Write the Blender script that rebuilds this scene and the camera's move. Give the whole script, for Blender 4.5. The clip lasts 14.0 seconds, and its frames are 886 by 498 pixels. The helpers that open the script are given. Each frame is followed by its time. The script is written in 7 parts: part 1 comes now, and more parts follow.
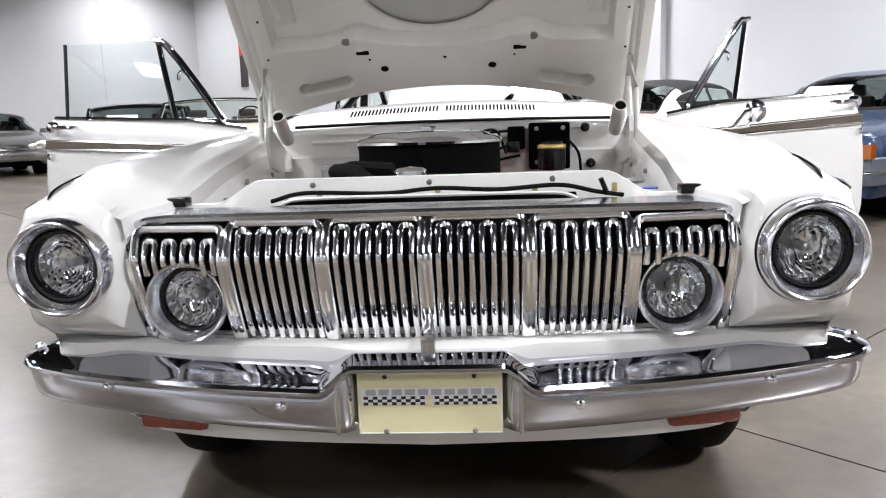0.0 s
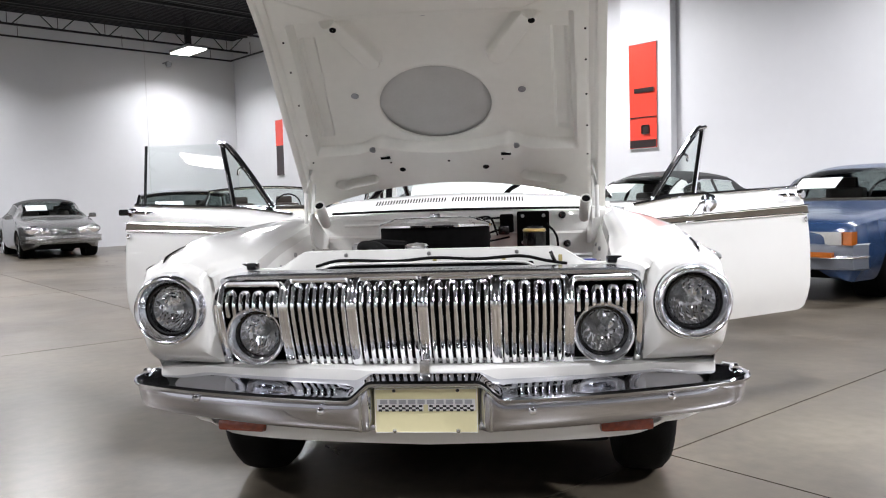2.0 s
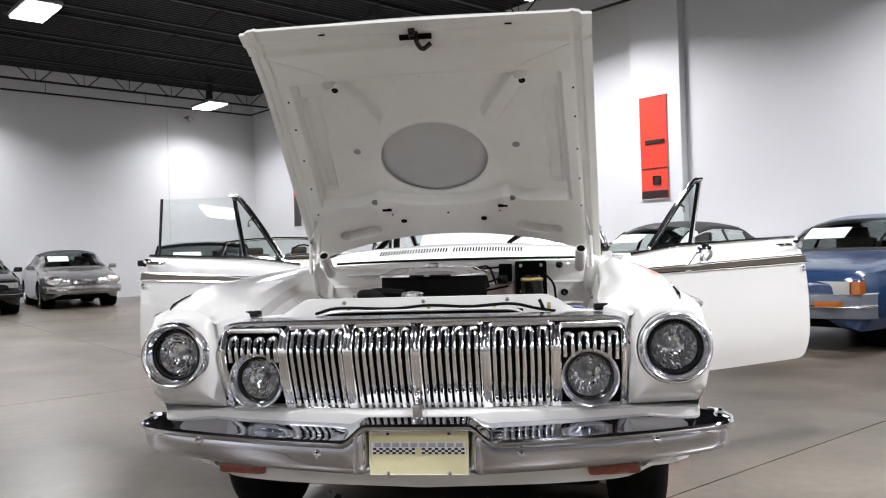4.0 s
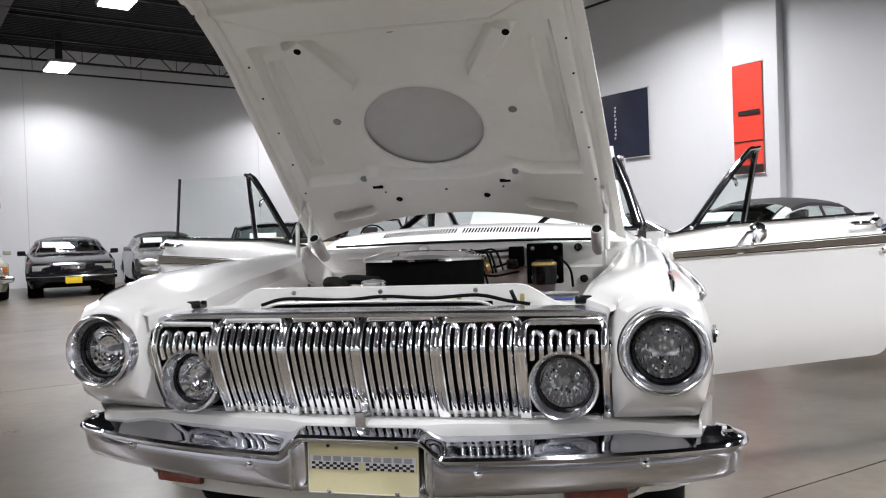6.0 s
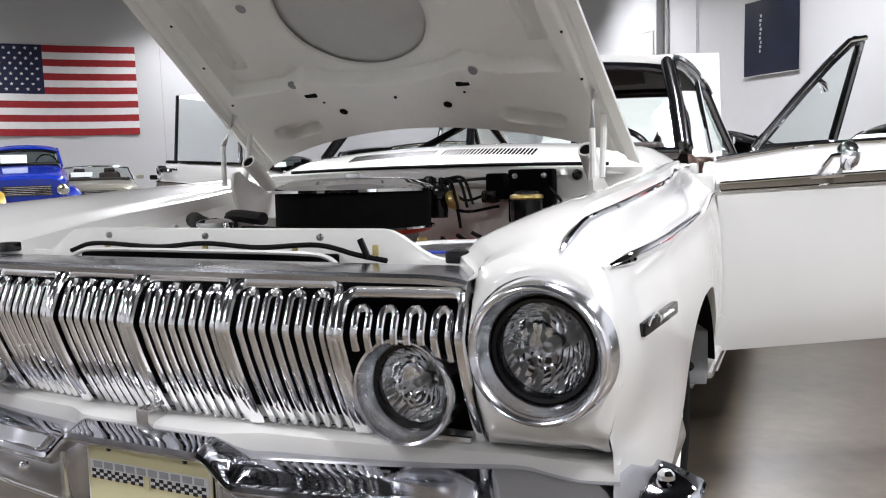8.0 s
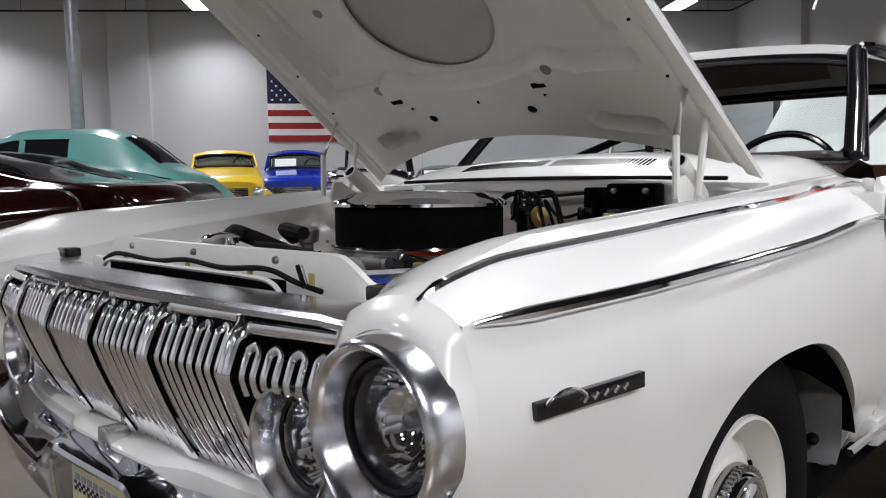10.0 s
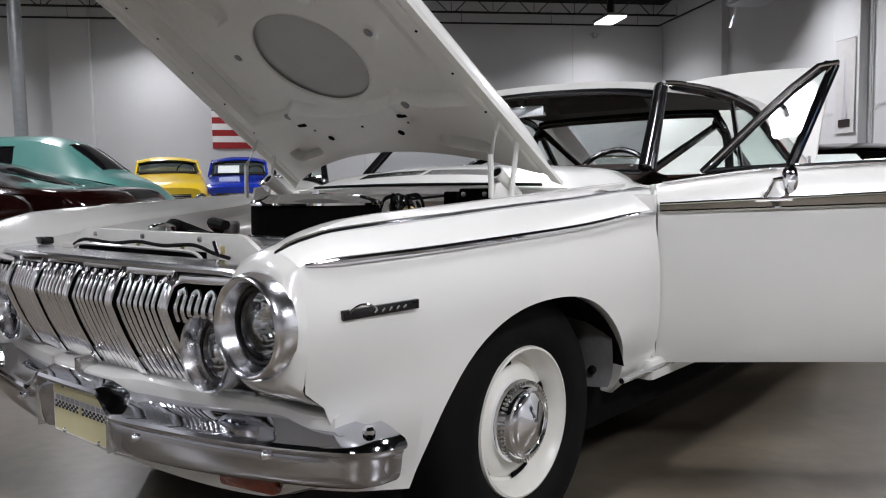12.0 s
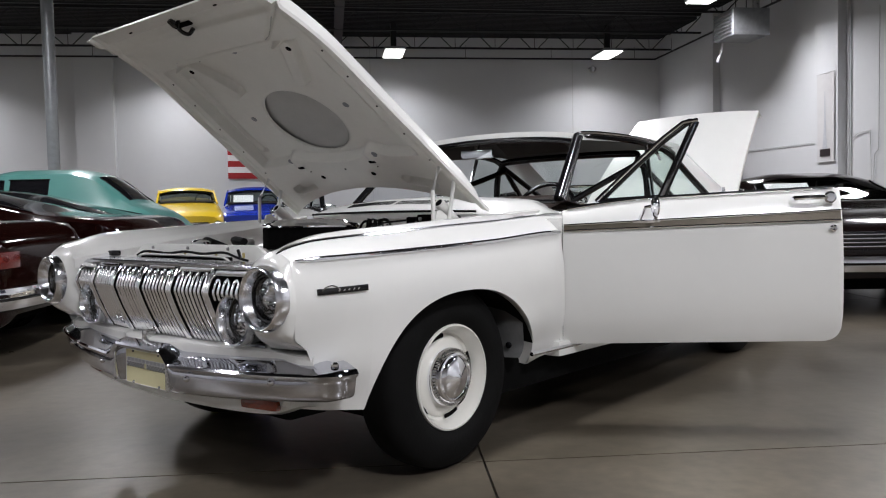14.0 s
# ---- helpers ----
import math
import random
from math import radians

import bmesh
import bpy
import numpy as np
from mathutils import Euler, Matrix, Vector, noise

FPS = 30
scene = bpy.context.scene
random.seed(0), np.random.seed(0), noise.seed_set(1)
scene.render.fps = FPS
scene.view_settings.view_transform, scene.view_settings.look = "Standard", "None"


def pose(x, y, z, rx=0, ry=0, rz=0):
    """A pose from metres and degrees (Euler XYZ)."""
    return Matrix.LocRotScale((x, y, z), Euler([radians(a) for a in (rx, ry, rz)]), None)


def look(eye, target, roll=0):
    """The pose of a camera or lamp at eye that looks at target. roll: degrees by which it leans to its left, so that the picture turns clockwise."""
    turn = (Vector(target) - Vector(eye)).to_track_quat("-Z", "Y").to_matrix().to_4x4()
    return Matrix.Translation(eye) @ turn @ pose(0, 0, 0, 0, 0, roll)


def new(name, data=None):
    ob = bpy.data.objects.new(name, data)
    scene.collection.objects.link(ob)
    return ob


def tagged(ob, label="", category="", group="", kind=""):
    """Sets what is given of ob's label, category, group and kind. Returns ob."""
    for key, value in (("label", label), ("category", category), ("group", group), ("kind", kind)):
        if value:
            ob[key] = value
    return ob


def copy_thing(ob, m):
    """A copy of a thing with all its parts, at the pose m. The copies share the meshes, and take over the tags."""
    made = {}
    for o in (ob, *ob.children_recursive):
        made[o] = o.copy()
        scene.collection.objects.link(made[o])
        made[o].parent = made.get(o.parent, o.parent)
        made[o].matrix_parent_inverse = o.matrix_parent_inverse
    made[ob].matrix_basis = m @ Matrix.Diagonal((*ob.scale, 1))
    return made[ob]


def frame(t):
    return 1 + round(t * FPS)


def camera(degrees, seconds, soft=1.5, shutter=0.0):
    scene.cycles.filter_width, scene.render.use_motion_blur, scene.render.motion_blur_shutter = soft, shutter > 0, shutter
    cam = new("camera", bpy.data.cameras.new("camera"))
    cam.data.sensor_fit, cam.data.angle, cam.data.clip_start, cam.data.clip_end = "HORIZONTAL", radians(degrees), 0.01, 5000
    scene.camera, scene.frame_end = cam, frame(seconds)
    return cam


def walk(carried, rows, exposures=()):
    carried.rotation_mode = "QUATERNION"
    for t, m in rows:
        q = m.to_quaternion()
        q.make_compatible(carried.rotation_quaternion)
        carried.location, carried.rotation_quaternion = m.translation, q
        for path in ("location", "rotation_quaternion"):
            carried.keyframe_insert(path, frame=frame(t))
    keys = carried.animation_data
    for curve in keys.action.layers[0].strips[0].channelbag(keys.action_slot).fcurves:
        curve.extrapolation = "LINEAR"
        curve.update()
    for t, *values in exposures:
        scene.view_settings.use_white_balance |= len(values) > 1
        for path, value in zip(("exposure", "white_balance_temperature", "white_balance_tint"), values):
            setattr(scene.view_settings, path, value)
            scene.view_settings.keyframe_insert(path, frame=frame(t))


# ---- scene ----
cam = camera(59.02, 14.0, soft=1.1)
PATH = [
    (0, (0.134, -1.530, 1.019), (0.010, 0.437, 0.681), -1.93),
    (0.5, (0.162, -1.748, 1.025), (0.034, 0.230, 0.764), -1.76),
    (1, (0.195, -1.932, 1.026), (0.033, 0.051, 0.830), -1.71),
    (1.5, (0.231, -2.076, 1.026), (0.039, -0.091, 0.882), -1.66),
    (2, (0.273, -2.203, 1.030), (0.083, -0.216, 0.911), -1.63),
    (2.5, (0.302, -2.286, 1.033), (0.113, -0.295, 0.977), -1.69),
    (3, (0.316, -2.329, 1.033), (0.124, -0.339, 1.034), -1.63),
    (3.2, (0.319, -2.325, 1.027), (0.128, -0.334, 1.038), -1.61),
    (5.5, (0.581, -2.070, 1.026), (0.160, -0.115, 1.022), -1.98),
    (6, (0.695, -1.876, 1.022), (0.215, 0.065, 0.989), -1.94),
    (6.5, (0.811, -1.669, 1.018), (0.279, 0.258, 0.961), -1.89),
    (7, (0.919, -1.454, 1.005), (0.304, 0.447, 0.934), -2.25),
    (7.5, (1.005, -1.242, 0.998), (0.300, 0.619, 0.803), -2.00),
    (8, (1.075, -1.021, 0.997), (0.245, 0.786, 0.787), -1.77),
    (8.2, (1.098, -0.960, 1.000), (0.217, 0.823, 0.791), -1.65),
    (10.3, (1.437, -0.540, 1.007), (0.043, 0.883, 0.826), -1.13),
    (10.5, (1.490, -0.547, 1.008), (0.129, 0.908, 0.841), -1.05),
    (11, (1.639, -0.609, 1.004), (0.329, 0.895, 0.847), -1.30),
    (11.5, (1.788, -0.729, 1.002), (0.476, 0.773, 0.843), -1.02),
    (12, (1.961, -0.897, 1.001), (0.681, 0.630, 0.833), -1.06),
    (12.5, (2.136, -1.061, 1.005), (0.793, 0.415, 0.861), -0.94),
    (13, (2.329, -1.200, 1.002), (0.995, 0.287, 0.898), -1.00),
    (13.5, (2.539, -1.330, 0.998), (1.265, 0.209, 0.904), -1.27),
    (14, (2.731, -1.455, 0.995), (1.424, 0.056, 0.898), -1.30),
]
EXPOSURES = [(0.0, 0.14), (3.0, 0.13), (5.5, -0.13), (8.0, -0.24), (10.5, -0.86), (14.0, -0.86)]
walk(cam, [(t, look(eye, target, roll)) for t, eye, target, roll in PATH], EXPOSURES)

# ---- room frame: x along the flag wall, y along the poster wall, corner at the origin ----
CORNER = Vector((-8.93, 23.23, 0.0))
AZ = radians(131.0)
WALL_B = Vector((math.sin(AZ), math.cos(AZ), 0.0))
WALL_A = Vector((math.cos(AZ), -math.sin(AZ), 0.0))
ROOM = Matrix((
    (WALL_A.x, WALL_B.x, 0, CORNER.x),
    (WALL_A.y, WALL_B.y, 0, CORNER.y),
    (0, 0, 1, 0),
    (0, 0, 0, 1)))
ROOM_X, ROOM_Y, ROOM_H = 24.0, 34.0, 6.52


def in_room(x, y, z=0.0):
    return ROOM @ Vector((x, y, z))


# ---- world: the hall is closed, so almost nothing comes from outside ----
world = bpy.data.worlds.new("world")
scene.world = world
world.use_nodes = True
world.node_tree.nodes["Background"].inputs[0].default_value = (0.6, 0.65, 0.7, 1)
world.node_tree.nodes["Background"].inputs[1].default_value = 0.005

# high-bay lamps over the hall: two seen near the flag wall, the rest unseen, added on an assumed grid
LAMP_POWER = 345.0
LAMP_Z = 5.62
LAMP_SPOTS = [(x, y) for y in (1.9, 8.4, 14.9, 21.4, 27.9) for x in (2.5, 9.0, 15.5, 22.0)]
# share of power per lamp, tuned to balance the light on car and walls
LAMP_SHARE = {(2.5, 27.9): 1.6, (9.0, 27.9): 2.4, (15.5, 27.9): 0.6, (22.0, 27.9): 0.3, (15.5, 21.4): 0.6, (22.0, 21.4): 0.8, (2.5, 8.4): 1.3, (9.0, 8.4): 1.35, (9.0, 14.9): 1.15, (15.5, 14.9): 1.25, (9.0, 21.4): 0.85}
for x, y in LAMP_SPOTS:
    data = bpy.data.lights.new("high_bay_light", "AREA")
    data.shape, data.size, data.size_y, data.energy = "RECTANGLE", 0.55, 1.15, LAMP_POWER * LAMP_SHARE.get((x, y), 0.58 if y < 2 else 1.0)
    data.color = (0.985, 0.978, 1.03)
    data.spread = radians(142 if y < 2 else 150)
    lamp = new("high_bay_light", data)
    lamp.matrix_world = ROOM @ pose(x, y, LAMP_Z - 0.03)


# ---- materials ----
def mat(name, color, rough=0.5, metal=0.0, vary=0.12, scale=8.0, bump=0.0, bump_scale=None, coat=0.0,
        rough_vary=0.0, emit=0.0, per_object=0.0, spec=0.5):
    m = bpy.data.materials.new(name)
    m.use_nodes = True
    nt = m.node_tree
    b = nt.nodes["Principled BSDF"]
    b.inputs["Roughness"].default_value = rough
    b.inputs["Metallic"].default_value = metal
    b.inputs["Coat Weight"].default_value = coat
    b.inputs["Coat Roughness"].default_value = 0.04
    b.inputs["Specular IOR Level"].default_value = spec
    tc = nt.nodes.new("ShaderNodeTexCoord")
    if vary > 0 or per_object > 0:
        n1 = nt.nodes.new("ShaderNodeTexNoise")
        n1.inputs["Scale"].default_value = scale
        n1.inputs["Detail"].default_value = 6
        n2 = nt.nodes.new("ShaderNodeTexNoise")
        n2.inputs["Scale"].default_value = scale * 9
        n2.inputs["Detail"].default_value = 3
        nt.links.new(tc.outputs["Object"], n1.inputs["Vector"])
        nt.links.new(tc.outputs["Object"], n2.inputs["Vector"])
        add = nt.nodes.new("ShaderNodeMath")
        add.operation = "MULTIPLY_ADD"
        add.inputs[1].default_value = 0.35
        nt.links.new(n2.outputs["Fac"], add.inputs[0])
        nt.links.new(n1.outputs["Fac"], add.inputs[2])
        ramp = nt.nodes.new("ShaderNodeMapRange")
        ramp.inputs["From Min"].default_value = 0.4
        ramp.inputs["From Max"].default_value = 0.95
        nt.links.new(add.outputs[0], ramp.inputs["Value"])
        mix = nt.nodes.new("ShaderNodeMix")
        mix.data_type = "RGBA"
        mix.inputs["A"].default_value = (*[c * (1 - vary) for c in color], 1)
        mix.inputs["B"].default_value = (*[min(1, c * (1 + vary)) for c in color], 1)
        nt.links.new(ramp.outputs["Result"], mix.inputs["Factor"])
        out = mix.outputs["Result"]
        if per_object > 0:
            info = nt.nodes.new("ShaderNodeObjectInfo")
            hsv = nt.nodes.new("ShaderNodeHueSaturation")
            mr = nt.nodes.new("ShaderNodeMapRange")
            mr.inputs["To Min"].default_value = 1 - per_object
            mr.inputs["To Max"].default_value = 1 + per_object
            nt.links.new(info.outputs["Random"], mr.inputs["Value"])
            nt.links.new(mr.outputs["Result"], hsv.inputs["Value"])
            nt.links.new(out, hsv.inputs["Color"])
            out = hsv.outputs["Color"]
        nt.links.new(out, b.inputs["Base Color"])
        if rough_vary > 0:
            rr = nt.nodes.new("ShaderNodeMapRange")
            rr.inputs["From Min"].default_value = 0.4
            rr.inputs["From Max"].default_value = 0.95
            rr.inputs["To Min"].default_value = max(0.0, rough - rough_vary)
            rr.inputs["To Max"].default_value = rough + rough_vary
            nt.links.new(add.outputs[0], rr.inputs["Value"])
            nt.links.new(rr.outputs["Result"], b.inputs["Roughness"])
    else:
        b.inputs["Base Color"].default_value = (*color, 1)
    if bump > 0:
        nb = nt.nodes.new("ShaderNodeTexNoise")
        nb.inputs["Scale"].default_value = bump_scale or scale * 12
        nb.inputs["Detail"].default_value = 4
        nt.links.new(tc.outputs["Object"], nb.inputs["Vector"])
        bp = nt.nodes.new("ShaderNodeBump")
        bp.inputs["Strength"].default_value = bump
        bp.inputs["Distance"].default_value = 0.01
        nt.links.new(nb.outputs["Fac"], bp.inputs["Height"])
        nt.links.new(bp.outputs["Normal"], b.inputs["Normal"])
    if emit > 0:
        b.inputs["Emission Color"].default_value = (*color, 1)
        b.inputs["Emission Strength"].default_value = emit
    return m


def glass_mat(name, color=(1, 1, 1), rough=0.0, ior=1.45, thin=True):
    """Clear panes: mostly see-through with a mirror share; thick glass refracts."""
    m = bpy.data.materials.new(name)
    m.use_nodes = True
    nt = m.node_tree
    nt.nodes.remove(nt.nodes["Principled BSDF"])
    out = nt.nodes["Material Output"]
    if not thin:
        g = nt.nodes.new("ShaderNodeBsdfGlass")
        g.inputs["Color"].default_value = (*color, 1)
        g.inputs["Roughness"].default_value = rough
        g.inputs["IOR"].default_value = ior
        nt.links.new(g.outputs[0], out.inputs["Surface"])
        return m
    tr = nt.nodes.new("ShaderNodeBsdfTransparent")
    tr.inputs[0].default_value = (*color, 1)
    gl = nt.nodes.new("ShaderNodeBsdfGlossy")
    gl.inputs["Roughness"].default_value = rough
    fr = nt.nodes.new("ShaderNodeLayerWeight")
    pw = nt.nodes.new("ShaderNodeMath")
    pw.operation = "POWER"
    pw.inputs[1].default_value = 4.0
    sc = nt.nodes.new("ShaderNodeMath")
    sc.operation = "MULTIPLY_ADD"
    sc.inputs[1].default_value, sc.inputs[2].default_value = 0.8, 0.06
    nt.links.new(fr.outputs["Facing"], pw.inputs[0])
    nt.links.new(pw.outputs[0], sc.inputs[0])
    mx = nt.nodes.new("ShaderNodeMixShader")
    nt.links.new(sc.outputs[0], mx.inputs[0])
    nt.links.new(tr.outputs[0], mx.inputs[1])
    nt.links.new(gl.outputs[0], mx.inputs[2])
    nt.links.new(mx.outputs[0], out.inputs["Surface"])
    return m


M_PAINT = mat("white_paint", (0.74, 0.74, 0.715), 0.28, 0, 0.02, 2.0, coat=1.0)
M_BAY = mat("bay_white_paint", (0.76, 0.76, 0.73), 0.34, 0, 0.06, 5.0, coat=0.4, bump=0.03, bump_scale=30)
M_FIREWALL = mat("white_firewall_paint", (0.76, 0.76, 0.73), 0.34, 0, 0.08, 14.0, coat=0.4, bump=0.12, bump_scale=22)
M_UNDER = mat("underhood_paint", (0.74, 0.735, 0.685), 0.36, 0, 0.05, 4.0, coat=0.3, bump=0.03, bump_scale=60)
M_CHROME = mat("chrome", (0.90, 0.91, 0.95), 0.06, 1.0, 0.03, 6.0)
M_BUMPER = mat("bumper_chrome", (0.62, 0.63, 0.68), 0.06, 1.0, 0.04, 6.0, rough_vary=0.03)
M_GRILLE = mat("grille_chrome", (0.96, 0.965, 0.99), 0.13, 1.0, 0.02, 9.0, rough_vary=0.04)
M_HEADER = mat("header_alloy", (0.60, 0.61, 0.65), 0.20, 1.0, 0.06, 7.0, rough_vary=0.05)
M_SATIN = mat("satin_chrome", (0.66, 0.66, 0.65), 0.22, 1.0, 0.05, 9.0, rough_vary=0.05)
M_ALU = mat("polished_aluminium", (0.88, 0.89, 0.93), 0.18, 1.0, 0.04, 12.0, rough_vary=0.05)
M_BLACK = mat("black_paint", (0.006, 0.006, 0.007), 0.16, 0, 0.2, 6.0)
# near-black that paints the shade in gaps, in holes and under cars
M_SHADE_BLACK = mat("shade_black", (0.005, 0.005, 0.005), 0.9, 0, 0.2, 6.0, spec=0.05)
M_FILTER = mat("black_filter_paper", (0.0035, 0.0035, 0.0035), 0.95, 0, 0.3, 30.0, spec=0.03)
M_RUBBER = mat("black_rubber", (0.0045, 0.0045, 0.0045), 0.75, 0, 0.25, 12.0, bump=0.1, bump_scale=90, spec=0.12)
M_RIM = mat("cream_rim_paint", (0.76, 0.75, 0.70), 0.3, 0, 0.03, 5.0, coat=0.6)
M_AMBER = mat("orange_lens", (0.32, 0.085, 0.010), 0.12, 0, 0.15, 20.0, coat=1.0)
M_RED = mat("red_lens", (0.14, 0.006, 0.005), 0.15, 0, 0.15, 20.0, coat=0.6)
M_PLATE = mat("cream_plate", (0.74, 0.69, 0.42), 0.4, 0, 0.05, 8.0)
M_INK = mat("black_ink", (0.015, 0.015, 0.018), 0.5, 0, 0.1, 20.0)
M_WHITEINK = mat("white_ink", (0.8, 0.8, 0.8), 0.5, 0, 0.04, 20.0)
M_GREYINK = mat("grey_ink", (0.42, 0.43, 0.46), 0.5, 0, 0.1, 20.0)
# grey that paints the shade in the bonnet's opening and fold
M_RECESS_SHADE = mat("recess_shade_grey", (0.47, 0.47, 0.45), 0.6, 0, 0.06, 9.0)
M_GOLD = mat("grey_brown_trim", (0.105, 0.088, 0.066), 0.32, 0.4, 0.12, 14.0)
M_TRUNKTRIM = mat("bronze_vinyl", (0.10, 0.045, 0.025), 0.4, 0, 0.25, 10.0, bump=0.1, bump_scale=120)
M_VINYL = mat("dark_vinyl", (0.03, 0.02, 0.016), 0.42, 0, 0.25, 10.0, bump=0.1, bump_scale=120)
M_HEAD = mat("dark_headliner", (0.022, 0.017, 0.014), 0.75, 0, 0.2, 10.0)
M_ENGINE = mat("orange_engine_paint", (0.20, 0.018, 0.008), 0.35, 0, 0.2, 14.0)
M_STEEL = mat("bare_steel", (0.35, 0.35, 0.35), 0.35, 1.0, 0.25, 18.0, rough_vary=0.1)
M_BRASS = mat("yellow_zinc", (0.55, 0.42, 0.16), 0.3, 0.9, 0.2, 25.0)
M_TAG = mat("yellow_tag", (0.36, 0.30, 0.12), 0.6, 0, 0.2, 30.0)
M_GLASS = glass_mat("window_glass", (0.86, 0.92, 0.90))
M_DOORGLASS = glass_mat("door_glass", (0.91, 0.96, 0.95))
M_CLEAR = glass_mat("clear_glass", (0.97, 0.99, 1.0))
M_TINT = glass_mat("dark_window_glass", (0.25, 0.28, 0.28))
M_BLACKGLASS = mat("black_car_glass", (0.006, 0.006, 0.007), 0.04, 0, 0.2, 6.0)
M_TURN = mat("deep_red_lens", (0.20, 0.026, 0.007), 0.12, 0, 0.3, 60.0, coat=0.8, bump=0.3, bump_scale=140)
M_LENS = glass_mat("lamp_glass", (0.96, 0.98, 1.0), 0.02, 1.45)
M_EMIT = mat("lamp_diffuser", (1.0, 0.99, 0.97), 0.5, 0, 0.0, emit=9.0)
M_GALV = mat("grey_steel", (0.30, 0.31, 0.32), 0.45, 0.7, 0.15, 8.0)
M_JOIST = mat("dark_steel", (0.011, 0.011, 0.012), 0.6, 0.2, 0.25, 5.0)
M_DECK = mat("dark_deck", (0.006, 0.006, 0.007), 0.7, 0.2, 0.3, 1.5)


def reflector_mat():
    """Silvered lamp bowl behind fluted glass: small prisms break the mirror up."""
    m = mat("lamp_reflector", (0.95, 0.95, 0.96), 0.07, 1.0, 0.0)
    nt = m.node_tree
    tc = nt.nodes.new("ShaderNodeTexCoord")
    v = nt.nodes.new("ShaderNodeTexVoronoi")
    v.inputs["Scale"].default_value = 46
    mp = nt.nodes.new("ShaderNodeMapping")
    mp.inputs["Scale"].default_value = (1.6, 0.2, 1.0)
    bp = nt.nodes.new("ShaderNodeBump")
    bp.inputs["Strength"].default_value = 0.26
    bp.inputs["Distance"].default_value = 0.011
    nt.links.new(tc.outputs["Object"], mp.inputs[0])
    nt.links.new(mp.outputs[0], v.inputs["Vector"])
    nt.links.new(v.outputs["Distance"], bp.inputs["Height"])
    nt.links.new(bp.outputs["Normal"], nt.nodes["Principled BSDF"].inputs["Normal"])
    return m


M_REFL = reflector_mat()


def floor_mat():
    """Sealed concrete: cloudy grey-brown, darker stains, half-gloss."""
    m = mat("sealed_concrete", (0.30, 0.285, 0.26), 0.3, 0, 0.0)
    nt = m.node_tree
    b = nt.nodes["Principled BSDF"]
    tc = nt.nodes.new("ShaderNodeTexCoord")
    big = nt.nodes.new("ShaderNodeTexNoise")
    big.inputs["Scale"].default_value = 0.55
    big.inputs["Detail"].default_value = 8
    big.inputs["Roughness"].default_value = 0.6
    fine = nt.nodes.new("ShaderNodeTexNoise")
    fine.inputs["Scale"].default_value = 14
    fine.inputs["Detail"].default_value = 6
    stain = nt.nodes.new("ShaderNodeTexNoise")
    stain.inputs["Scale"].default_value = 1.9
    stain.inputs["Detail"].default_value = 5
    stain.inputs["Distortion"].default_value = 0.8
    for n in (big, fine, stain):
        nt.links.new(tc.outputs["Object"], n.inputs["Vector"])
    r1 = nt.nodes.new("ShaderNodeValToRGB")
    r1.color_ramp.elements[0].position, r1.color_ramp.elements[0].color = 0.37, (0.054, 0.046, 0.035, 1)
    r1.color_ramp.elements[1].position, r1.color_ramp.elements[1].color = 0.64, (0.128, 0.111, 0.086, 1)
    nt.links.new(big.outputs["Fac"], r1.inputs["Fac"])
    r2 = nt.nodes.new("ShaderNodeValToRGB")
    r2.color_ramp.elements[0].position, r2.color_ramp.elements[0].color = 0.22, (0.70, 0.67, 0.63, 1)
    r2.color_ramp.elements[1].position, r2.color_ramp.elements[1].color = 0.74, (1.08, 1.07, 1.06, 1)
    nt.links.new(stain.outputs["Fac"], r2.inputs["Fac"])
    r3 = nt.nodes.new("ShaderNodeMapRange")
    r3.inputs["To Min"].default_value, r3.inputs["To Max"].default_value = 0.55, 1.45
    nt.links.new(fine.outputs["Fac"], r3.inputs["Value"])
    m1 = nt.nodes.new("ShaderNodeMix")
    m1.data_type, m1.blend_type = "RGBA", "MULTIPLY"
    m1.inputs["Factor"].default_value = 1.0
    nt.links.new(r1.outputs["Color"], m1.inputs["A"])
    nt.links.new(r2.outputs["Color"], m1.inputs["B"])
    m2 = nt.nodes.new("ShaderNodeVectorMath")
    m2.operation = "SCALE"
    nt.links.new(m1.outputs["Result"], m2.inputs[0])
    nt.links.new(r3.outputs["Result"], m2.inputs["Scale"])
    nt.links.new(m2.outputs[0], b.inputs["Base Color"])
    rr = nt.nodes.new("ShaderNodeMapRange")
    rr.inputs["To Min"].default_value, rr.inputs["To Max"].default_value = 0.24, 0.37
    nt.links.new(stain.outputs["Fac"], rr.inputs["Value"])
    nt.links.new(rr.outputs["Result"], b.inputs["Roughness"])
    bp = nt.nodes.new("ShaderNodeBump")
    bp.inputs["Strength"].default_value, bp.inputs["Distance"].default_value = 0.06, 0.01
    nt.links.new(fine.outputs["Fac"], bp.inputs["Height"])
    nt.links.new(bp.outputs["Normal"], b.inputs["Normal"])
    return m


M_FLOOR = floor_mat()
M_JOINT = mat("dark_joint", (0.05, 0.047, 0.042), 0.8, 0, 0.3, 10.0)
M_WALL = mat("white_wall_paint", (0.56, 0.565, 0.575), 0.65, 0, 0.03, 0.7, bump=0.08, bump_scale=40)
M_WALLSEAM = mat("wall_joint", (0.46, 0.46, 0.46), 0.8, 0, 0.1, 3.0)


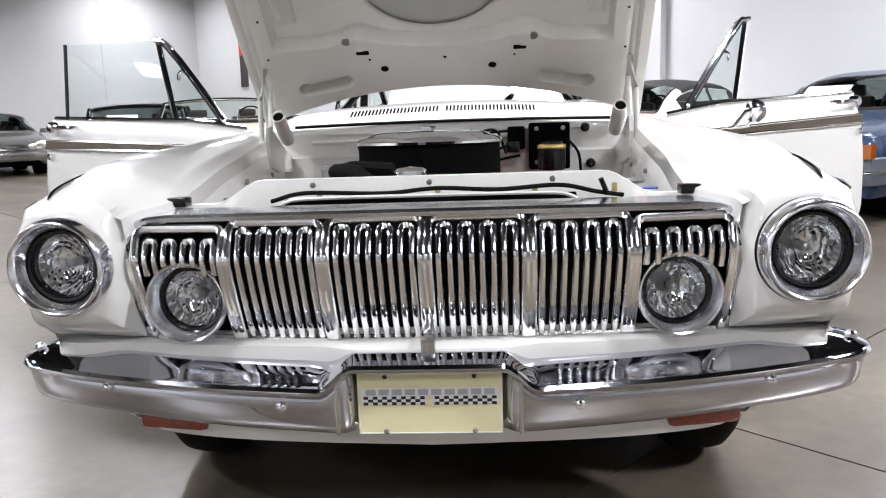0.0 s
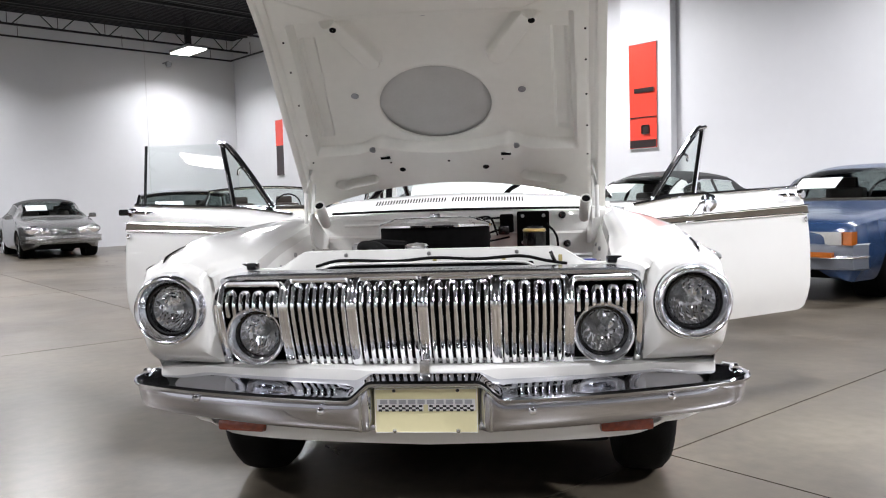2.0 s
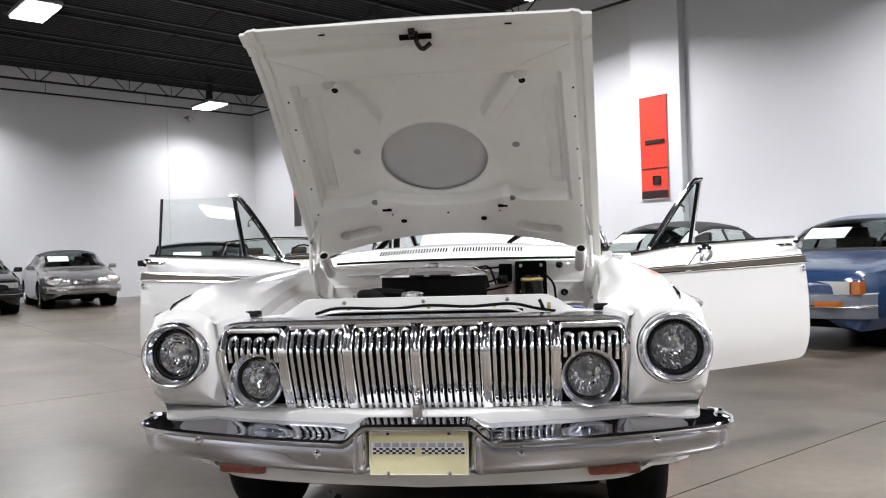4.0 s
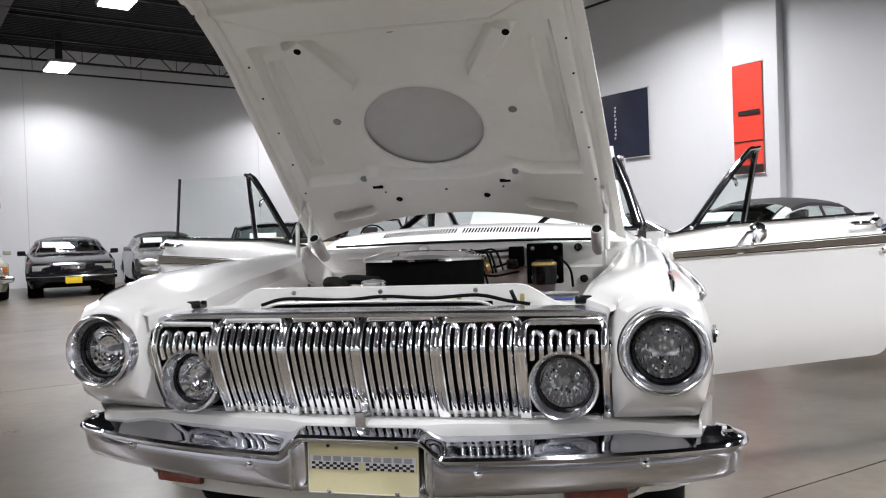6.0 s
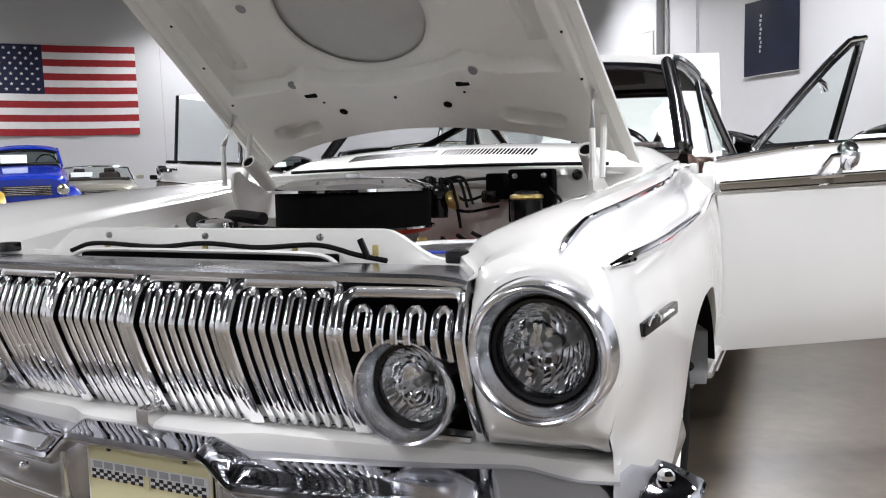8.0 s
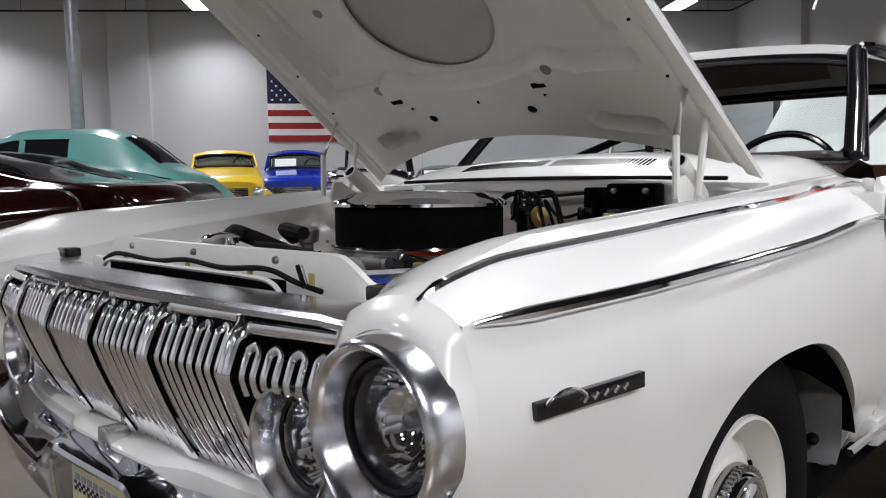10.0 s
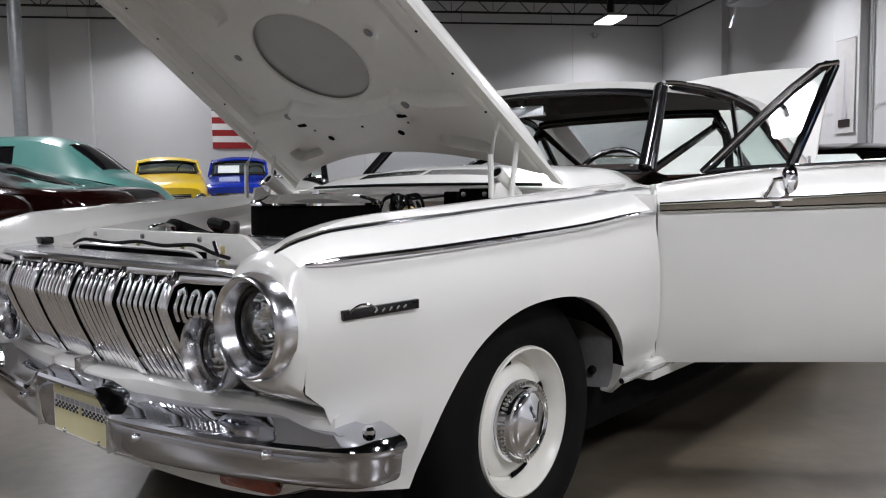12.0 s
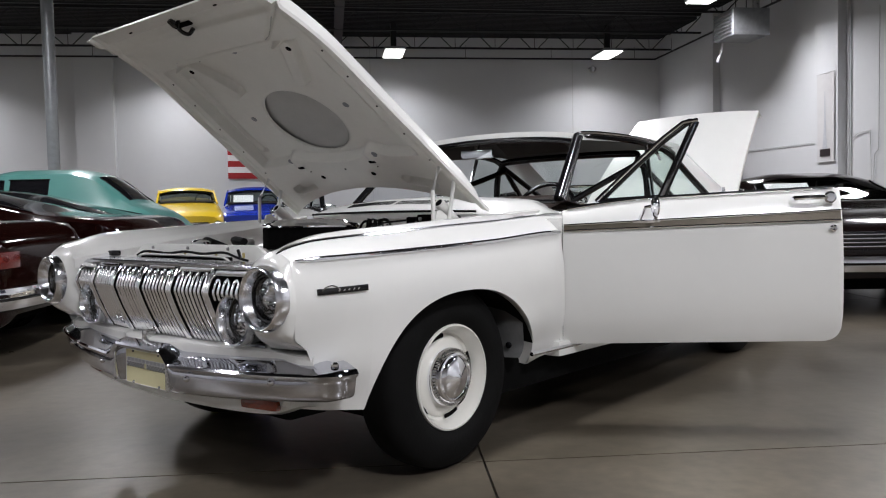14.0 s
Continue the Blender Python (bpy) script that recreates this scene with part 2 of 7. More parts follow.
# ---- mesh helpers ----
def part(name, bm, material, parent=None, label="", smooth=True):
    bmesh.ops.recalc_face_normals(bm, faces=bm.faces)
    for f in bm.faces:
        f.smooth = smooth
    me = bpy.data.meshes.new(name)
    bm.to_mesh(me)
    bm.free()
    me.materials.append(material)
    if smooth:
        me.set_sharp_from_angle(angle=radians(38))
    ob = new(name, me)
    ob.parent = parent
    if label:
        tagged(ob, label)
    return ob


def thing(name, label, category, m=None, group="", kind=""):
    ob = new(name)
    ob.empty_display_size = 0.2
    if m is not None:
        ob.matrix_world = m
    return tagged(ob, label, category, group, kind)


def add_box(bm, c, s, m=None, bevel=0.0, seg=2):
    geo = bmesh.ops.create_cube(bm, size=1.0)
    vs = geo["verts"]
    mm = (m or Matrix()) @ Matrix.Translation(c) @ Matrix.Diagonal((*s, 1))
    bmesh.ops.transform(bm, matrix=mm, verts=vs)
    if bevel > 0:
        es = list({e for v in vs for e in v.link_edges})
        bmesh.ops.bevel(bm, geom=es, offset=bevel, segments=seg, affect="EDGES", profile=0.6)
    return bm


def box_bm(c, s, m=None, bevel=0.0, seg=2):
    return add_box(bmesh.new(), c, s, m, bevel, seg)


def add_loft(bm, rings, closed=False, cap=False, loop=False):
    """Faces between rings of points; closed joins each ring's ends, loop joins last ring to first."""
    rows = [[bm.verts.new(p) for p in r] for r in rings]
    n = len(rows[0])
    pairs = list(zip(rows, rows[1:]))
    if loop:
        pairs.append((rows[-1], rows[0]))
    for a, b in pairs:
        for i in range(n if closed else n - 1):
            j = (i + 1) % n
            try:
                bm.faces.new((a[i], a[j], b[j], b[i]))
            except ValueError:
                pass
    if cap:
        for r in (rows[0], rows[-1]):
            try:
                bm.faces.new(r)
            except ValueError:
                pass
    return bm


def loft_bm(rings, closed=False, cap=False, loop=False):
    return add_loft(bmesh.new(), rings, closed, cap, loop)


def add_lathe(bm, profile, m=None, n=32, cap=False):
    """profile: (radius, height) along local z."""
    m = m or Matrix()
    rings = []
    for r, h in profile:
        rings.append([m @ Vector((r * math.cos(2 * math.pi * i / n), r * math.sin(2 * math.pi * i / n), h)) for i in range(n)])
    return add_loft(bm, rings, closed=True, cap=cap)


def lathe_bm(profile, m=None, n=32, cap=False):
    return add_lathe(bmesh.new(), profile, m, n, cap)


def add_tube(bm, pts, r, n=8, closed=False, flat=1.0, up=(0, 0, 1), cap=True):
    """A round or flattened bar along points."""
    pts = [Vector(p) for p in pts]
    rings = []
    for i, p in enumerate(pts):
        a = pts[i - 1] if (i > 0 or closed) else p
        b = pts[(i + 1) % len(pts)] if (i < len(pts) - 1 or closed) else p
        d = (b - a).normalized()
        u = Vector(up)
        if abs(d.dot(u)) > 0.95:
            u = Vector((0, 1, 0)) if abs(d.y) < 0.9 else Vector((1, 0, 0))
        s = d.cross(u).normalized()
        w = s.cross(d).normalized()
        rr = r[i] if isinstance(r, (list, tuple)) else r
        rings.append([p + s * (rr * math.cos(2 * math.pi * k / n)) + w * (rr * flat * math.sin(2 * math.pi * k / n)) for k in range(n)])
    return add_loft(bm, rings, closed=True, cap=cap and not closed, loop=closed)


def tube_bm(pts, r, n=8, closed=False, flat=1.0, up=(0, 0, 1)):
    return add_tube(bmesh.new(), pts, r, n, closed, flat, up)


def interp(x, xs, ys):
    return float(np.interp(x, xs, ys))


def curve(x, xs, ys):
    """A smooth line through points, without overshoot."""
    if x <= xs[0]:
        return ys[0]
    if x >= xs[-1]:
        return ys[-1]
    i = max(k for k in range(len(xs) - 1) if xs[k] <= x)
    slope = [(ys[k + 1] - ys[k]) / (xs[k + 1] - xs[k]) for k in range(len(xs) - 1)]

    def tangent(k):
        if k == 0 or k == len(xs) - 1:
            return slope[min(k, len(slope) - 1)]
        p, q = slope[k - 1], slope[k]
        return 0.0 if p * q <= 0 else 2 * p * q / (p + q)

    h = xs[i + 1] - xs[i]
    t = (x - xs[i]) / h
    m0, m1 = tangent(i) * h, tangent(i + 1) * h
    return (2 * t ** 3 - 3 * t * t + 1) * ys[i] + (t ** 3 - 2 * t * t + t) * m0 + (3 * t * t - 2 * t ** 3) * ys[i + 1] + (t ** 3 - t * t) * m1


def smooth_step(a, b, x):
    t = min(1.0, max(0.0, (x - a) / (b - a)))
    return t * t * (3 - 2 * t)


def spline(pts, n):
    """Catmull-Rom through points, n steps a span."""
    pts = [Vector(p) for p in pts]
    q = [pts[0] * 2 - pts[1]] + pts + [pts[-1] * 2 - pts[-2]]
    out = []
    for i in range(1, len(q) - 2):
        p0, p1, p2, p3 = q[i - 1:i + 3]
        for k in range(n):
            t = k / n
            out.append(0.5 * ((2 * p1) + (p2 - p0) * t + (2 * p0 - 5 * p1 + 4 * p2 - p3) * t * t + (3 * p1 - p0 - 3 * p2 + p3) * t ** 3))
    out.append(pts[-1])
    return out


# ---- the hall ----
def room_part(name, bm, material, label, category, kind="structure", smooth=False):
    ob = part(name, bm, material, None, "", smooth)
    ob.matrix_world = ROOM
    return tagged(ob, label, category, "", kind)


# floor with saw-cut joints as real grooves between slabs
floor = thing("floor", "sealed grey concrete floor with saw-cut joints and stains", "floor", kind="structure")
bm = box_bm((ROOM_X / 2, ROOM_Y / 2, -0.12), (ROOM_X + 0.6, ROOM_Y + 0.6, 0.2))
base = part("floor_bed", bm, M_JOINT, floor, "", False)
base.matrix_world = ROOM
# the cuts run at their own angle to the walls and cross beside the front wheel of the white car
CUTS = Matrix.Translation((0.84, 0.95, 0)) @ Matrix.Rotation(radians(44.7), 4, "Z")
TO_ROOM = ROOM.inverted() @ CUTS


def clip(poly, axis, limit, keep_less):
    """Part of a flat polygon on one side of a line x = limit or y = limit."""
    out = []
    for p, q in zip(poly, poly[1:] + poly[:1]):
        a, b = p[axis] - limit, q[axis] - limit
        if keep_less:
            a, b = -a, -b
        if a >= 0:
            out.append(p)
        if a * b < 0:
            out.append(p.lerp(q, a / (a - b)))
    return out


STEP, GAP = 4.6, 0.0045
for i in range(-8, 8):
    for j in range(-8, 8):
        poly = [TO_ROOM @ Vector((x, y, 0)) for x, y in ((i * STEP + GAP, j * STEP + GAP), ((i + 1) * STEP - GAP, j * STEP + GAP), ((i + 1) * STEP - GAP, (j + 1) * STEP - GAP), (i * STEP + GAP, (j + 1) * STEP - GAP))]
        for axis, limit, less in ((0, -0.3, False), (0, ROOM_X + 0.3, True), (1, -0.3, False), (1, ROOM_Y + 0.3, True)):
            poly = clip(poly, axis, limit, less)
        if len(poly) < 3:
            continue
        bm = bmesh.new()
        top = bm.faces.new([bm.verts.new(p) for p in poly])
        down = bmesh.ops.extrude_face_region(bm, geom=[top])
        bmesh.ops.translate(bm, verts=[v for v in down["geom"] if isinstance(v, bmesh.types.BMVert)], vec=(0, 0, -0.02))
        slab = part("slab", bm, M_FLOOR, floor, "", False)
        slab.matrix_world = ROOM

H = ROOM_H
wall_flag = room_part("wall_flag", box_bm((ROOM_X / 2, -0.15, H / 2), (ROOM_X + 0.6, 0.3, H)), M_WALL,
                      "tall white painted concrete panel wall", "wall")
wall_poster = room_part("wall_poster", box_bm((-0.15, ROOM_Y / 2, H / 2), (0.3, ROOM_Y, H)), M_WALL,
                        "tall white painted concrete wall with pilasters", "wall")
# two unseen walls, set close to brighten reflections and fill the car's sides
room_part("wall_far", box_bm((ROOM_X + 0.15, ROOM_Y / 2, H / 2), (0.3, ROOM_Y, H)), M_WALL, "plain white wall added out of view for bounce light", "wall")
room_part("wall_back", box_bm((ROOM_X / 2, ROOM_Y + 0.15, H / 2), (ROOM_X + 0.6, 0.3, H)), M_WALL, "plain white wall added out of view for bounce light", "wall")

# panel joints on the flag wall, pilasters on the poster wall
for x in (3.0, 9.6):
    j = part("panel_joint", box_bm((x, 0.003, 3.1), (0.022, 0.008, 6.2)), M_WALLSEAM, wall_flag, "", False)
    j.matrix_world = ROOM
room_part("pilaster_flag_wall", box_bm((17.85, 0.12, H / 2), (1.1, 0.24, H), None, 0.01), M_WALL, "shallow white pilaster on the wall", "pilaster")
for y, w in ((3.6, 0.95), (9.16, 0.80), (15.6, 1.05)):
    room_part("pilaster_poster_wall", box_bm((0.10, y, H / 2), (0.20, w, H), None, 0.01), M_WALL, "shallow white pilaster on the wall", "pilaster")

# corrugated roof deck
rings = []
pitch = 0.15
prof = []
y = -0.3
while y < ROOM_Y + 0.3:
    prof += [(y, H), (y + 0.05, H), (y + 0.075, H + 0.04), (y + 0.125, H + 0.04)]
    y += pitch
bm = loft_bm([[(-0.3, a, b) for a, b in prof], [(ROOM_X + 0.3, a, b) for a, b in prof]])
room_part("ceiling", bm, M_DECK, "dark corrugated steel roof deck", "ceiling")
bm = box_bm((ROOM_X / 2, ROOM_Y / 2, H + 0.15), (ROOM_X + 0.6, ROOM_Y + 0.6, 0.1))
room_part("ceiling_backing", bm, M_DECK, "dark roof over the steel deck", "ceiling")


# open-web joists along the flag wall
def joist(length):
    top, low = H - 0.03, 5.98
    body = thing("roof_joist", "dark painted open-web steel roof joist under the deck", "roof joist", group="roof joists")
    part("top_chord", box_bm((length / 2, 0, top), (length, 0.09, 0.06)), M_JOIST, body, "", False)
    part("bottom_chord", box_bm((length / 2, 0, low), (length, 0.07, 0.05)), M_JOIST, body, "", False)
    step = 1.25
    x = 0.1
    while x + step < length:
        part("web_bar", tube_bm([(x, 0, top), (x + step * 0.42, 0, low)], 0.016, 5), M_JOIST, body)
        part("web_bar", tube_bm([(x + step * 0.5, 0, top), (x + step * 0.5, 0, low)], 0.010, 4), M_JOIST, body)
        part("web_bar", tube_bm([(x + step * 0.58, 0, low), (x + step, 0, top)], 0.016, 5), M_JOIST, body)
        x += step
    return body


first = joist(ROOM_X - 0.1)
first.matrix_world = ROOM @ pose(0.05, 1.0, 0)
for k in range(1, 13):
    copy_thing(first, ROOM @ pose(0.05, 1.0 + 2.35 * k, 0))
for x in (10.6,):
    bm = bmesh.new()
    add_box(bm, (x, ROOM_Y / 2, 5.98), (0.22, ROOM_Y, 0.03))
    add_box(bm, (x, ROOM_Y / 2, 6.43), (0.22, ROOM_Y, 0.03))
    add_box(bm, (x, ROOM_Y / 2, 6.205), (0.03, ROOM_Y, 0.42))
    room_part("roof_girder", bm, M_JOIST, "dark steel roof girder", "girder")

# sprinkler pipe that follows both walls
bm = tube_bm([in_room(23.5, 0.35, 5.80), in_room(0.3, 0.35, 5.80)], 0.028, 8)
add_tube(bm, [in_room(0.3, 0.35, 5.80), in_room(0.3, 30, 5.80)], 0.028, 8)
for k in range(8):
    add_tube(bm, [in_room(2.8 * k + 1.0, 0.35, 5.80), in_room(2.8 * k + 1.0, 0.35, 6.2)], 0.008, 5)
    add_tube(bm, [in_room(0.3, 2.8 * k + 1.6, 5.80), in_room(0.3, 2.8 * k + 1.6, 6.2)], 0.008, 5)
tagged(part("sprinkler_pipe", bm, M_JOIST), "dark sprinkler pipe hung along the walls", "pipe", "", "structure")


# lamp fixtures
def high_bay():
    f = thing("ceiling_light", "grey steel high-bay lamp with a bright diffuser", "ceiling light", group="high-bay lamps")
    bm = bmesh.new()
    add_box(bm, (0, 0, 0.06), (0.62, 1.22, 0.08), None, 0.02)
    part("housing", bm, M_GALV, f)
    part("diffuser", box_bm((0, 0, 0.0), (0.56, 1.16, 0.03), None, 0.008), M_EMIT, f, "glowing white diffuser")
    part("hanger", box_bm((0, 0, 0.48), (0.16, 0.12, 0.78)), M_JOIST, f, "", False)
    return f


first = high_bay()
first.matrix_world = ROOM @ pose(LAMP_SPOTS[0][0], LAMP_SPOTS[0][1], LAMP_Z)
for x, y in LAMP_SPOTS[1:]:
    copy_thing(first, ROOM @ pose(x, y, LAMP_Z))

# small dome camera under the corner lamp
f = thing("wall_camera", "small grey dome camera hung under the pipe", "camera")
f.matrix_world = ROOM @ pose(2.45, 0.45, 5.5)
part("arm", tube_bm([(0, -0.4, 0.05), (0, 0, 0.05), (0, 0, 0.0)], 0.025, 6), M_GALV, f)
part("dome", lathe_bm([(0.0, -0.12), (0.07, -0.10), (0.1, -0.03), (0.1, 0.02), (0.0, 0.03)], None, 16), M_GALV, f)

# flag on the wall: 13 stripes, canton with rows of small marks
flag = thing("flag", "large red, white and blue striped cloth flag on the wall", "flag")
flag.matrix_world = ROOM @ pose(0, 0, 0)
FX0, FX1, FZ0, FZ1 = 14.06, 10.25, 2.14, 4.51
sh = (FZ1 - FZ0) / 13
M_FRED = mat("flag_red", (0.30, 0.014, 0.018), 0.8, 0, 0.12, 6.0)
M_FWHITE = mat("flag_white", (0.75, 0.74, 0.74), 0.8, 0, 0.05, 6.0)
M_FBLUE = mat("flag_blue", (0.010, 0.012, 0.045), 0.8, 0, 0.12, 6.0)


def wavy(x, z):
    return 0.035 + 0.012 * math.sin(x * 4.1 + z * 1.3) + 0.008 * math.sin(x * 9.7)


for k in range(13):
    zb, zt = FZ1 - (k + 1) * sh, FZ1 - k * sh
    xa = FX0 if k >= 7 else FX0 - (FX0 - FX1) * 0.4
    n = 24
    rings = []
    for i in range(n + 1):
        x = xa + (FX1 - xa) * i / n
        sag = -0.02 * math.sin((x - FX1) / (FX0 - FX1) * math.pi)
        rings.append([(x, wavy(x, zb), zb + sag), (x, wavy(x, zt), zt + sag)])
    part("stripe", loft_bm(rings), M_FRED if k % 2 == 0 else M_FWHITE, flag, "red cloth stripe" if k % 2 == 0 else "white cloth stripe").matrix_world = ROOM
rings = []
for i in range(13):
    x = FX0 + (FX1 - FX0) * 0.4 * i / 12
    sag = -0.02 * math.sin((x - FX1) / (FX0 - FX1) * math.pi)
    rings.append([(x, wavy(x, z), z + sag) for z in (FZ1 - 7 * sh, FZ1)])
part("canton", loft_bm(rings), M_FBLUE, flag, "dark blue cloth field with white stars").matrix_world = ROOM
for r in range(9):
    for c in range(6 if r % 2 == 0 else 5):
        x = FX0 - (0.14 + (c + (0 if r % 2 == 0 else 0.5)) * 0.250)
        z = FZ1 - 0.1 - r * 0.132
        y = wavy(x, z) + 0.014
        bm = bmesh.new()
        pts = []
        for k in range(10):
            rad = 0.05 if k % 2 == 0 else 0.021
            pts.append(bm.verts.new((x + rad * math.sin(k * math.pi / 5), y, z - 0.015 + rad * math.cos(k * math.pi / 5))))
        bm.faces.new(pts)
        part("star", bm, M_FWHITE, flag, "", False).matrix_world = ROOM


# banners on the poster wall
def banner(name, label, y0, y1, z0, z1, material, off=0.05):
    b = thing(name, label, "banner")
    rings = []
    n = 10
    for i in range(n + 1):
        y = y0 + (y1 - y0) * i / n
        rings.append([(off + 0.006 * math.sin(y * 7 + z * 2.2), y, z) for z in [z0 + (z1 - z0) * k / 12 for k in range(13)]])
    part("sheet", loft_bm(rings), material, b).matrix_world = ROOM
    for z in (z0, z1):
        part("rail", tube_bm([in_room(off, y0 - 0.02, z), in_room(off, y1 + 0.02, z)], 0.010, 6), M_WALLSEAM, b)
    return b


M_BRED = mat("red_banner", (0.62, 0.045, 0.025), 0.35, 0, 0.1, 3.0, coat=0.3)
M_BNAVY = mat("navy_banner", (0.006, 0.009, 0.026), 0.3, 0, 0.35, 2.5, coat=0.15)
M_BDARK = mat("dark_print", (0.02, 0.012, 0.012), 0.3, 0, 0.3, 6.0)
M_BWHITE = mat("pale_print", (0.52, 0.51, 0.51), 0.4, 0, 0.05, 6.0)
b = banner("wall_banner", "tall red banner with a dark vehicle nose on the wall", 15.27, 15.85, 1.93, 3.88, M_BRED, 0.23)
bm = bmesh.new()
add_box(bm, (0.245, 15.59, 3.01), (0.01, 0.42, 0.085), None, 0.004)
part("print_grille", bm, M_BDARK, b, "dark printed slot").matrix_world = ROOM
part("print_badge", box_bm((0.245, 15.62, 2.28), (0.012, 0.16, 0.17), None, 0.03), M_BDARK, b, "dark printed badge").matrix_world = ROOM
part("print_shade", box_bm((0.241, 15.56, 2.02), (0.006, 0.56, 0.14)), M_BDARK, b, "dark printed lower edge").matrix_world = ROOM
part("print_line", box_bm((0.241, 15.56, 2.51), (0.008, 0.56, 0.018)), M_BDARK, b, "dark printed line").matrix_world = ROOM
b = banner("wall_banner", "glossy navy banner with pale marks on the wall", 11.93, 13.20, 2.51, 3.90, M_BNAVY, 0.05)
for k in range(9):
    bm = box_bm((0.062, 12.32 + 0.01 * (k % 3), 2.96 + 0.08 * k), (0.006, 0.035 + 0.012 * (k % 2), 0.05))
    part("print_mark", bm, M_GREYINK, b, "small pale printed mark", False).matrix_world = ROOM
b = banner("wall_banner", "tall dark and red banner near the corner", 2.48, 3.08, 2.00, 3.70, M_BDARK, 0.05)
part("print_top", box_bm((0.062, 2.78, 3.30), (0.006, 0.56, 0.78)), M_BRED, b, "red printed upper field", False).matrix_world = ROOM
b = banner("wall_banner", "narrow pale banner with a dark tower and red foot", 8.89, 9.48, 1.88, 3.80, M_BWHITE, 0.23)
bm = bmesh.new()
add_loft(bm, [[(0.243, 9.18 - w, z), (0.243, 9.18 + w, z)] for z, w in ((2.17, 0.09), (2.42, 0.05), (2.92, 0.025), (3.42, 0.008))])
part("print_tower", bm, M_GREYINK, b, "slim grey printed tower", False).matrix_world = ROOM
part("print_foot", box_bm((0.241, 9.18, 2.08), (0.008, 0.36, 0.16), None, 0.003), M_BDARK, b, "dark red printed foot", False).matrix_world = ROOM

# conduits, box and heater on the poster wall
bm = tube_bm([in_room(0.05, 16.05, 0.2), in_room(0.05, 16.05, 5.7)], 0.02, 6)
add_tube(bm, [in_room(0.05, 9.71, 0.2), in_room(0.05, 9.71, 5.7)], 0.025, 6)
add_tube(bm, [in_room(0.03, 5.41, 2.40), in_room(0.03, 8.7, 2.35)], 0.009, 6)
add_tube(bm, [in_room(0.03, 9.75, 2.30), in_room(0.03, 9.95, 2.42), in_room(0.03, 10.35, 2.45), in_room(0.03, 10.4, 1.2)], 0.009, 6)
add_tube(bm, [in_room(0.03, 10.62, 4.9), in_room(0.03, 10.60, 2.05), in_room(0.03, 10.48, 1.95), in_room(0.03, 10.45, 1.0)], 0.010, 6)
tagged(part("wall_conduit", bm, M_WALLSEAM), "painted steel conduits on the wall", "conduit", "", "structure")
f = thing("switch_box", "dark grey electrical switch box on the wall", "electrical box")
part("case", box_bm(in_room(0.09, 5.16, 1.80), (0.3, 0.34, 0.5), None, 0.02), M_GALV, f)
part("switch", box_bm(in_room(0.30, 5.16, 1.83), (0.1, 0.1, 0.12), None, 0.01), M_BLACK, f)

f = thing("unit_heater", "grey louvred unit heater hung from the roof", "heater")
f.matrix_world = ROOM @ pose(1.25, 7.5, 5.2)
part("case", box_bm((0, 0, 0), (0.9, 0.95, 0.62), None, 0.03), M_GALV, f)
for k in range(7):
    part("louvre", box_bm((0.47, 0, -0.24 + 0.08 * k), (0.06, 0.82, 0.012), pose(0, 0, 0, 0, 0, 0)), M_STEEL, f, "", False)
part("hanger", tube_bm([(0.3, 0.3, 0.3), (0.3, 0.3, 1.3)], 0.012, 5), M_JOIST, f)
part("hanger", tube_bm([(-0.3, -0.3, 0.3), (-0.3, -0.3, 1.3)], 0.012, 5), M_JOIST, f)
part("flue", tube_bm([(-0.2, 0.3, 0.2), (-0.2, 0.3, 0.9), (-0.35, 0.3, 1.3)], 0.08, 10), M_STEEL, f)
part("hose", tube_bm(spline([(0.2, -0.5, -0.2), (0.22, -0.56, -0.5), (0.3, -0.58, -0.75)], 5), 0.03, 8), M_WALL, f, "white drain hose")

# round steel column with a yellow guard
col = thing("column", "grey round steel column with a yellow guard at its foot", "column", kind="structure")
cx, cy = -11.1, 4.4
part("shaft", lathe_bm([(0.1, 0.0), (0.1, 6.51)], pose(cx, cy, 0), 20), M_GALV, col)
part("guard", lathe_bm([(0.0, 1.84), (0.125, 1.84), (0.14, 1.79), (0.14, 0.0)], pose(cx, cy, 0), 20),
     mat("yellow_guard", (0.6, 0.42, 0.03), 0.5, 0, 0.15, 6.0), col, "yellow plastic column guard")


# ---- the white coupe: nose at y = 0, tail at y = 5.2, bonnet, doors and boot open ----
car = thing("coupe", "white early-sixties two-door coupe with bonnet, doors and boot lid open", "car")
# the body stands a degree nose-up on its springs; the wheels stand on the floor
RAKE = Matrix.Translation((0, 0, 0.027)) @ Matrix.Rotation(radians(-0.985), 4, "X")
car.matrix_world = RAKE
HUB_Y, HUB_Z, REAR_Y = 0.820, 0.356, 3.820
TYRE_R = 0.356


def half_width(y):
    return curve(y, [-0.05, 0.0, 0.12, 0.4, 0.8, 1.5, 3.0, 4.6, 5.2], [0.838, 0.856, 0.875, 0.888, 0.887, 0.856, 0.865, 0.86, 0.80])


def trim_low(y):
    """Height of the lower chrome strip."""
    return curve(y, [-0.05, 0.0, 0.4, 1.0, 1.5, 2.9, 5.2], [0.818, 0.825, 0.839, 0.862, 0.889, 0.90, 0.88])


def trim_high(y):
    """Height of the upper chrome strip on the wing's shoulder."""
    return curve(y, [-0.05, 0.0, 0.04, 0.09, 0.15, 0.5, 0.8, 1.2, 1.6, 2.9, 5.2],
                  [0.815, 0.843, 0.861, 0.873, 0.883, 0.906, 0.924, 0.944, 0.968, 1.00, 0.95])


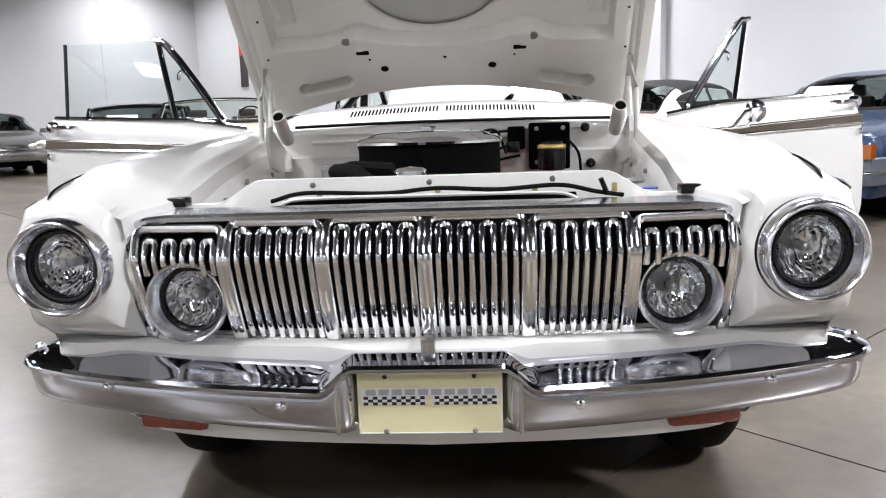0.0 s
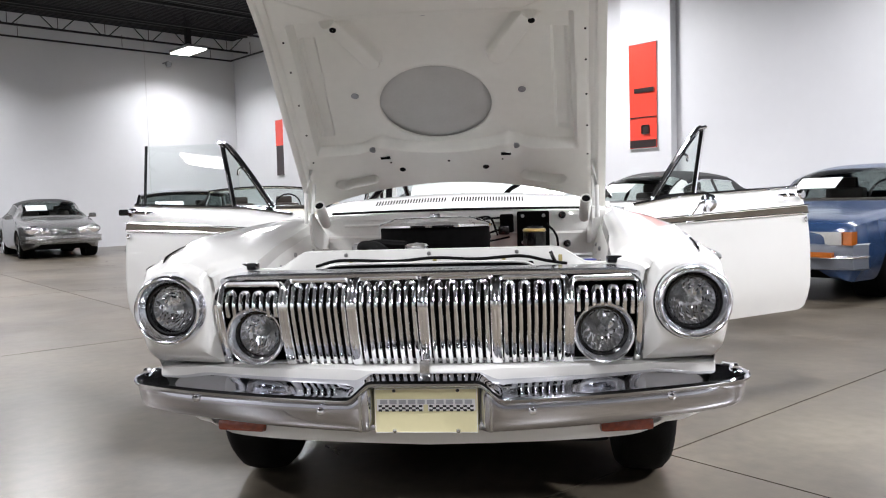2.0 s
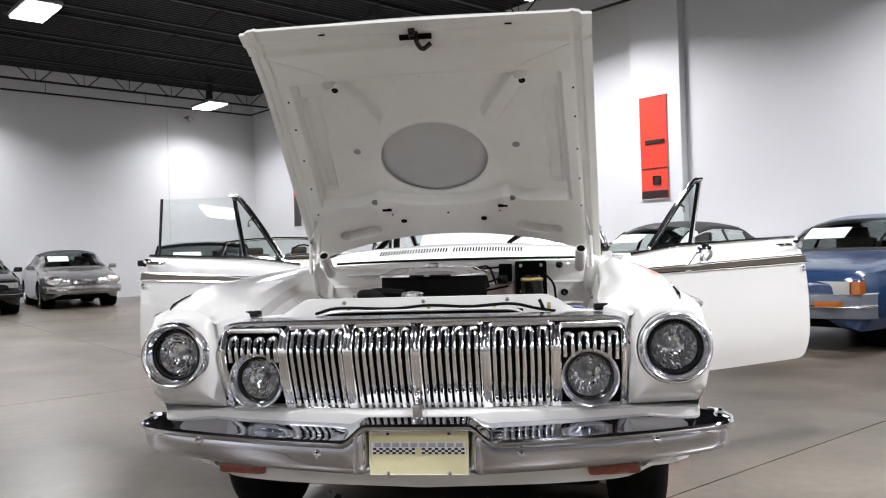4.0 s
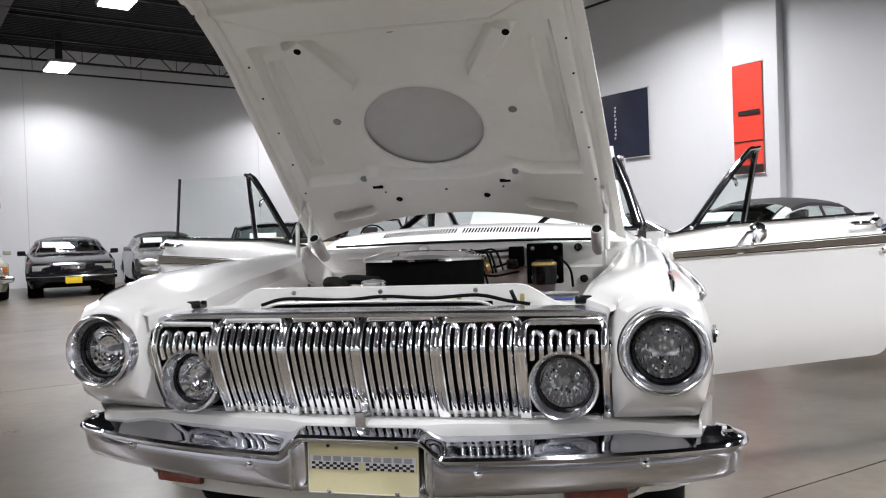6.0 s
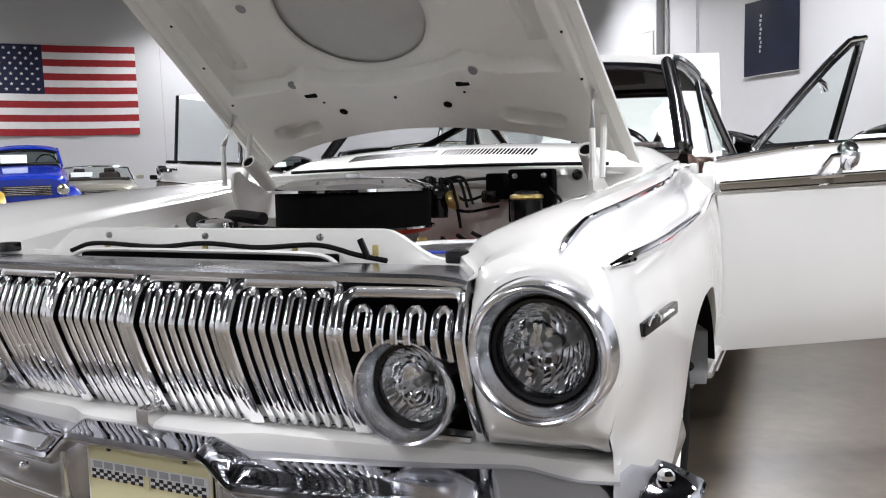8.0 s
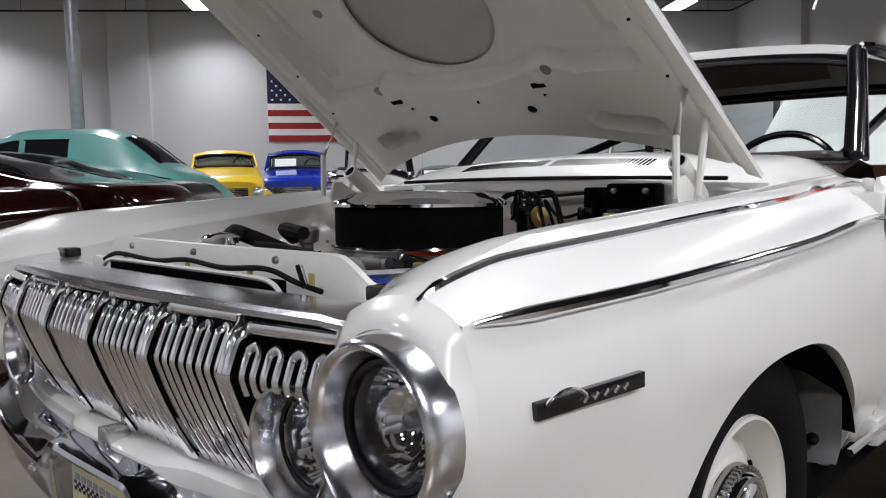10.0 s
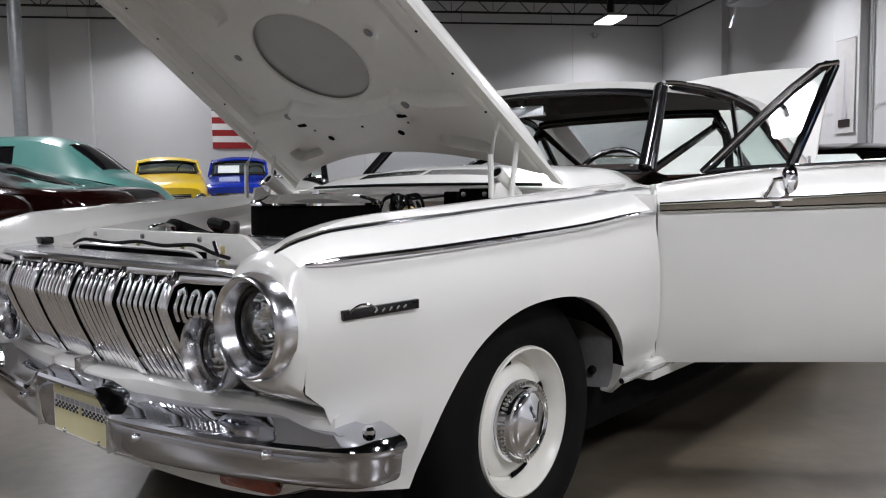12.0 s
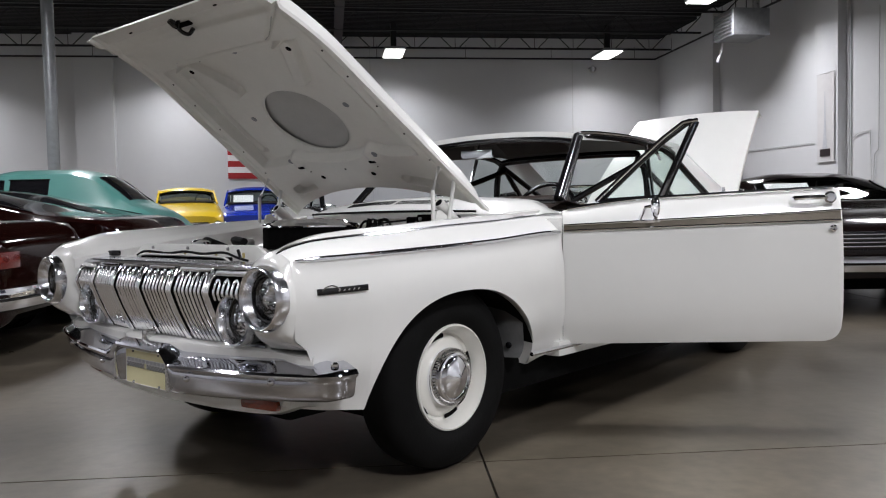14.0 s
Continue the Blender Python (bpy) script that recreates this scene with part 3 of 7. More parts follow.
def shoulder_x(y):
    return half_width(y) - curve(y, [0, 0.15, 1.0, 1.6], [0.085, 0.105, 0.115, 0.130])


def side_x(y, z):
    w = half_width(y)
    if z < 0.56:
        w -= interp(y, [0.9, 1.4], [0.035, 0.075]) * ((0.56 - z) / 0.24) ** 2
    # the nose tucks in below the lamp
    w -= 0.13 * smooth_step(0.50, 0.34, z) * (1 - smooth_step(0.05, 0.36, y))
    w -= 0.030 * smooth_step(0.70, 0.53, z) * (1 - smooth_step(0.05, 0.42, y))
    t = trim_low(y)
    if z > 0.66:
        w -= 0.028 * (max(0, z - 0.66) / max(0.05, t - 0.66)) ** 2
    return w


def sill(y):
    return curve(y, [-0.05, 0.02, 0.12, 0.25, 0.9, 1.15, 1.5, 5.2], [0.365, 0.345, 0.330, 0.322, 0.295, 0.295, 0.345, 0.36])


ARCH_Y, ARCH_W, ARCH_TOP = 0.816, 0.506, 0.684


def low_edge(y, centre=ARCH_Y, w=ARCH_W, top=ARCH_TOP):
    u = (y - centre) / w
    s = sill(y)
    if abs(u) >= 1:
        return s
    return max(s, 0.295 + (top - 0.295) * (1 - abs(u) ** 2.3) ** 0.52)


def bay_edge(y):
    """Inner edge of the wing along the engine bay: half-width and height."""
    return curve(y, [0, 0.05, 0.11, 0.17, 0.6, 1.25, 1.6], [0.632, 0.630, 0.590, 0.558, 0.600, 0.648, 0.700]), curve(y, [0, 0.06, 0.15, 0.4, 0.8, 1.25, 1.6], [0.802, 0.815, 0.832, 0.868, 0.908, 0.956, 0.975])


def wing_section(y, n_side=12):
    zt2, zt1 = trim_high(y), trim_low(y)
    sx = shoulder_x(y)
    crown = zt2 + 0.012
    inner, zi = bay_edge(y)
    pts = [(inner - 0.010, zi - 0.045), (inner - 0.003, zi - 0.006), (inner + 0.012, zi)]
    for k in (0.12, 0.24, 0.36, 0.48, 0.6, 0.7, 0.8, 0.88, 0.95):
        pts.append((inner + (sx - inner) * k, zi + (zt2 - zi) * k ** 0.7 + 0.010 * math.sin(k * math.pi) + 0.021 * smooth_step(0.05, 0.25, y) * smooth_step(0.1, 0.9, k)))
    pts.append((sx - 0.006, zt2 + 0.010 * smooth_step(0.05, 0.25, y)))
    pts.append((sx, zt2))
    ex = side_x(y, zt1)
    for k in (0.15, 0.3, 0.45, 0.6, 0.75, 0.9):
        pts.append((sx + (ex - sx) * (k + 0.10 * math.sin(k * math.pi)), zt2 + (zt1 - zt2) * k))
    lo = low_edge(y)
    for k in range(n_side + 1):
        z = zt1 + (lo - zt1) * k / n_side
        pts.append((side_x(y, z), z))
    pts.append((side_x(y, lo) - 0.012, lo - 0.002))
    pts.append((side_x(y, lo) - 0.06, lo + 0.004))
    return pts


def nose_back(y, z):
    """Below the lamp the wing's front edge tucks in behind the bumper."""
    return y + 0.082 * smooth_step(0.600, 0.520, z) * (1 - smooth_step(-0.02, 0.25, y))


NOSE_Y = 0.018


def wing_columns():
    ys = [NOSE_Y, 0.035, 0.055, 0.075, 0.095, 0.12, 0.15, 0.18, 0.21]
    for k in range(41):
        ys.append(ARCH_Y - ARCH_W * math.cos(math.pi * k / 40) * 0.9995)
    ys = [y for y in ys if y < ARCH_Y - ARCH_W or y > 0.235]
    ys += [1.33, 1.38, 1.42, 1.48, 1.53]
    return sorted(ys)


for s in (1, -1):
    rings = [[(s * x, nose_back(y, z), z) for x, z in wing_section(y)] for y in wing_columns()]
    wing = part("front_wing", loft_bm(rings), M_PAINT, car, "glossy white front wing")
    # nose panel: from the wing's front edge, the grille side and the lower edge in to the lamp's rim
    LX, LZ = 0.749, 0.711
    edge = [(x, NOSE_Y, z) for x, z in wing_section(NOSE_Y)[2:-2] if z > 0.575 and x > 0.62]
    edge += [(side_x(NOSE_Y, z) - 0.002, nose_back(NOSE_Y, z), z) for z in (0.565, 0.553, 0.543)]
    edge += [(0.80, 0.096, 0.541), (0.76, 0.096, 0.538), (0.72, 0.096, 0.536), (0.66, 0.096, 0.533), (0.628, 0.094, 0.533)]
    edge += [(0.628, 0.045 + 0.04 * smooth_step(0.62, 0.54, z), z) for z in (0.57, 0.62, 0.67, 0.72, 0.76, 0.785)]
    ring_edge = []
    for k in range(96):
        ang = 2 * math.pi * k / 96
        ray = Vector((math.cos(ang), math.sin(ang)))
        best = None
        for p, q in zip(edge, edge[1:] + edge[:1]):
            ax, az, bx, bz = p[0] - LX, p[2] - LZ, q[0] - LX, q[2] - LZ
            det = ray.x * (az - bz) - ray.y * (ax - bx)
            if abs(det) < 1e-9:
                continue
            far = (ax * (az - bz) - az * (ax - bx)) / det
            share = (ray.x * az - ray.y * ax) / det
            if far > 0 and -1e-6 <= share <= 1 + 1e-6 and (best is None or far > best[0]):
                best = (far, p[1] + (q[1] - p[1]) * share)
        if best:
            ring_edge.append((ray, best[0], best[1]))
    rings = []
    for t in np.linspace(0, 1, 12):
        e = 1 - (1 - t) ** 2
        rings.append([(s * (LX + ray.x * (far + (0.1055 - far) * t)), y + (-0.012 - y) * e ** 1.2, LZ + ray.y * (far + (0.1055 - far) * t)) for ray, far, y in ring_edge])
    part("nose_panel", loft_bm(rings, closed=True), M_PAINT, wing, "glossy white panel round the headlamp")
    # chrome strips on the wing
    pts = [(s * (side_x(y, trim_low(y)) + 0.002), y, trim_low(y)) for y in np.linspace(0.03, 1.525, 40)]
    part("chrome_strip", tube_bm(pts, [0.003, 0.0065] + [0.0090] * 38, 10, up=(1, 0, 0), flat=1.25), M_CHROME, wing, "bright chrome strip")
    ys2 = np.linspace(0.010, 1.70, 62)
    pts = [(s * (shoulder_x(y) + 0.002), y, trim_high(y) - 0.001) for y in ys2]
    part("chrome_strip", tube_bm(pts, [0.003] + [0.0074] * 61, 8), M_CHROME, wing, "bright chrome strip")
    rings = []
    for y in np.linspace(1.526, 1.705, 7):
        share = 1 - 0.9 * (y - 1.526) / 0.179
        sx, ex, zt2, zt1 = shoulder_x(y), side_x(y, trim_low(y)), trim_high(y), trim_low(y)
        rings.append([(s * (sx - 0.05), y, zt2 + 0.022), (s * (sx - 0.006), y, zt2 + 0.008)] + [(s * (sx + (ex - sx) * share * (k + 0.10 * math.sin(k * math.pi))), y, zt2 + (zt1 - zt2) * k * share) for k in (0.0, 0.2, 0.4, 0.6, 0.8, 1.0)])
    part("wing_corner", loft_bm(rings), M_PAINT, wing, "white rear corner of the wing beside the windscreen pillar")
    # black name badge
    bm = bmesh.new()
    badge_m = Matrix.Translation((s * 0.8790, 0.188, 0.730)) @ pose(0, 0, 0, 1.2, 0, -5.4 * s)
    add_box(bm, (0, 0, 0), (0.010, 0.196, 0.020), badge_m, 0.002)
    badge = part("name_badge", bm, M_BLACK, wing, "black badge bar with chrome script shape")
    bm = bmesh.new()
    pts = []
    for k in range(24):
        u = k / 23
        pts.append(badge_m @ Vector((s * 0.006, -0.086 + 0.068 * u, 0.004 + 0.013 * math.sin(u * math.pi) ** 0.8)))
    add_tube(bm, pts, 0.0026, 6)
    part("badge_arch", bm, M_CHROME, badge, "chrome arch shape")
    for k in range(5):
        mm = badge_m @ Matrix.Translation((s * 0.0065, -0.020 + 0.019 * k, 0.0)) @ Matrix.Rotation(radians(35), 4, "X")
        part("badge_bar", box_bm((0, 0, 0), (0.004, 0.010, 0.005), mm, 0.0015), M_SATIN, badge)

    # headlamp with a flared alloy bezel
    to_front = Matrix.Translation((s * 0.749 + 0.003, 0.030, 0.711)) @ Matrix.Rotation(radians(90), 4, "X")
    lamp = part("headlamp_bezel", lathe_bm([(0.1065, 0.036), (0.1055, 0.044), (0.1030, 0.058), (0.1000, 0.070), (0.0965, 0.077), (0.0935, 0.079), (0.090, 0.077), (0.085, 0.066), (0.078, 0.046), (0.0735, 0.036), (0.0725, 0.0)], to_front, 56), M_ALU, car, "polished alloy headlamp bezel")
    part("seal_ring", lathe_bm([(0.0746, 0.034), (0.0738, 0.043), (0.068, 0.042), (0.0665, 0.01)], to_front, 40), M_BLACK, lamp)
    part("reflector", lathe_bm([(0.0715, 0.030), (0.063, 0.004), (0.045, -0.018), (0.02, -0.028), (0.0005, -0.030)], to_front, 40), M_REFL, lamp, "silvered reflector bowl")
    part("lens", lathe_bm([(0.0715, 0.033), (0.065, 0.040), (0.05, 0.047), (0.03, 0.051), (0.0005, 0.053)], to_front, 40), M_LENS, lamp, "clear fluted glass lens")
    part("bulb_cap", lathe_bm([(0.0005, 0.018), (0.008, 0.015), (0.010, 0.004), (0.010, -0.025)], to_front, 20), M_STEEL, lamp)
    # inner lamp in the grille
    to_front = Matrix.Translation((s * 0.510 + 0.002, 0.075, 0.622)) @ Matrix.Rotation(radians(90), 4, "X")
    lamp = part("inner_lamp_bezel", lathe_bm([(0.080, -0.06), (0.084, 0.0), (0.086, 0.040), (0.0865, 0.052), (0.084, 0.058), (0.080, 0.056), (0.075, 0.042), (0.069, 0.020), (0.067, -0.03)], to_front, 48), M_ALU, car, "polished alloy bezel of the inner lamp")
    part("seal_ring", lathe_bm([(0.0695, 0.012), (0.069, 0.018), (0.063, 0.016), (0.062, -0.02)], to_front, 36), M_BLACK, lamp)
    part("reflector", lathe_bm([(0.064, 0.006), (0.057, -0.018), (0.04, -0.036), (0.0005, -0.046)], to_front, 36), M_REFL, lamp, "silvered reflector bowl")
    part("lens", lathe_bm([(0.064, 0.012), (0.058, 0.020), (0.04, 0.027), (0.0005, 0.031)], to_front, 36), M_LENS, lamp, "clear fluted glass lens")
    part("bulb_cap", lathe_bm([(0.0005, -0.002), (0.008, -0.005), (0.010, -0.02), (0.010, -0.04)], to_front, 16), M_STEEL, lamp)

# ---- grille: six hooped frames, each with four hoops of bars that lean back below a ridge ----
GX = [-0.616 + 1.236 * k / 6 for k in range(7)]


def grille_y(x, z):
    """Depth of the bar plane: forward at the ridge, leaning back above and below."""
    plan = 0.055 * (x / 0.62) ** 2 - 0.028
    if z > 0.712:
        return plan + 0.62 * (z - 0.712) ** 1.15 + 0.6 * max(0, z - 0.765)
    return plan + 0.30 * (0.712 - z) + 0.9 * (0.712 - z) ** 2


# near-black board standing in for the shade behind the bars
grille = part("grille_back", box_bm((0, 0.150, 0.66), (1.22, 0.02, 0.27)), M_SHADE_BLACK, car, "near-black board painting the shade behind the grille", False)


def hoop(x0, x1, top, bottom, r, material, name, parent, gap=0.0, label=""):
    w = (x1 - x0) / 2
    cx = (x0 + x1) / 2
    rad = min(w, 0.019)
    pts = []
    zs = list(np.linspace(bottom, 0.700, 6)) + [0.708, 0.716, 0.724] + list(np.linspace(0.735, top - rad, 3))
    pts += [(x0, z) for z in zs]
    for k in range(1, 7):
        a = math.pi / 2 * k / 6
        pts.append((x0 + rad - rad * math.cos(a), top - rad + rad * math.sin(a)))
    pts2 = [(2 * cx - x, z) for x, z in reversed(pts)]
    line = [(x, grille_y(x, z) - gap, z) for x, z in pts + pts2]
    clean = [line[0]]
    for p in line[1:]:
        if (Vector(p) - Vector(clean[-1])).length > 1e-5:
            clean.append(p)
    radii = [r * (1.08 if p[2] < 0.695 else 1.0) for p in clean]
    return part(name, tube_bm(clean, radii, 8, up=(0, 1, 0), flat=0.62), material, parent, label)


for k in range(6):
    xa, xb = GX[k], GX[k + 1]
    end = k in (0, 5)
    mid = k in (2, 3)
    seg_top = 0.792 if mid else (0.787 if not end else 0.777)
    bottom = 0.535
    frame_bar = hoop(xa + 0.0056, xb - 0.0056, seg_top, bottom, 0.0092, M_GRILLE, "grille_frame", grille, 0.009, "chrome hooped grille frame")
    inner = (xb - xa - 0.032) / 4
    for i in range(4):
        a = xa + 0.016 + inner * (i + 0.24)
        b = a + inner * 0.52
        low = bottom
        cx = (a + b) / 2
        if end and abs(abs(cx) - 0.512) < 0.088:
            low = 0.622 + math.sqrt(max(0, 0.088 ** 2 - (abs(cx) - 0.512) ** 2))
            low = min(low, 0.711)
        hoop(a, b, seg_top - (0.024 if end else 0.0145), low, 0.0065, M_GRILLE, "grille_hoop", frame_bar, 0.0)
# polished header over the hoops and side beads
rings = []
for i in range(33):
    x = -0.632 + 1.264 * i / 32
    e = max(0, (abs(x) - 0.55) / 0.082)
    z = 0.800 - 0.014 * e ** 2 + 0.006 * (1 - (x / 0.63) ** 2)
    y = grille_y(x, 0.78)
    rings.append([(x, y - 0.006, z - 0.012), (x, y - 0.008, z - 0.003), (x, y - 0.002, z + 0.003), (x, y + 0.02, z + 0.005), (x, y + 0.085, z + 0.008), (x, y + 0.088, z - 0.02)])
part("grille_header", loft_bm(rings), M_HEADER, car, "grey satin alloy header above the grille")
for s in (1, -1):
    pts = [(s * 0.630, grille_y(0.62, z) + 0.004, z) for z in np.linspace(0.54, 0.795, 14)]
    part("grille_side_bead", tube_bm(pts, 0.009, 8), M_CHROME, car, "chrome bead at the grille's side")
part("grille_foot", box_bm((0.0, 0.012, 0.532), (0.030, 0.05, 0.040), None, 0.005), M_SATIN, car, "grey support foot under the grille")
part("grille_sill", tube_bm([(x, 0.062 + 0.03 * (x / 0.6) ** 2, 0.531) for x in np.linspace(-0.60, 0.60, 21)], 0.007, 6), M_SATIN, car)

# white apron under the grille and valance under the bumper
rings = []
for i in range(61):
    x = -0.836 + 1.672 * i / 60
    front = -0.050 + 0.150 * (abs(x) / 0.955) ** 2.5
    front += 0.050 + 0.030 * smooth_step(0.150, 0.24, abs(x)) - 0.036 * smooth_step(0.66, 0.80, abs(x))
    rings.append([(x, 0.20, 0.533), (x, front + 0.030, 0.530), (x, front + 0.008, 0.527), (x, front - 0.002, 0.521), (x, front - 0.004, 0.50), (x, front + 0.006, 0.475), (x, front + 0.03, 0.42)])
part("apron", loft_bm(rings), M_PAINT, car, "white apron between grille and bumper")
rings = []
for i in range(49):
    x = -0.745 + 1.49 * i / 48
    a = abs(x) / 0.80
    lo = 0.278 + 0.022 * a + 0.016 * a ** 4 + 0.030 * smooth_step(0.60, 0.74, abs(x))
    back = 0.02 + 0.11 * a ** 4
    rings.append([(x, 0.055 + back, 0.43), (x, 0.035 + back, 0.40), (x, 0.035 + back, lo + 0.035), (x, 0.048 + back, lo + 0.008), (x, 0.075 + back, lo), (x, 0.16 + back, lo + 0.01)])
part("valance", loft_bm(rings), M_PAINT, car, "white valance below the bumper")
for s in (1, -1):
    lamp = part("turn_lamp", box_bm((0, 0, 0), (0.160, 0.03, 0.036), Matrix.Translation((s * 0.578, 0.084, 0.342)) @ Matrix.Rotation(radians(11 * s), 4, "Z"), 0.012), M_TURN, car, "orange-red turn lamp lens")

# ---- front bumper ----
def bumper_plan():
    """Plan curve from end to end: place, outward normal, distance from the middle."""
    half = [(x, -0.050 + 0.150 * (x / 0.955) ** 2.5) for x in [0, 0.06, 0.12, 0.150, 0.158, 0.166, 0.174, 0.184, 0.196, 0.210, 0.225] + list(np.linspace(0.26, 0.87, 20))]
    cx, cy = half[-1]
    for k in range(1, 9):
        a = radians(20 + 70 * k / 8)
        half.append((cx + 0.082 * (math.sin(a) - math.sin(radians(20))) * 1.5, cy + 0.082 * (math.cos(radians(20)) - math.cos(a)) * 1.2))
    ex, ey = half[-1]
    half += [(ex + 0.001, ey + 0.02)]
    full = [(-x, y) for x, y in reversed(half[1:])] + half
    out = []
    for i, (x, y) in enumerate(full):
        x0, y0 = full[max(0, i - 1)]
        x1, y1 = full[min(len(full) - 1, i + 1)]
        t = Vector((x1 - x0, y1 - y0)).normalized()
        out.append((x, y, t.y, -t.x))
    return out


rings = []
for x, y0, nx, ny in bumper_plan():
    a = abs(x)
    raise_mid = 1 - smooth_step(0.150, 0.228, a)
    zc = interp(a, [0.2, 0.5, 0.8, 0.955], [0.448, 0.458, 0.470, 0.478]) + 0.050 * raise_mid
    zl = interp(a, [0.0, 0.19, 0.45, 0.7, 0.9, 0.955], [0.345, 0.345, 0.358, 0.374, 0.384, 0.390])
    recess = 0.038 * (1 - smooth_step(0.150, 0.182, a))
    side = smooth_step(0.78, 0.935, a)
    lift = (0.042 - 0.022 * raise_mid) * (1 - side) + 0.028 * side
    deep = 0.73 - 0.26 * raise_mid - 0.14 * side
    prof = [(0.140 * deep, lift - 0.03), (0.128 * deep, lift), (0.09 * deep, lift * 0.86), (0.045 * deep, lift * 0.50), (0.014 * (1 - 0.5 * side), 0.007), (0.004, 0.003), (0.0, -0.005), (0.003, -0.012), (0.010, -0.017), (0.013 + 0.005 * (1 - side) + recess, -0.024)]
    ring = [(x - nx * d, y0 - ny * d, zc + z) for d, z in prof]
    za = zc - 0.024
    for k in range(1, 9):
        q = k / 8
        d = 0.014 + recess * (1 - 0.3 * q) + 0.010 * q + (0.014 + 0.010 * side) * q ** 7
        ring.append((x - nx * d, y0 - ny * d, za + (zl - za) * (1 - (1 - q) ** 1.15)))
    ring.append((x - nx * 0.085 * (1 - 0.3 * side), y0 - ny * 0.085 * (1 - 0.3 * side), zl + 0.006))
    rings.append(ring)
bm = loft_bm(rings)
for ring in (rings[0], rings[-1]):
    bm.faces.new([bm.verts.new(p) for p in ring])
bmesh.ops.remove_doubles(bm, verts=bm.verts, dist=0.0003)
bumper = part("front_bumper", bm, M_BUMPER, car, "chrome front bumper with a raised middle")
for s in (1, -1):
    for x, z in ((0.70, 0.437), (0.305, 0.410)):
        a = x
        y0 = -0.050 + 0.150 * (a / 0.955) ** 2.5
        part("bolt", lathe_bm([(0.012, -0.006), (0.012, 0.004), (0.008, 0.009), (0.0005, 0.011)], Matrix.Translation((s * x, y0 + 0.016, z)) @ Matrix.Rotation(radians(90), 4, "X"), 14), M_CHROME, bumper)
    part("bolt", lathe_bm([(0.013, -0.004), (0.013, 0.003), (0.008, 0.009), (0.0005, 0.010)], Matrix.Translation((s * 0.898, 0.130, 0.502)), 14), M_CHROME, bumper)
    part("side_step", box_bm((s * 0.187, -0.022, 0.405), (0.010, 0.028, 0.11), None, 0.004), M_SATIN, bumper)

# plate: cream, with a dark border line, a band of small bars and two chequered strips
plate = part("plate", box_bm((0, -0.006, 0.407), (0.300, 0.004, 0.130), None, 0.0015, 1), M_PLATE, car, "cream show plate with chequered band")
bm = bmesh.new()
for x0, z0, x1, z1 in ((-0.148, 0.343, 0.148, 0.345), (-0.148, 0.469, 0.148, 0.471), (-0.148, 0.345, -0.146, 0.469), (0.146, 0.345, 0.148, 0.469)):
    add_box(bm, ((x0 + x1) / 2, -0.0085, (z0 + z1) / 2), (x1 - x0, 0.001, z1 - z0))
part("plate_border", bm, M_WHITEINK, plate, "", False)
part("plate_band", box_bm((0.0, -0.0085, 0.424), (0.286, 0.001, 0.034), None, 0.0004, 1), M_WHITEINK, plate, "pale band", False)
for k in range(10):
    x = -0.122 + 0.0272 * k
    part("plate_bar", box_bm((x, -0.0096, 0.4325), (0.021, 0.0008, 0.0125)), M_GREYINK, plate, "", False)
for side in (-1, 1):
    for c in range(13):
        for r in range(3):
            if (c + r) % 2 == 0:
                bm = box_bm((side * 0.010 + side * 0.0049 + side * 0.0098 * c, -0.0096, 0.4205 - 0.0062 * r), (0.0098, 0.0008, 0.0062))
                part("plate_square", bm, M_INK, plate, "", False)
part("plate_shield", box_bm((0, -0.0105, 0.414), (0.013, 0.0008, 0.022)), M_PLATE, plate, "", False)
for s in (1, -1):
    part("plate_screw", lathe_bm([(0.007, 0.0), (0.005, 0.004), (0.0005, 0.005)], Matrix.Translation((s * 0.092, -0.008, 0.348)) @ Matrix.Rotation(radians(90), 4, "X"), 12), M_SATIN, plate)
    part("plate_screw", lathe_bm([(0.005, 0.0), (0.004, 0.003), (0.0005, 0.004)], Matrix.Translation((s * 0.092, -0.008, 0.465)) @ Matrix.Rotation(radians(90), 4, "X"), 12), M_INK, plate)

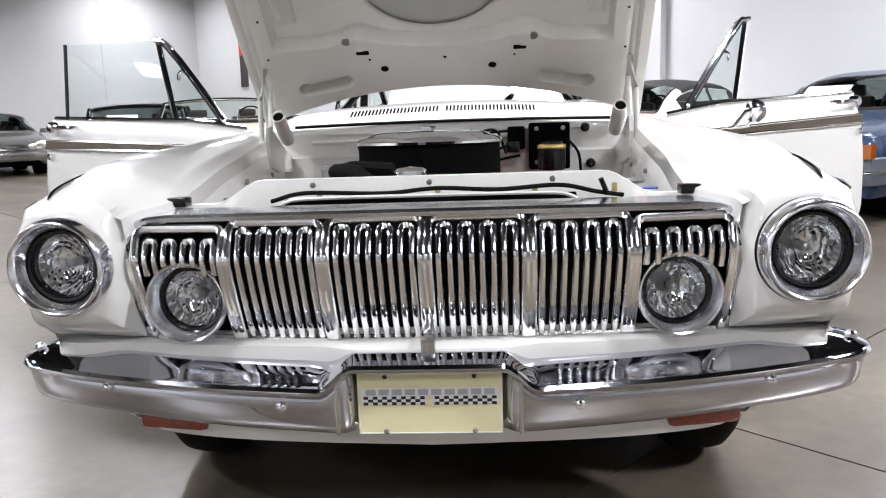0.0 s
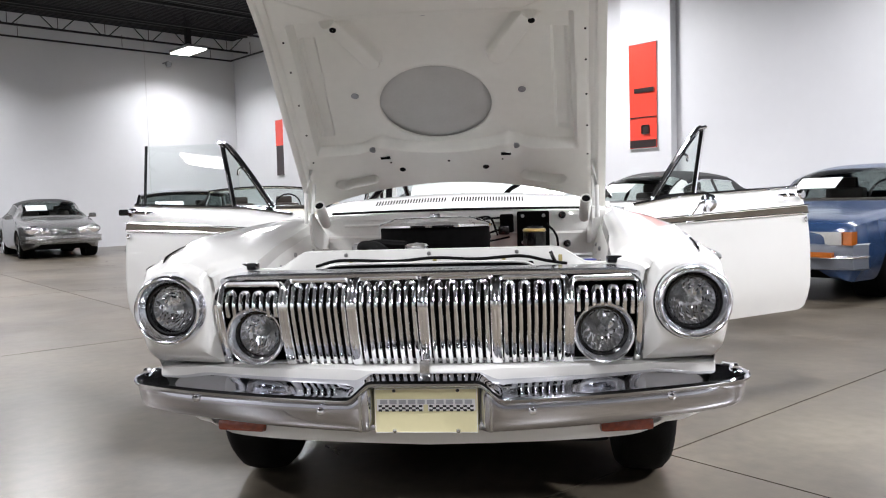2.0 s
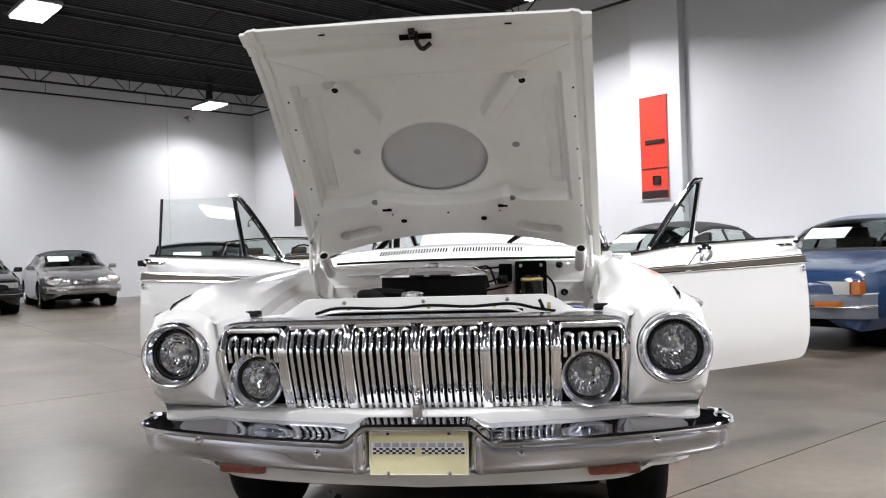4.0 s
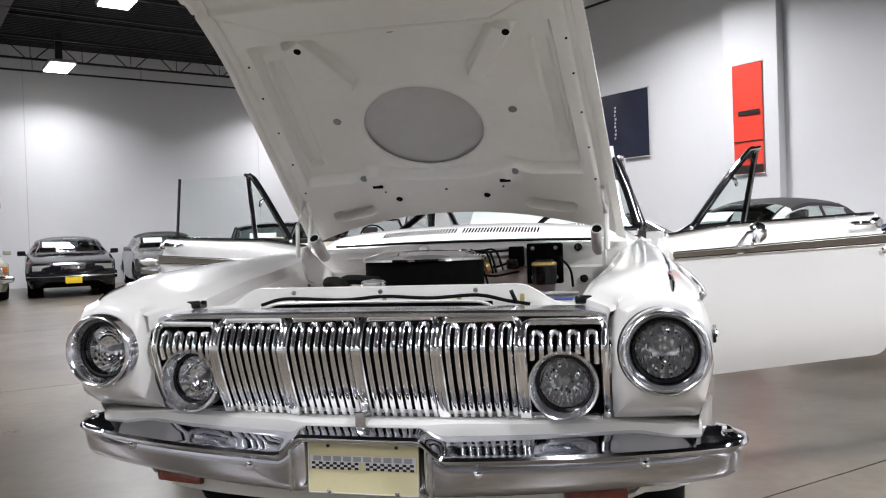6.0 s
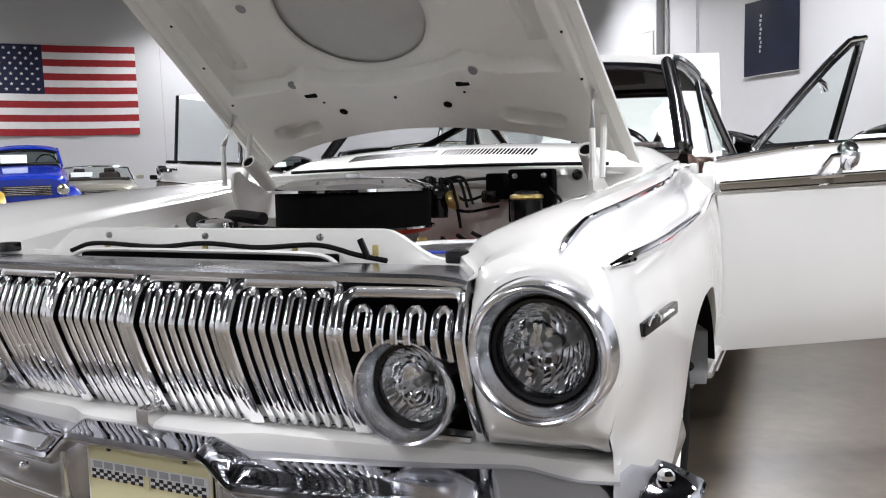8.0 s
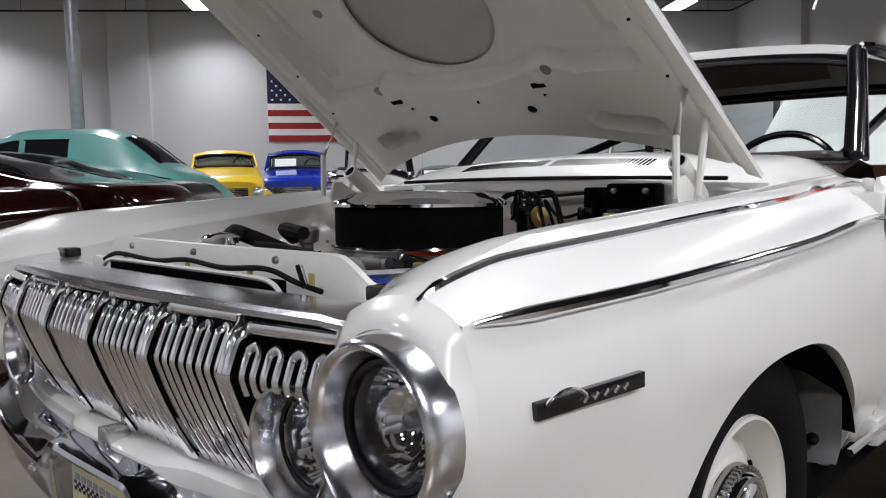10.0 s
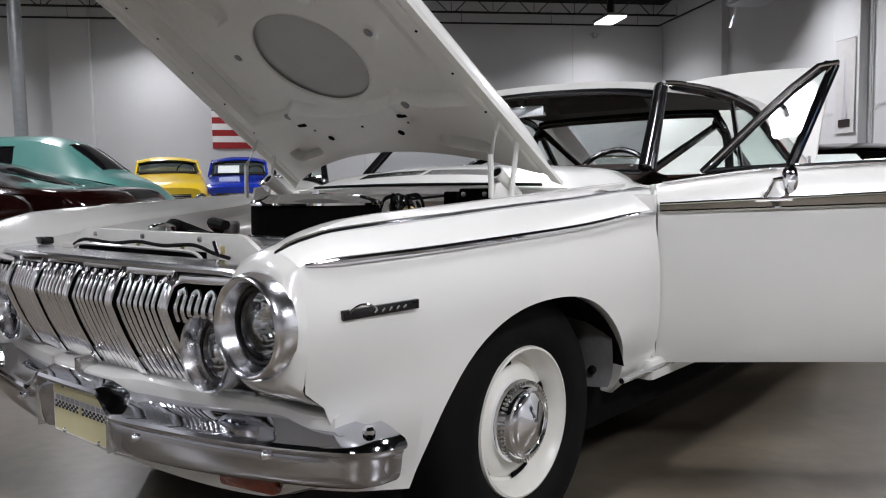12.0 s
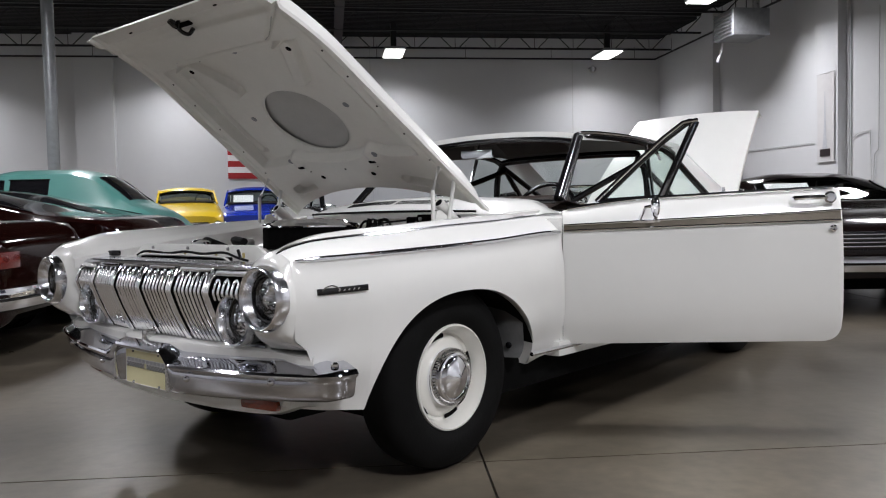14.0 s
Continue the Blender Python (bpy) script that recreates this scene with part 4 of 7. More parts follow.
# ---- wheels ----
def wheel(x, y, s):
    m = RAKE.inverted() @ Matrix.Translation((x, y, HUB_Z)) @ Matrix.Rotation(radians(90 * s), 4, "Y")
    r = TYRE_R
    tyre = part("tyre", lathe_bm([(0.20, -0.17), (0.25, -0.185), (r - 0.03, -0.175), (r - 0.006, -0.150), (r, -0.11), (r, -0.05), (r - 0.006, -0.02), (r - 0.03, 0.004), (0.26, 0.016), (0.222, 0.010), (0.203, -0.006)], m, 64), M_RUBBER, car, "black cross-ply tyre")
    rim = part("rim", lathe_bm([(0.207, -0.012), (0.2035, 0.004), (0.197, 0.006), (0.192, -0.004), (0.184, -0.012), (0.176, -0.034), (0.170, -0.055), (0.160, -0.058), (0.150, -0.045), (0.135, -0.036), (0.118, -0.034), (0.10, -0.034)], m, 64), M_RIM, tyre, "cream painted steel rim")
    for k in range(8):
        a = 2 * math.pi * (k + 0.3) / 8
        if k % 2 == 0:
            pts = [m @ Vector((0.158 * math.cos(a + d), 0.158 * math.sin(a + d), -0.0475)) for d in np.linspace(-0.22, 0.22, 7)]
            # near-black arc painting the shade in a rim slot
            part("rim_slot", tube_bm(pts, 0.010, 6, up=m.to_3x3() @ Vector((0, 0, 1)), flat=0.55), M_SHADE_BLACK, rim)
    cap = part("hub_cap", lathe_bm([(0.112, -0.034), (0.114, -0.022), (0.111, -0.012), (0.103, -0.006), (0.100, 0.004), (0.094, 0.012), (0.086, 0.014), (0.082, 0.010), (0.079, 0.014), (0.060, 0.021), (0.030, 0.031), (0.008, 0.038), (0.0005, 0.039)], m, 56), M_CHROME, tyre, "dished chrome hub cap")
    bm = bmesh.new()
    for k in range(56):
        a = 2 * math.pi * k / 56
        add_box(bm, (0.105, 0, -0.004), (0.012, 0.005, 0.012), m @ Matrix.Rotation(a, 4, "Z"))
    part("flute_ring", bm, M_SATIN, cap)
    return tyre


for s in (1, -1):
    wheel(s * 0.800, HUB_Y, s)
    wheel(s * 0.815, REAR_Y, s)
    # wheel housing and white splash plate, darkened to paint the shade in the arch
    rings = []
    for k in range(25):
        a = math.pi * (0.09 + 0.82 * k / 24)
        yy, zz = ARCH_Y - 0.47 * math.cos(a), 0.33 + 0.37 * math.sin(a)
        rings.append([(s * 0.86, yy, zz - 0.01), (s * 0.56, yy, zz + 0.02), (s * 0.52, yy, zz - 0.05)])
    part("wheel_housing", loft_bm(rings), M_SHADE_BLACK, car, "wheel housing blackened for shade")
    rings = []
    for k in range(9):
        z = 0.37 + 0.23 * k / 8
        y = 1.225 - 0.10 * smooth_step(0.42, 0.30, z) - 0.02 * k / 8
        rings.append([(s * 0.845, y + 0.004, z), (s * 0.78, y - 0.03, z), (s * 0.70, y - 0.035, z), (s * 0.60, y, z)])
    part("splash_plate", loft_bm(rings), mat("shaded_splash", (0.07, 0.07, 0.07), 0.5, 0, 0.3, 9.0) if s > 0 else M_SHADE_BLACK, car, "splash plate behind the wheel, darkened for shade")
    part("splash_bolt", lathe_bm([(0.014, 0), (0.014, 0.006), (0.0005, 0.01)], Matrix.Translation((s * 0.80, 1.18, 0.42)) @ Matrix.Rotation(radians(90), 4, "X"), 10), M_BLACK, car)

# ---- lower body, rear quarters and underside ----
# near-black blocks, sized to keep light out from under the car
part("underbody", box_bm((0, 2.75, 0.30), (1.50, 4.4, 0.20), None, 0.03), M_SHADE_BLACK, car, "underside blackened for shade")
part("crossmember_light_block", box_bm((0, 0.70, 0.345), (1.10, 0.96, 0.20), None, 0.03), M_SHADE_BLACK, car)
RARCH_W = 0.46


def quarter_section(y):
    belt = interp(y, [2.7, 3.2, 4.2, 5.2], [1.035, 1.045, 1.01, 0.94])
    u = (y - REAR_Y) / RARCH_W
    lo = sill(y)
    if abs(u) < 1:
        lo = max(lo, 0.33 + 0.31 * (1 - abs(u) ** 2.3) ** 0.52)
    w = half_width(y)
    pts = [(w - 0.16, belt), (w - 0.06, belt - 0.006), (w - 0.028, belt - 0.03)]
    for k in range(11):
        z = belt - 0.06 + (lo - belt + 0.06) * k / 10
        x = w - (0.075 * ((0.56 - z) / 0.24) ** 2 if z < 0.56 else 0) - (0.028 * max(0, z - 0.66) / 0.3)
        pts.append((x, z))
    pts.append((pts[-1][0] - 0.05, lo))
    return pts


for s in (1, -1):
    ys = sorted([2.72, 2.8, 2.95, 3.1, 3.25] + [REAR_Y - RARCH_W * math.cos(math.pi * k / 24) * 0.999 for k in range(25)] + [4.3, 4.5, 4.7, 4.9, 5.05, 5.2])
    part("rear_quarter", loft_bm([[(s * x, y, z) for x, z in quarter_section(y)] for y in ys]), M_PAINT, car, "white rear quarter panel")
    part("sill", box_bm((s * 0.80, 2.12, 0.365), (0.10, 1.26, 0.07), None, 0.015), M_PAINT, car, "white sill under the door opening")
    part("sill_trim", tube_bm([(s * 0.845, y, 0.372) for y in np.linspace(1.28, 2.75, 8)], 0.010, 6), M_CHROME, car)
    part("door_jamb", box_bm((s * 0.785, 1.545, 0.66), (0.09, 0.03, 0.58), None, 0.01), M_PAINT, car, "white door jamb")
    part("lock_jamb", box_bm((s * 0.80, 2.74, 0.70), (0.10, 0.04, 0.66), None, 0.01), M_PAINT, car, "white door jamb")
part("tail_panel", loft_bm([[(x, 5.2 - 0.06 * (abs(x) / 0.8) ** 3, 0.36), (x, 5.24 - 0.06 * (abs(x) / 0.8) ** 3, 0.6), (x, 5.2 - 0.06 * (abs(x) / 0.8) ** 3, 0.92)] for x in np.linspace(-0.8, 0.8, 17)]), M_PAINT, car, "white tail panel")
part("boot_floor", box_bm((0, 4.6, 0.52), (1.4, 1.1, 0.04)), M_SHADE_BLACK, car, "", False)

# ---- engine bay ----
for s in (1, -1):
    rings = []
    for y in np.linspace(0.16, 1.27, 20):
        i, top = bay_edge(y)
        i, top = i - 0.010, top - 0.044
        bulge = 0.05 * math.exp(-((y - HUB_Y) / 0.3) ** 2)
        rings.append([(s * i, y, top), (s * (i - 0.012), y, top - 0.02), (s * (i - 0.03), y, top - 0.08), (s * (i - 0.05), y, top - 0.16), (s * (i - 0.09 - bulge), y, top - 0.26), (s * (i - 0.12 - bulge), y, 0.50), (s * (i - 0.13), y, 0.40)])
    apron = part("inner_wing", loft_bm(rings), M_BAY, car, "white painted inner wing")
    for y, z in ((0.42, 0.80), (0.55, 0.77), (0.95, 0.80), (1.05, 0.83), (0.70, 0.83)):
        x = bay_edge(y)[0] - 0.034
        part("wing_bolt", lathe_bm([(0.009, -0.002), (0.008, 0.006), (0.0005, 0.008)], Matrix.Translation((s * x, y, z)) @ Matrix.Rotation(radians(-90 * s), 4, "Y"), 10), M_STEEL, apron)

rings = []
for x in np.linspace(-0.66, 0.66, 23):
    e = abs(x) / 0.66
    rings.append([(x, 1.275, 0.38), (x, 1.262, 0.70), (x, 1.255, 0.86), (x, 1.25, 0.875), (x, 1.258, 0.885), (x, 1.258, 0.955), (x, 1.262, 0.985 - 0.012 * e)])
firewall = part("firewall", loft_bm(rings), M_FIREWALL, car, "white painted firewall")
part("firewall_rib", tube_bm([(x, 1.252, 0.93) for x in (-0.5, -0.2, 0.2)], 0.008, 6), M_FIREWALL, firewall)
for x, z in ((-0.32, 0.91), (0.47, 0.955), (0.49, 0.83), (0.22, 0.92)):
    part("grommet", lathe_bm([(0.016, 0.0), (0.016, 0.006), (0.009, 0.010), (0.0005, 0.008)], Matrix.Translation((x, 1.254, z)) @ Matrix.Rotation(radians(90), 4, "X"), 14), M_BLACK, firewall)

# brake unit: black plate, brass-lidded cylinder, relay, wires
brake = part("brake_plate", box_bm((0.342, 1.215, 0.895), (0.140, 0.05, 0.160), None, 0.008), M_FILTER, car, "black brake servo plate")
part("brake_cylinder", lathe_bm([(0.0005, -0.05), (0.045, -0.05), (0.048, -0.03), (0.048, 0.02), (0.04, 0.03), (0.038, 0.045), (0.0005, 0.05)], Matrix.Translation((0.345, 1.15, 0.865)), 24), M_BLACK, brake)
part("brake_lid", lathe_bm([(0.046, 0.02), (0.050, 0.026), (0.048, 0.034), (0.030, 0.040), (0.0005, 0.043)], Matrix.Translation((0.345, 1.15, 0.865)), 24), M_BRASS, brake, "brass-yellow reservoir lid")
for k in range(4):
    part("plate_bolt", lathe_bm([(0.008, 0), (0.008, 0.008), (0.0005, 0.01)], Matrix.Translation((0.342 + 0.045 * (-1) ** k, 1.19, 0.955 if k < 2 else 0.84)) @ Matrix.Rotation(radians(90), 4, "X"), 8), M_STEEL, brake)
relay = part("relay_box", box_bm((0.228, 1.22, 0.925), (0.060, 0.05, 0.080), None, 0.008), M_FILTER, car, "black relay box on the firewall")
part("relay_box_plug", box_bm((0.215, 1.20, 0.895), (0.05, 0.05, 0.04), None, 0.01), M_BLACK, relay)
for a, b, c in (((0.07, 1.2, 0.93), (0.13, 1.19, 0.885), (0.20, 1.2, 0.90)), ((0.05, 1.15, 0.90), (0.12, 1.2, 0.85), (0.24, 1.2, 0.865)), ((0.07, 1.2, 0.93), (0.10, 1.2, 0.86), (0.12, 1.18, 0.80)),
                ((0.40, 1.19, 0.92), (0.44, 1.2, 0.87), (0.45, 1.2, 0.80)), ((0.2, 1.2, 0.95), (0.12, 1.22, 0.945), (0.0, 1.2, 0.935))):
    part("wire", tube_bm(spline([a, b, c], 6), 0.005, 6), M_RUBBER, firewall, "black wire")

# engine, air cleaner
engine = part("engine_block", box_bm((-0.03, 0.78, 0.60), (0.42, 0.62, 0.30), None, 0.04), M_ENGINE, car, "orange-red painted engine block")
for s in (1, -1):
    part("valve_cover", box_bm((-0.03 + s * 0.23, 0.80, 0.735), (0.15, 0.56, 0.09), pose(0, 0, 0), 0.03), M_ENGINE, engine, "orange-red valve cover")
    for k in range(4):
        part("plug_lead", tube_bm(spline([(-0.03 + s * 0.30, 0.58 + 0.14 * k, 0.70), (-0.03 + s * 0.34, 0.60 + 0.14 * k, 0.75), (-0.03 + s * 0.26, 0.7 + 0.1 * k, 0.80)], 5), 0.006, 6), M_RUBBER, engine)
    part("exhaust_manifold", tube_bm(spline([(-0.03 + s * 0.34, 0.52, 0.60), (-0.03 + s * 0.37, 0.8, 0.60), (-0.03 + s * 0.35, 1.05, 0.50)], 6), 0.035, 10), M_STEEL, engine)
part("intake", box_bm((-0.04, 0.78, 0.79), (0.24, 0.40, 0.05), None, 0.015), M_STEEL, engine)
part("fan_shroud", lathe_bm([(0.21, 0.0), (0.22, 0.03), (0.21, 0.06)], Matrix.Translation((-0.03, 0.42, 0.62)) @ Matrix.Rotation(radians(90), 4, "X"), 30), M_BLACK, engine)
ac_m = Matrix.Translation((-0.046, 0.825, 0.822)) @ Matrix.Diagonal((1.04, 1.04, 0.92, 1))
cleaner = part("air_cleaner", lathe_bm([(0.05, -0.02), (0.195, -0.012), (0.210, -0.004), (0.216, 0.003), (0.214, 0.009), (0.203, 0.011)], ac_m, 56), M_CHROME, car, "large round air cleaner with chrome pan")
part("filter_element", lathe_bm([(0.203, 0.006), (0.204, 0.012), (0.204, 0.104), (0.203, 0.110)], ac_m, 72), M_FILTER, cleaner, "black filter element")
part("cleaner_lid", lathe_bm([(0.203, 0.106), (0.212, 0.110), (0.213, 0.118), (0.205, 0.127), (0.180, 0.134), (0.168, 0.142), (0.150, 0.147), (0.06, 0.152), (0.02, 0.153), (0.0005, 0.153)], ac_m, 64), M_CHROME, cleaner, "chrome air cleaner lid")
part("wing_nut", box_bm((-0.046, 0.825, 0.966), (0.04, 0.008, 0.016), None, 0.003), M_CHROME, cleaner)

# distributor at the back of the engine, with its leads
distributor = part("distributor", lathe_bm([(0.0005, -0.07), (0.030, -0.07), (0.032, -0.015), (0.046, -0.012), (0.047, 0.012), (0.040, 0.026), (0.018, 0.032), (0.0005, 0.033)], Matrix.Translation((0.075, 1.115, 0.905)), 20), M_BLACK, car, "black distributor cap with plug leads")
for k in range(8):
    a = 2 * math.pi * k / 8
    p = Vector((0.075 + 0.030 * math.cos(a), 1.115 + 0.030 * math.sin(a), 0.930))
    out = Vector((0.075 + 0.085 * math.cos(a), 1.115 + 0.050 * math.sin(a), 0.925 - 0.012 * (k % 3)))
    part("plug_socket", lathe_bm([(0.008, 0.0), (0.008, 0.020), (0.005, 0.026), (0.0005, 0.027)], Matrix.Translation(p), 8), M_BLACK, distributor)
    part("plug_lead", tube_bm(spline([p + Vector((0, 0, 0.022)), out + Vector((0, 0, 0.026)), out + Vector((0.03 * math.cos(a), 0, -0.05))], 5), 0.005, 6), M_RUBBER, distributor, "black lead")
part("vacuum_can", lathe_bm([(0.0005, 0.0), (0.026, 0.0), (0.030, 0.010), (0.026, 0.022), (0.0005, 0.024)], Matrix.Translation((0.125, 1.09, 0.885)) @ Matrix.Rotation(radians(70), 4, "Y"), 16), M_BRASS, distributor, "yellow-plated vacuum can")

# radiator, cap, hoses
rad = part("radiator", box_bm((-0.02, 0.285, 0.62), (0.66, 0.06, 0.38), None, 0.01), M_BLACK, car, "black radiator core")
part("radiator_tank", loft_bm([[(x, 0.285 + 0.045 * math.cos(a), 0.825 + 0.03 * math.sin(a) - 0.02 * max(0, abs(x + 0.02) / 0.34 - 0.8)) for a in np.linspace(0, 2 * math.pi, 17)[:-1]] for x in np.linspace(-0.36, 0.32, 15)], True, True), M_SATIN, rad, "bare grey header tank")
m = Matrix.Translation((-0.048, 0.262, 0.846))
part("radiator_cap", lathe_bm([(0.024, 0.0), (0.024, 0.012), (0.036, 0.014), (0.038, 0.026), (0.030, 0.032), (0.016, 0.034), (0.0005, 0.036)], m, 28), M_CHROME, rad, "chrome radiator cap")
part("top_hose", tube_bm(spline([(-0.14, 0.32, 0.83), (-0.20, 0.38, 0.865), (-0.26, 0.45, 0.86), (-0.16, 0.55, 0.80)], 8), 0.019, 10), M_RUBBER, rad, "black rubber hose")
part("overflow_hose", tube_bm(spline([(-0.04, 0.34, 0.85), (0.06, 0.36, 0.845), (0.22, 0.33, 0.83), (0.33, 0.32, 0.78)], 8), 0.010, 8), M_RUBBER, rad, "black rubber hose")
part("coil", lathe_bm([(0.0005, 0.0), (0.026, 0.0), (0.028, 0.01), (0.028, 0.11), (0.014, 0.12), (0.012, 0.15), (0.0005, 0.15)], Matrix.Translation((0.22, 0.62, 0.78)) @ Matrix.Rotation(radians(75), 4, "X"), 18), M_BLACK, car, "black ignition coil")
part("oil_filler", lathe_bm([(0.022, 0.0), (0.022, 0.05), (0.036, 0.055), (0.038, 0.085), (0.03, 0.095), (0.0005, 0.097)], Matrix.Translation((-0.305, 0.66, 0.775)), 22), M_STEEL, car, "steel oil filler cap")
part("oil_hose", tube_bm(spline([(-0.30, 0.62, 0.84), (-0.24, 0.55, 0.87), (-0.12, 0.52, 0.865)], 6), 0.016, 8), M_RUBBER, car)
battery = part("battery", box_bm((0.42, 0.36, 0.70), (0.20, 0.27, 0.20), None, 0.01), M_BLACK, car, "black battery with a grey lid")
part("battery_lid", box_bm((0.42, 0.36, 0.805), (0.20, 0.27, 0.016), None, 0.006), M_STEEL, battery, "grey battery lid with a blue stripe")
part("battery_stripe", box_bm((0.42, 0.30, 0.814), (0.20, 0.035, 0.003), None, 0.001), mat("blue_stripe", (0.02, 0.04, 0.35), 0.35, 0, 0.1, 10.0), battery, "blue stripe")
part("battery_clamp", tube_bm([(0.32, 0.25, 0.82), (0.42, 0.36, 0.825), (0.52, 0.47, 0.82)], 0.008, 6), M_STEEL, battery)
part("terminal", lathe_bm([(0.012, 0.0), (0.010, 0.022), (0.0005, 0.024)], Matrix.Translation((0.36, 0.42, 0.81)), 12), M_BRASS, battery)

# core support with rounded shoulders, hose, tags
rings = []
for i in range(61):
    x = -0.60 + 1.20 * i / 60
    a = abs(x)
    top = 0.862 - 0.052 * smooth_step(0.385, 0.50, a)
    yb = 0.170 + 0.02 * (a / 0.6) ** 2
    rings.append([(x, yb + 0.022, 0.70), (x, yb + 0.022, 0.790), (x, yb + 0.024, (top + 0.80) / 2), (x, yb + 0.028, top - 0.008), (x, yb + 0.029, top), (x, yb + 0.040, top + 0.002), (x, yb + 0.043, top - 0.003), (x, yb + 0.040, top - 0.012), (x, yb + 0.036, 0.60)])
support = part("radiator_support", loft_bm(rings), M_BAY, car, "white radiator support panel with rounded shoulders")
part("support_hose", tube_bm(spline([(-0.35, 0.155, 0.818), (-0.27, 0.150, 0.835), (-0.1, 0.148, 0.83), (0.02, 0.150, 0.838), (0.15, 0.148, 0.832), (0.28, 0.150, 0.838), (0.36, 0.152, 0.822), (0.42, 0.155, 0.812)], 8), 0.0048, 8), M_RUBBER, support, "black rubber-sleeved cable")
part("support_rod", tube_bm(spline([(-0.345, 0.146, 0.792), (-0.315, 0.145, 0.816), (-0.25, 0.144, 0.823), (0.0, 0.142, 0.824), (0.24, 0.144, 0.823), (0.305, 0.145, 0.816), (0.335, 0.146, 0.792)], 8), 0.0045, 6), M_PAINT, support)
# near-black bar for the shade in the support's opening
part("support_slot", box_bm((0.0, 0.158, 0.797), (0.64, 0.01, 0.050), None, 0.004), M_SHADE_BLACK, support)
for x in (-0.24, 0.02, 0.23, 0.40):
    part("paper_tag", box_bm((x, 0.152, 0.830), (0.012, 0.006, 0.020), pose(0, 0, 0), 0.003), M_TAG, support, "yellow clip")
part("lever", tube_bm([(0.385, 0.152, 0.815), (0.370, 0.150, 0.85)], 0.006, 6), M_BLACK, support)
for x in (-0.26, 0.0, 0.27):
    part("support_bolt", lathe_bm([(0.007, 0), (0.006, 0.006), (0.0005, 0.007)], Matrix.Translation((x, 0.178, 0.85)) @ Matrix.Rotation(radians(90), 4, "X"), 8), M_STEEL, support)
for s in (1, -1):
    part("bump_stop", box_bm((s * 0.560, 0.16, 0.822), (0.045, 0.04, 0.022), None, 0.005), M_BLACK, support, "black rubber bonnet stop")

# ---- cowl with slotted air intake ----
def cowl_z(x, y):
    e = (x / 0.74) ** 2
    return interp(y, [1.26, 1.28, 1.33, 1.42, 1.52, 1.62, 1.70], [0.985, 0.998, 1.020, 1.052, 1.068, 1.074, 1.068]) - 0.045 * e - 0.052 * smooth_step(0.60, 0.74, abs(x)) * smooth_step(1.29, 1.45, y)


rings = []
for i in range(41):
    x = -0.74 + 1.48 * i / 40
    e = (x / 0.74) ** 2
    bow = 0.016 * (1 - e)
    rings.append([(x, 1.262 - bow, 0.955)] + [(x, y - bow * (1 - (y - 1.265) / 0.4), cowl_z(x, y)) for y in (1.265, 1.285, 1.31, 1.34, 1.38, 1.42, 1.47, 1.53, 1.60, 1.68)] + [(x, 1.70, 1.01 - 0.03 * e)])
cowl = part("cowl", loft_bm(rings), M_PAINT, car, "white cowl panel with slotted vents")
for g in (-1, 1):
    for k in range(25):
        x = -0.036 + g * (0.018 + 0.0132 * k)
        mm = Matrix.Translation((x, 1.372, cowl_z(x, 1.379) - 0.0005)) @ Matrix.Rotation(radians(19.5), 4, "X")
        # near-black bar laid on the cowl as the shade in a vent slot
        part("vent_slot", box_bm((0, 0, 0), (0.0062, 0.058, 0.006), mm), M_SHADE_BLACK, cowl, "", False)
part("cowl_seal", tube_bm([(x, 1.262 + 0.02 * (x / 0.74) ** 2 - 0.0165 * (1 - (x / 0.74) ** 2), 0.992 - 0.012 * (x / 0.74) ** 2) for x in np.linspace(-0.56, 0.56, 21)], 0.006, 6), M_RUBBER, cowl, "black rubber seal")

# ---- bonnet, raised on its hinges ----
ANG = radians(35.2)
HOOD = Matrix(((1, 0, 0, 0), (0, -math.cos(ANG), -math.sin(ANG), 1.262), (0, math.sin(ANG), -math.cos(ANG), 1.014), (0, 0, 0, 1)))
HOOD_L = 1.352


def hood_w(v):
    return 0.655 - 0.099 * (v / HOOD_L)


def hood_bend(v):
    return 0.058 * (max(0, v - 0.98) / 0.37) ** 1.6


def capsule(px, pv, ax, av, bx, bv):
    d = Vector((bx - ax, bv - av))
    t = max(0, min(1, Vector((px - ax, pv - av)).dot(d) / d.dot(d)))
    return (Vector((px, pv)) - Vector((ax, av)) - d * t).length


def groove(d, w, deep):
    return -deep * math.exp(-(d / w) ** 2)


